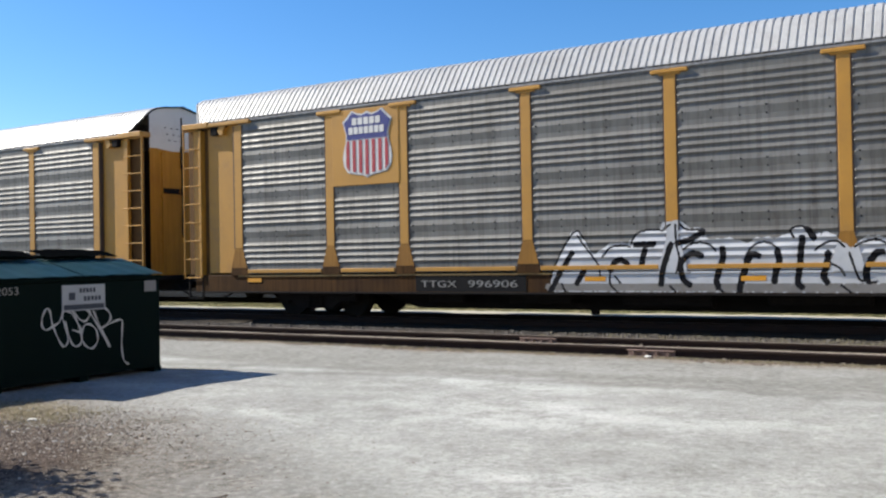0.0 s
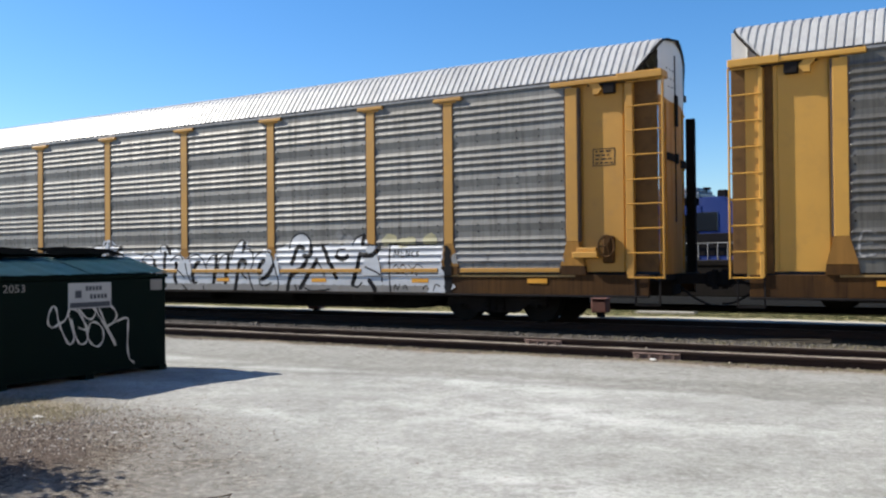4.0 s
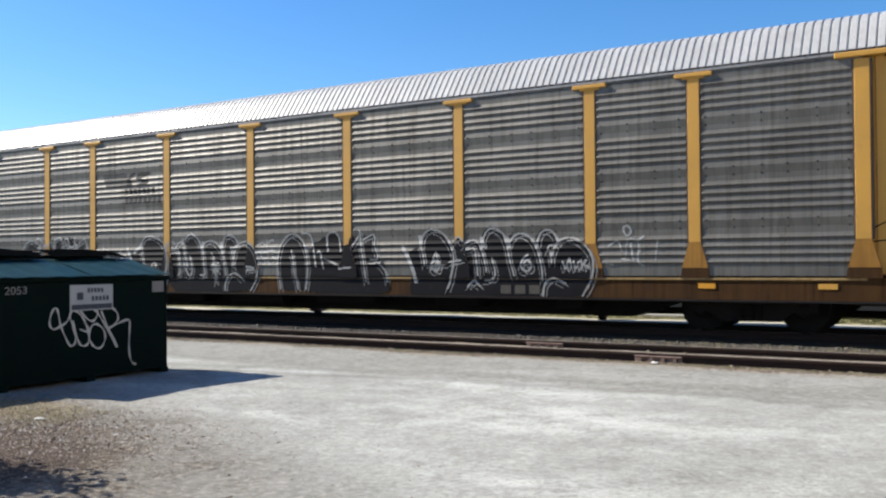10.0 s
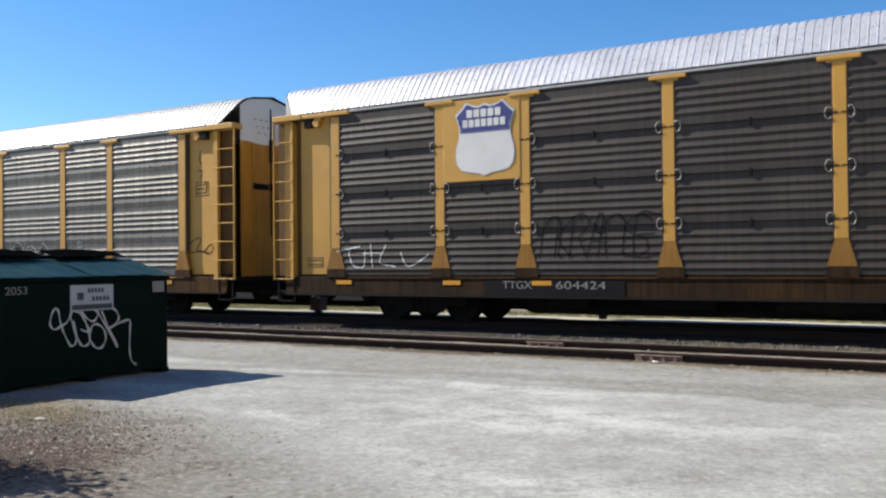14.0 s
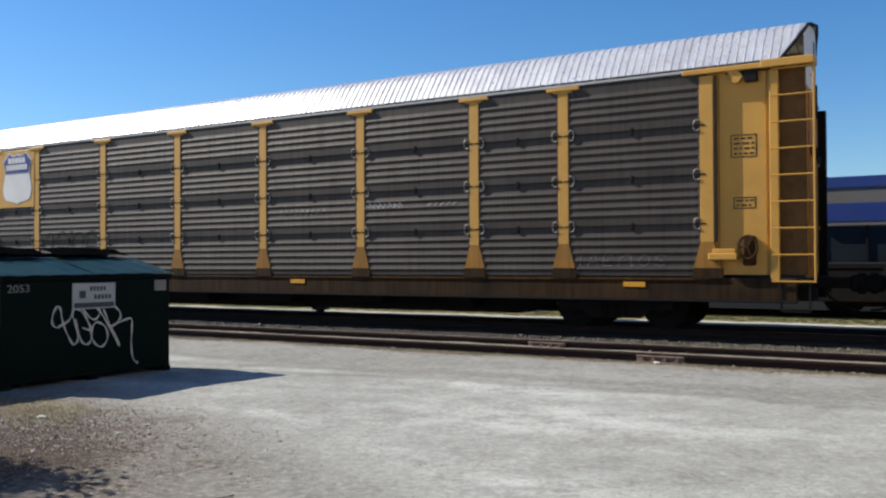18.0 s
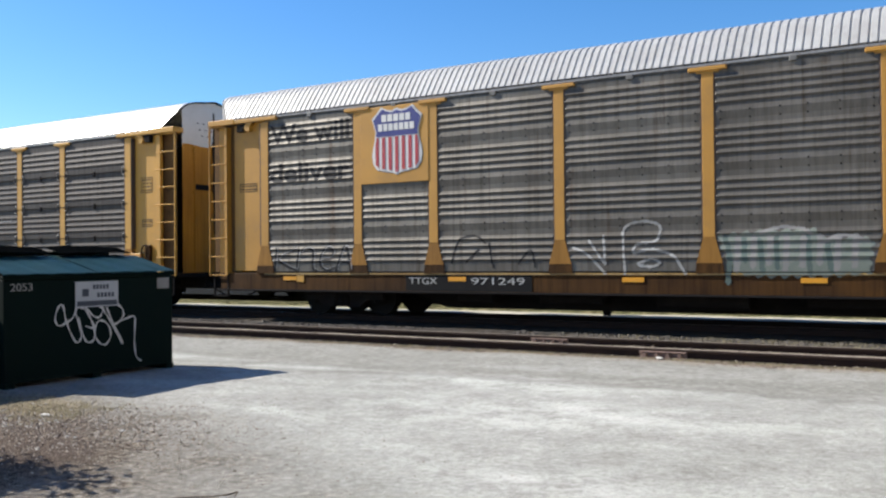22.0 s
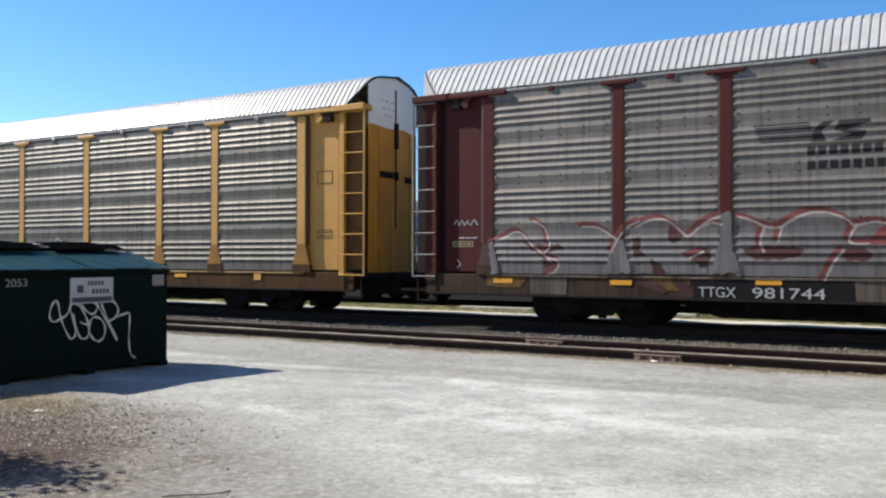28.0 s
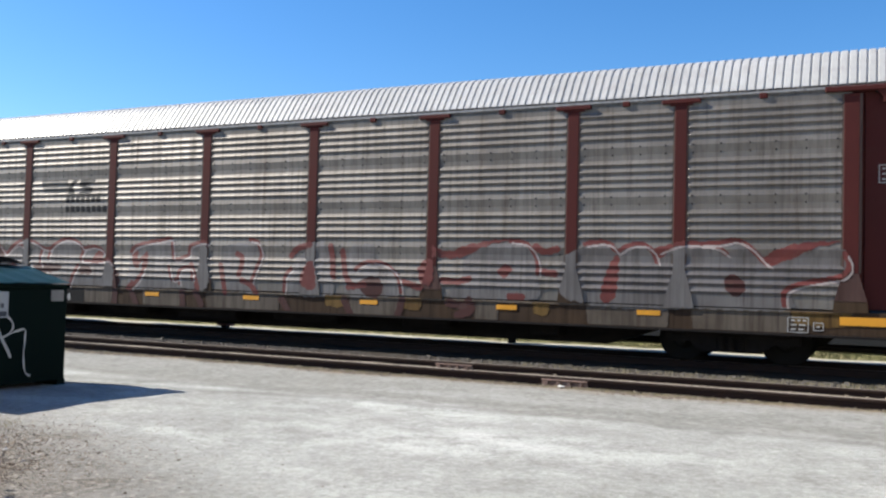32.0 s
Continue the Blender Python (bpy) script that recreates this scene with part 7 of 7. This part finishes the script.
# ---- the bins ----
def dumpster(label, at, width=2.40, depth=1.3, body="bin_green"):
    """A front-load bin: front faces +x, width along y."""
    d = thing("dumpster", label, "dumpster", at=at)
    h = width / 2
    bm = bmesh.new()
    prof = [(-depth, 0.06), (0.0, 0.06), (0.0, 1.22), (-depth, 1.48)]
    prism(bm, prof, -h, h)
    bmesh.ops.bevel(bm, geom=list(bm.edges), offset=0.012, segments=1, affect="EDGES")
    part("body", bm, body, d)
    for y in (-h - 0.01, h + 0.01):
        bm = bmesh.new()
        box(bm, -depth * 0.8, -0.2, y - 0.04, y + 0.04, 0.62, 0.78, 0.01)
        part("fork_pocket", bm, body, d)
    part("front_rim", boxed(-0.05, 0.03, -h - 0.02, h + 0.02, 1.225, 1.27, 0.012), body, d)
    part("base_rail", boxed(-depth, 0.01, -h, -h + 0.12, 0.0, 0.07), body, d)
    part("base_rail", boxed(-depth, 0.01, h - 0.12, h, 0.0, 0.07), body, d)
    part("base_rail", boxed(-depth, 0.012, -0.06, 0.06, 0.0, 0.07), body, d)
    def lid_piece(y0, y1, u0, u1, rise, bump):
        """A sheet of a lid from u0 to u1 of the depth, sagging and rumpled."""
        bm = bmesh.new()
        nx, ny = 6, 12
        top = []
        for i in range(nx + 1):
            u = u0 + (u1 - u0) * i / nx
            top.append([bm.verts.new((0.05 - (depth + 0.05) * u, y0 + (y1 - y0) * j / ny, 1.285 + 0.275 * min(1, u * 1.25) + rise + bump * math.sin(3.1 * j / ny) * (0.4 + u)
                                      + 0.005 * math.sin(5 * u + 1.9 * j))) for j in range(ny + 1)])
        for i in range(nx):
            for j in range(ny):
                bm.faces.new((top[i][j], top[i][j + 1], top[i + 1][j + 1], top[i + 1][j]))
        bmesh.ops.solidify(bm, geom=list(bm.faces), thickness=0.035)
        return bm
    for y0, y1, bump in ((-h - 0.03, -0.006, 0.0), (0.006, h + 0.03, 0.012)):
        part("lid", lid_piece(y0, y1, 0.0, 0.62, 0.0, bump), "lid_green", d, "scuffed teal green lid")
        part("lid_flap", lid_piece(y0, y1 - 0.12, 0.55, 1.0, 0.05, 0.018), "lid_black", d, "black rear flap of the lid")
    rear = bmesh.new()
    rod(rear, (-depth, -h, 1.53), (-depth, h, 1.53), 0.03, 8)
    part("hinge_bar", rear, body, d)
    return d


bin_a = dumpster("dark green steel dumpster with teal lids and sprayed scribble", pose(-9.36, 7.19, GROUND))
b = bin_a
part("sign", boxed(0.012, 0.022, -0.30, 0.31, 0.87, 1.18), "sign_white", b, "white company sign with a blue foot")
part("sign_band", boxed(0.0225, 0.025, -0.28, 0.29, 0.885, 0.945), "slate", b, "dark blue band")
for y0, y1, z0, z1 in ((-0.06, 0.18, 1.085, 1.14), (0.0, 0.26, 0.985, 1.04)):
    n = 5
    for k in range(n):
        part("lettering_bar", boxed(0.0225, 0.025, y0 + (y1 - y0) * k / n, y0 + (y1 - y0) * (k + 0.7) / n, z0, z1), "slate", b)
part("sign_mark", boxed(0.0225, 0.025, -0.21, -0.12, 1.0, 1.09, 0.001), "slate", b)
part("reflector", boxed(0.012, 0.02, 0.93, 1.12, 1.06, 1.20), "faded", b, "pale reflector patch")
letters("2053", 0.125, 0.27, "faded", b, pose(0.016, -1.13, 1.095, 0, 0, 90), "white stencilled digit")


def scribble(strokes, r, material, parent, label):
    bm = bmesh.new()
    for s in strokes:
        s = smooth_line(s, 6)
        pts = [Vector((0.017, y, z)) for y, z in s]
        left, right = [], []
        for i, p in enumerate(pts):
            d = (pts[min(i + 1, len(pts) - 1)] - pts[max(i - 1, 0)])
            n = Vector((0, -d.z, d.y)).normalized() * r * (0.85 + 0.3 * math.sin(i * 0.7))
            left.append(bm.verts.new(p + n)), right.append(bm.verts.new(p - n))
        for i in range(len(pts) - 1):
            bm.faces.new((left[i], left[i + 1], right[i + 1], right[i]))
        for v in left + right:
            v.co.x += random.uniform(0, 0.0015)
    part("graffiti", bm, material, parent, label)


strokes = [[(-0.422, 0.711), (-0.514, 0.67), (-0.572, 0.732), (-0.553, 0.847), (-0.501, 0.918), (-0.461, 0.877), (-0.435, 0.747), (-0.381, 0.603), (-0.3, 0.467), (-0.246, 0.474), (-0.224, 0.544), (-0.259, 0.689), (-0.3, 0.81), (-0.273, 0.868), (-0.204, 0.864), (-0.135, 0.801), (-0.079, 0.702), (-0.037, 0.566), (-0.051, 0.471), (-0.121, 0.445), (-0.177, 0.493), (-0.232, 0.64), (-0.259, 0.76)]]
strokes += [[(-0.435, 0.7), (-0.341, 0.753), (-0.287, 0.868)], [(-0.163, 0.874), (-0.051, 0.76), (0.035, 0.743), (0.092, 0.837), (0.035, 0.865)], [(-0.037, 0.578), (0.006, 0.684), (0.092, 0.691), (0.179, 0.612), (0.194, 0.488), (0.121, 0.401), (0.034, 0.428), (-0.023, 0.505), (-0.037, 0.578)]]
strokes += [[(0.136, 0.86), (0.209, 0.709), (0.298, 0.53), (0.373, 0.387), (0.328, 0.503), (0.238, 0.633)], [(0.063, 0.863), (0.121, 0.787), (0.209, 0.659), (0.358, 0.401)], [(-0.079, 0.702), (-0.037, 0.627), (-0.079, 0.617), (-0.163, 0.647)]]
strokes += [[(0.283, 0.902), (0.373, 0.823), (0.388, 0.735), (0.298, 0.654), (0.224, 0.629), (0.298, 0.654), (0.418, 0.696), (0.557, 0.718), (0.566, 0.586), (0.556, 0.385), (0.587, 0.205), (0.665, 0.147)]]
scribble(strokes, 0.0125, "pale", bin_a, "white sprayed scribble")
dumpster("dark green steel dumpster standing beside another", pose(-10.15, 4.68, GROUND), 2.3)


# ---- beyond the train ----
def shop():
    s = thing("store_building", "low shop with blue and tan bands over dark windows", "building", at=(0, 46, GROUND))
    part("wall", boxed(-7.1, 40, 0.35, 14, 0, 4.9), "concrete", s)
    for z0, z1, m, d in ((4.79, 5.31, "steel_blue", 0.0), (4.06, 4.79, "tan", 0.05), (3.2, 4.06, "steel_blue", 0.02), (3.0, 3.2, "tan", 0.04)):
        part("fascia_band", boxed(-7.2, 40.1, d, 0.5, z0, z1, 0.01), m, s)
    part("roof", boxed(-7.0, 40, 0.3, 14, 5.0, 5.15), "concrete", s)
    x = -7.0
    while x < 39:
        w = part("window", boxed(x + 0.06, x + 1.94, 0.28, 0.33, 0.5, 2.95), "dark_glass", s)
        part("frame", boxed(x - 0.06, x + 0.06, 0.2, 0.34, 0.4, 3.0), "iron", w)
        x += 2.0
    part("base", boxed(-7.0, 40, 0.22, 0.34, 0, 0.45), "dark_brick", s)


shop()


def sign_post():
    s = thing("street_sign", "blue box sign on a slim post before a shop", "sign", at=(-6.95, 44, GROUND))
    bm = bmesh.new()
    rod(bm, (0, 0, 0), (0, 0, 4.2), 0.06, 10)
    part("post", bm, "concrete", s)
    part("sign_box", boxed(-0.45, 0.1, -0.12, 0.12, 4.15, 4.8, 0.02), "steel_blue", s, "blue sign box")
    part("sign_mark", boxed(-0.3, -0.1, -0.14, -0.121, 4.35, 4.62, 0.002), "white", s)


sign_post()


def passenger_train():
    t = thing("passenger_coach", "parked silver and blue passenger coach", "rail coach", at=(-24, 44, 0))
    part("body", boxed(-12.5, 12.5, -1.5, 1.5, 0.9, 4.35, 0.06), "stainless", t)
    part("roof", boxed(-12.4, 12.4, -1.3, 1.3, 4.3, 4.6, 0.12), "stainless", t)
    part("band", boxed(-12.52, 12.52, -1.52, 1.52, 3.3, 3.72), "steel_blue", t, "royal blue band")
    part("skirt", boxed(-12.5, 12.5, -1.3, 1.3, 0.35, 0.92), "iron", t)
    for k in range(8):
        part("window", boxed(-11.2 + 2.9 * k, -9.3 + 2.9 * k, -1.53, -1.45, 2.1, 3.1, 0.02), "dark_glass" if k < 6 else "steel_blue", t)
    for x in (-9, 9):
        bm = bmesh.new()
        for dx in (-1.1, 1.1):
            rod(bm, (x + dx, -0.8, 0.42), (x + dx, 0.8, 0.42), 0.45, 18)
        box(bm, x - 1.6, x + 1.6, -1.1, 1.1, 0.35, 0.75, 0.03)
        part("truck", bm, "iron", t)
    lo = thing("locomotive", "parked blue diesel locomotive with grey cab", "locomotive", at=(-11.2, 44, 0))
    bm = bmesh.new()
    prism(bm, [(-1.4, 1.1), (1.55, 1.1), (1.55, 2.7), (1.25, 3.6), (0.8, 4.1), (-1.4, 4.15)], -1.5, 1.5)
    bmesh.ops.bevel(bm, geom=list(bm.edges), offset=0.05, segments=2, affect="EDGES")
    part("cab", bm, "steel_blue", lo)
    part("window", boxed(-0.9, 0.5, -1.53, -1.4, 2.5, 3.4, 0.03), "dark_glass", lo)
    part("side_panel", boxed(-1.2, 1.3, -1.52, -1.4, 1.35, 2.4, 0.02), "iron", lo)
    part("frame", boxed(-1.5, 1.7, -1.55, 1.55, 0.7, 1.12, 0.03), "iron", lo)
    bm = bmesh.new()
    for k in range(7):
        rod(bm, (-1.3 + 0.45 * k, -1.6, 1.1), (-1.3 + 0.45 * k, -1.6, 1.95), 0.02, 6)
    rod(bm, (-1.4, -1.6, 1.95), (1.6, -1.6, 1.95), 0.02, 6)
    part("handrail", bm, "concrete", lo)
    part("exhaust_box", boxed(0.2, 0.65, -0.4, 0.4, 4.1, 4.5, 0.05), "iron", lo)
    bm = bmesh.new()
    rod(bm, (-0.4, 0, 4.1), (-0.4, 0, 4.55), 0.04, 8)
    rod(bm, (-0.55, 0, 4.6), (-0.2, 0, 4.6), 0.09, 10, 0.05)
    part("horn", bm, "iron", lo)
    bm = bmesh.new()
    for dx in (-0.9, 0.9):
        rod(bm, (dx, -0.8, 0.45), (dx, 0.8, 0.45), 0.5, 18)
    box(bm, -1.5, 1.5, -1.15, 1.15, 0.35, 0.8, 0.03)
    part("truck", bm, "iron", lo)
    build_track("rusty railway track behind the train", [(43.0, -0.02), (44.5, -0.02)], -40, 30, [])
    h = thing("low_building", "low dark grey building with a pale downpipe", "building", at=(-9.0, 58, GROUND))
    part("wall", boxed(-14, 6, 0, 8, 0, 3.5), "dark_brick", h)
    part("roof", boxed(-14.1, 6.1, -0.15, 8.1, 3.5, 3.68), "dark_brick", h)
    part("downpipe", boxed(-1.1, -0.95, -0.1, 0.0, 2.2, 3.5), "white", h)
    for k in range(6):
        part("panel_joint", boxed(-13 + 3.1 * k, -12.9 + 3.1 * k, -0.04, 0.0, 0, 3.45), "concrete", h)


passenger_train()


def flat_wagon(x):
    """An empty black flat wagon with a deep side sill."""
    fl = thing("flat_wagon", "empty black flat wagon parked behind the moving train", "rail wagon", "parked flat wagons", (x, 24.6, 0))
    part("deck", boxed(-9.3, 9.3, -1.5, 1.5, 1.08, 1.22, 0.02), "iron", fl)
    part("side_sill", boxed(-9.2, 9.2, -1.48, -1.36, 0.30, 1.08, 0.02), "iron", fl)
    part("side_sill", boxed(-9.2, 9.2, 1.36, 1.48, 0.30, 1.08, 0.02), "iron", fl)
    part("centre_sill", boxed(-9.9, 9.9, -0.3, 0.3, 0.25, 0.9, 0.02), "iron", fl)
    for k in range(12):
        part("stake_pocket", boxed(-8.9 + 1.6 * k, -8.75 + 1.6 * k, -1.55, -1.48, 0.75, 1.1, 0.01), "iron", fl)
    for s in (-7, 7):
        for y in (0, 1):
            put("side_frame", cache["side_frame"], fl, at=Matrix.Translation((s, 0, -0.02)) @ pose(0, 0, 0, 0, 0, 180 * y))
        for dx in (-0.89, 0.89):
            put("wheelset", cache["wheelset"], fl, "pair of steel wheels on an axle", (s + dx, 0, 0.40))


for k in range(3):
    flat_wagon(-28.0 + 18.75 * k)
build_track("railway track with parked flat wagons", [(23.85, -0.02), (25.35, -0.02)], -45, 25, [])


def low_box(x, y):
    """A small steel box on a short leg beside the line."""
    t = thing("line_side_box", "small rusty red steel box beside the railway line", "equipment box", at=(x, y, GROUND))
    part("body", boxed(-0.19, 0.19, -0.15, 0.15, 0.1, 0.42, 0.02), "box_red", t)
    part("lid", boxed(-0.21, 0.21, -0.17, 0.17, 0.42, 0.45, 0.008), "box_red", t)
    part("foot", boxed(-0.08, 0.08, -0.08, 0.08, -0.02, 0.1), "iron", t)


low_box(-15.9, 19.6)
low_box(-8.07, 20.8)
for x, y, w in ((-6.95, 22.4, 1.5), (-11.9, 22.6, 2.3)):
    t = thing("concrete_slab", "pale concrete slab lying in short grass", "concrete slab", "slabs beyond the train", (x, y, GROUND))
    part("slab", boxed(-w / 2, w / 2, -0.15, 0.15, -0.02, 0.06, 0.012), "concrete", t)

# out-of-view wall added only to throw warm light back onto the lot
closing = part("wall_east", boxed(9.0, 9.4, -26, 10.5, GROUND - 0.1, 9.0), "stucco", None)
tagged(closing, "unseen tan stucco wall added to bounce warm light", "wall", kind="structure")


def bare_tree(label, at, height, seed, spread=0.35, fine=4):
    """A leafless tree: trunk, limbs and twigs."""
    rnd = random.Random(seed)
    t = thing("tree", label, "tree", at=at)
    limbs, twigs = bmesh.new(), bmesh.new()

    def grow(p, d, length, r, depth):
        n = 3
        for k in range(n):
            q = p + d * (length / n)
            d = (d + Vector((rnd.uniform(-1, 1), rnd.uniform(-1, 1), rnd.uniform(-0.2, 0.5))) * 0.13).normalized()
            rod(limbs if r > 0.012 else twigs, p, q, r, 5, r * 0.86)
            p, r = q, r * 0.86
        if depth:
            for _ in range(rnd.choice((2, 3))):
                nd = (d + Vector((rnd.uniform(-1, 1), rnd.uniform(-1, 1), rnd.uniform(-0.1, 0.7))) * (spread + 0.35)).normalized()
                grow(p, nd, length * rnd.uniform(0.6, 0.8), r * 0.7, depth - 1)
    grow(Vector((0, 0, -0.05)), Vector((0, 0, 1)), height * 0.34, height * 0.014, fine)
    part("branches", limbs, "bark", t)
    part("twigs", twigs, "bark", t)
    return t


bare_tree("slim leafless tree before a low building", (-9.2, 50, GROUND), 7.2, 4, 0.2)


def shrub(at):
    """The bush beside the bins whose shade falls on the gravel."""
    rnd = random.Random(8)
    t = thing("shrub", "leafy shrub at the edge of the gravel", "shrub", at=at)
    stems, leaves = bmesh.new(), bmesh.new()
    for k in range(18):
        a, r = rnd.uniform(0, 6.28), rnd.uniform(0.15, 0.70)
        tip = Vector((r * math.cos(a), r * math.sin(a), rnd.uniform(0.6, 1.5)))
        rod(stems, (0.15 * math.cos(a), 0.15 * math.sin(a), -0.03), tip, 0.02, 5, 0.006)
        for _ in range(440):
            c = tip * rnd.uniform(0.45, 1.05) + Vector((rnd.gauss(0, 0.16), rnd.gauss(0, 0.16), rnd.gauss(0, 0.16)))
            c.z = max(c.z, 0.1)
            u = Vector((rnd.uniform(-1, 1), rnd.uniform(-1, 1), rnd.uniform(-1, 1))).normalized() * 0.05
            w = u.orthogonal().normalized() * 0.024
            leaves.faces.new([leaves.verts.new(c + q) for q in (-u, w, u, -w)])
    part("stems", stems, "bark", t)
    part("leaves", leaves, "leaf", t)


shrub((-7.30, 2.85, GROUND))


# ---- loose stones, litter, weeds ----
def stones(name, label, material, n, place, size):
    rnd = random.Random(len(name) + n)
    verts, faces = [], []
    base = [(1, 0, -0.3), (0.3, 0.95, -0.3), (-0.8, 0.6, -0.3), (-0.8, -0.6, -0.3), (0.3, -0.95, -0.3), (0.45, 0.2, 0.6), (-0.35, 0.35, 0.7), (-0.1, -0.5, 0.55)]
    quads = [(0, 1, 5), (1, 2, 6, 5), (2, 3, 6), (3, 4, 7), (3, 7, 6), (4, 0, 5, 7), (5, 6, 7)]
    for _ in range(n):
        x, y, z = place(rnd)
        s = size * rnd.lognormvariate(0, 0.35)
        a, k = rnd.uniform(0, 6.28), len(verts)
        ca, sa = math.cos(a) * s, math.sin(a) * s
        fl = rnd.uniform(0.5, 1.0) * s
        verts += [(x + u * ca - v * sa + rnd.uniform(-0.2, 0.2) * s, y + u * sa + v * ca, z + w * fl) for u, v, w in base]
        faces += [tuple(k + i for i in q) for q in quads]
    me = bpy.data.meshes.new(name)
    me.from_pydata(verts, [], faces)
    me.materials.append(M[material])
    tagged(put(name, me, None), label, "gravel", kind="stuff")


def on_lot(x, dx, y, dy):
    def place(r):
        u, v = r.gauss(x, dx), r.gauss(y, dy)
        return u, v, lie(u, v)
    return place


def scattered(r):
    u, v = r.uniform(-10, 2), r.triangular(3.4, 11.5, 4.5)
    return u, v, lie(u, v)


def by_corner(rnd):
    while True:
        x, y = rnd.gauss(-7.1, 1.15), rnd.gauss(4.6, 0.75)
        if -9.3 < x < -2.5 and 1.5 < y < 8:
            return x, y, lie(x, y)


stones("gravel_stones", "loose brown gravel stones beside the dumpster", "rubble", 16000, by_corner, 0.0062)
stones("pale_chips", "pale stone chips scattered over dark bare earth", "lot_stone", 260, on_lot(-7.6, 0.6, 5.0, 0.28), 0.0115)
stones("litter_chips", "brown bark and leaf litter with stone chips", "rubble", 4500, on_lot(-7.4, 0.8, 4.70, 0.40), 0.0105)
stones("lot_stones", "scattered small stones on the pale lot", "lot_stone", 700, scattered, 0.0055)
stones("ballast_stones", "grey ballast stones between the rails", "stone", 9000, lambda r: (r.uniform(-30, 8), r.uniform(14.3, 16.3), GROUND - 0.065), 0.026)
stones("track_stones", "pale stones in the bed of the rusty track", "brown_stone", 3500, lambda r: (r.uniform(-30, 8), r.uniform(12.5, 13.85), GROUND - 0.015), 0.022)
stones("verge_stones", "brown stones along the edge of the track", "brown_stone", 5000, lambda r: (r.uniform(-28, 6), 12.1 + r.gauss(0, 0.14), GROUND), 0.014)


def tufts(name, label, material, n, place, height):
    rnd = random.Random(n)
    verts, faces = [], []
    for _ in range(n):
        x, y = place(rnd)
        for _ in range(5):
            a, l = rnd.uniform(0, 6.28), height * rnd.uniform(0.5, 1.2)
            bx, by = x + rnd.gauss(0, 0.04), y + rnd.gauss(0, 0.04)
            tx, ty = bx + 0.5 * l * math.cos(a), by + 0.5 * l * math.sin(a)
            k = len(verts)
            low = GROUND - bed(by)
            verts += [(bx - 0.006, by, low - 0.01), (bx + 0.006, by, low - 0.01), (tx, ty, low + l)]
            faces.append((k, k + 1, k + 2))
    me = bpy.data.meshes.new(name)
    me.from_pydata(verts, [], faces)
    me.materials.append(M[material])
    tagged(put(name, me, None), label, "grass", kind="stuff")


tufts("dry_grass", "dry straw-coloured grass between the tracks", "straw", 900, lambda r: (r.triangular(-8, 6, 2), r.uniform(14.2, 16.2)), 0.06)
tufts("grass_strip", "short green grass beyond the train", "grass", 5000, lambda r: (r.uniform(-35, 15), r.uniform(21.2, 23.0)), 0.07)
tufts("track_debris", "dry straw and debris along the rusty rail", "straw", 1400, lambda r: (r.uniform(-14, 5), r.gauss(12.2, 0.07)), 0.03)
tufts("verge_weeds", "dry weeds on the gravel by the dumpster", "straw", 500, lambda r: (r.uniform(-9.4, -7.2), r.gauss(5.45, 0.28)), 0.022)


def crumpled(name, label, at, size, seed):
    rnd = random.Random(seed)
    bm = bmesh.new()
    bmesh.ops.create_icosphere(bm, subdivisions=2, radius=1)
    for v in bm.verts:
        v.co = Vector((v.co.x * size[0], v.co.y * size[1], (v.co.z + 1) * size[2])) * rnd.uniform(0.75, 1.1)
    ob = part(name, bm, "litter", None, at=pose(*at, 0, 0, seed * 40))
    tagged(ob, label, "litter")


crumpled("paper_scrap", "crumpled white paper scrap on brown gravel", (-7.53, 5.22, lie(-7.53, 5.22)), (0.055, 0.035, 0.014), 1)
crumpled("paper_scrap", "crumpled white paper scrap on brown gravel", (-6.2, 5.01, lie(-6.2, 5.01)), (0.026, 0.018, 0.006), 2)
crumpled("paper_scrap", "white scrap beside the rusty rail", (-3.95, 12.12, GROUND), (0.07, 0.05, 0.02), 3)


def twig():
    """A bent dry stick lying on the lot."""
    bm = bmesh.new()
    tube(bm, [(-4.20, 3.73, GROUND + 0.008), (-4.11, 3.82, GROUND + 0.01), (-4.02, 3.89, GROUND + 0.008), (-3.95, 3.97, GROUND + 0.012), (-3.925, 4.015, GROUND + 0.02), (-3.89, 3.95, GROUND + 0.012)], 0.005)
    tagged(part("twig", bm, "bark", None), "thin dry stick lying on the pale lot", "stick")


twig()


# ---- what moves ----
def motions():
    for s in SPECS:
        walk(s["car"], [(t, pose(s["at"] - d, CAR_Y, 0)) for t, d in RUN])
        times = [0.15 * k for k in range(214)]
        gone = np.interp(times, [t for t, _ in RUN], [d for _, d in RUN])
        for w, x in s["wheels"]:
            walk(w, [(t, pose(x, 0, 0.419, 0, -math.degrees((g - gone[0]) / 0.419), 0)) for t, g in zip(times, gone)])


motions()
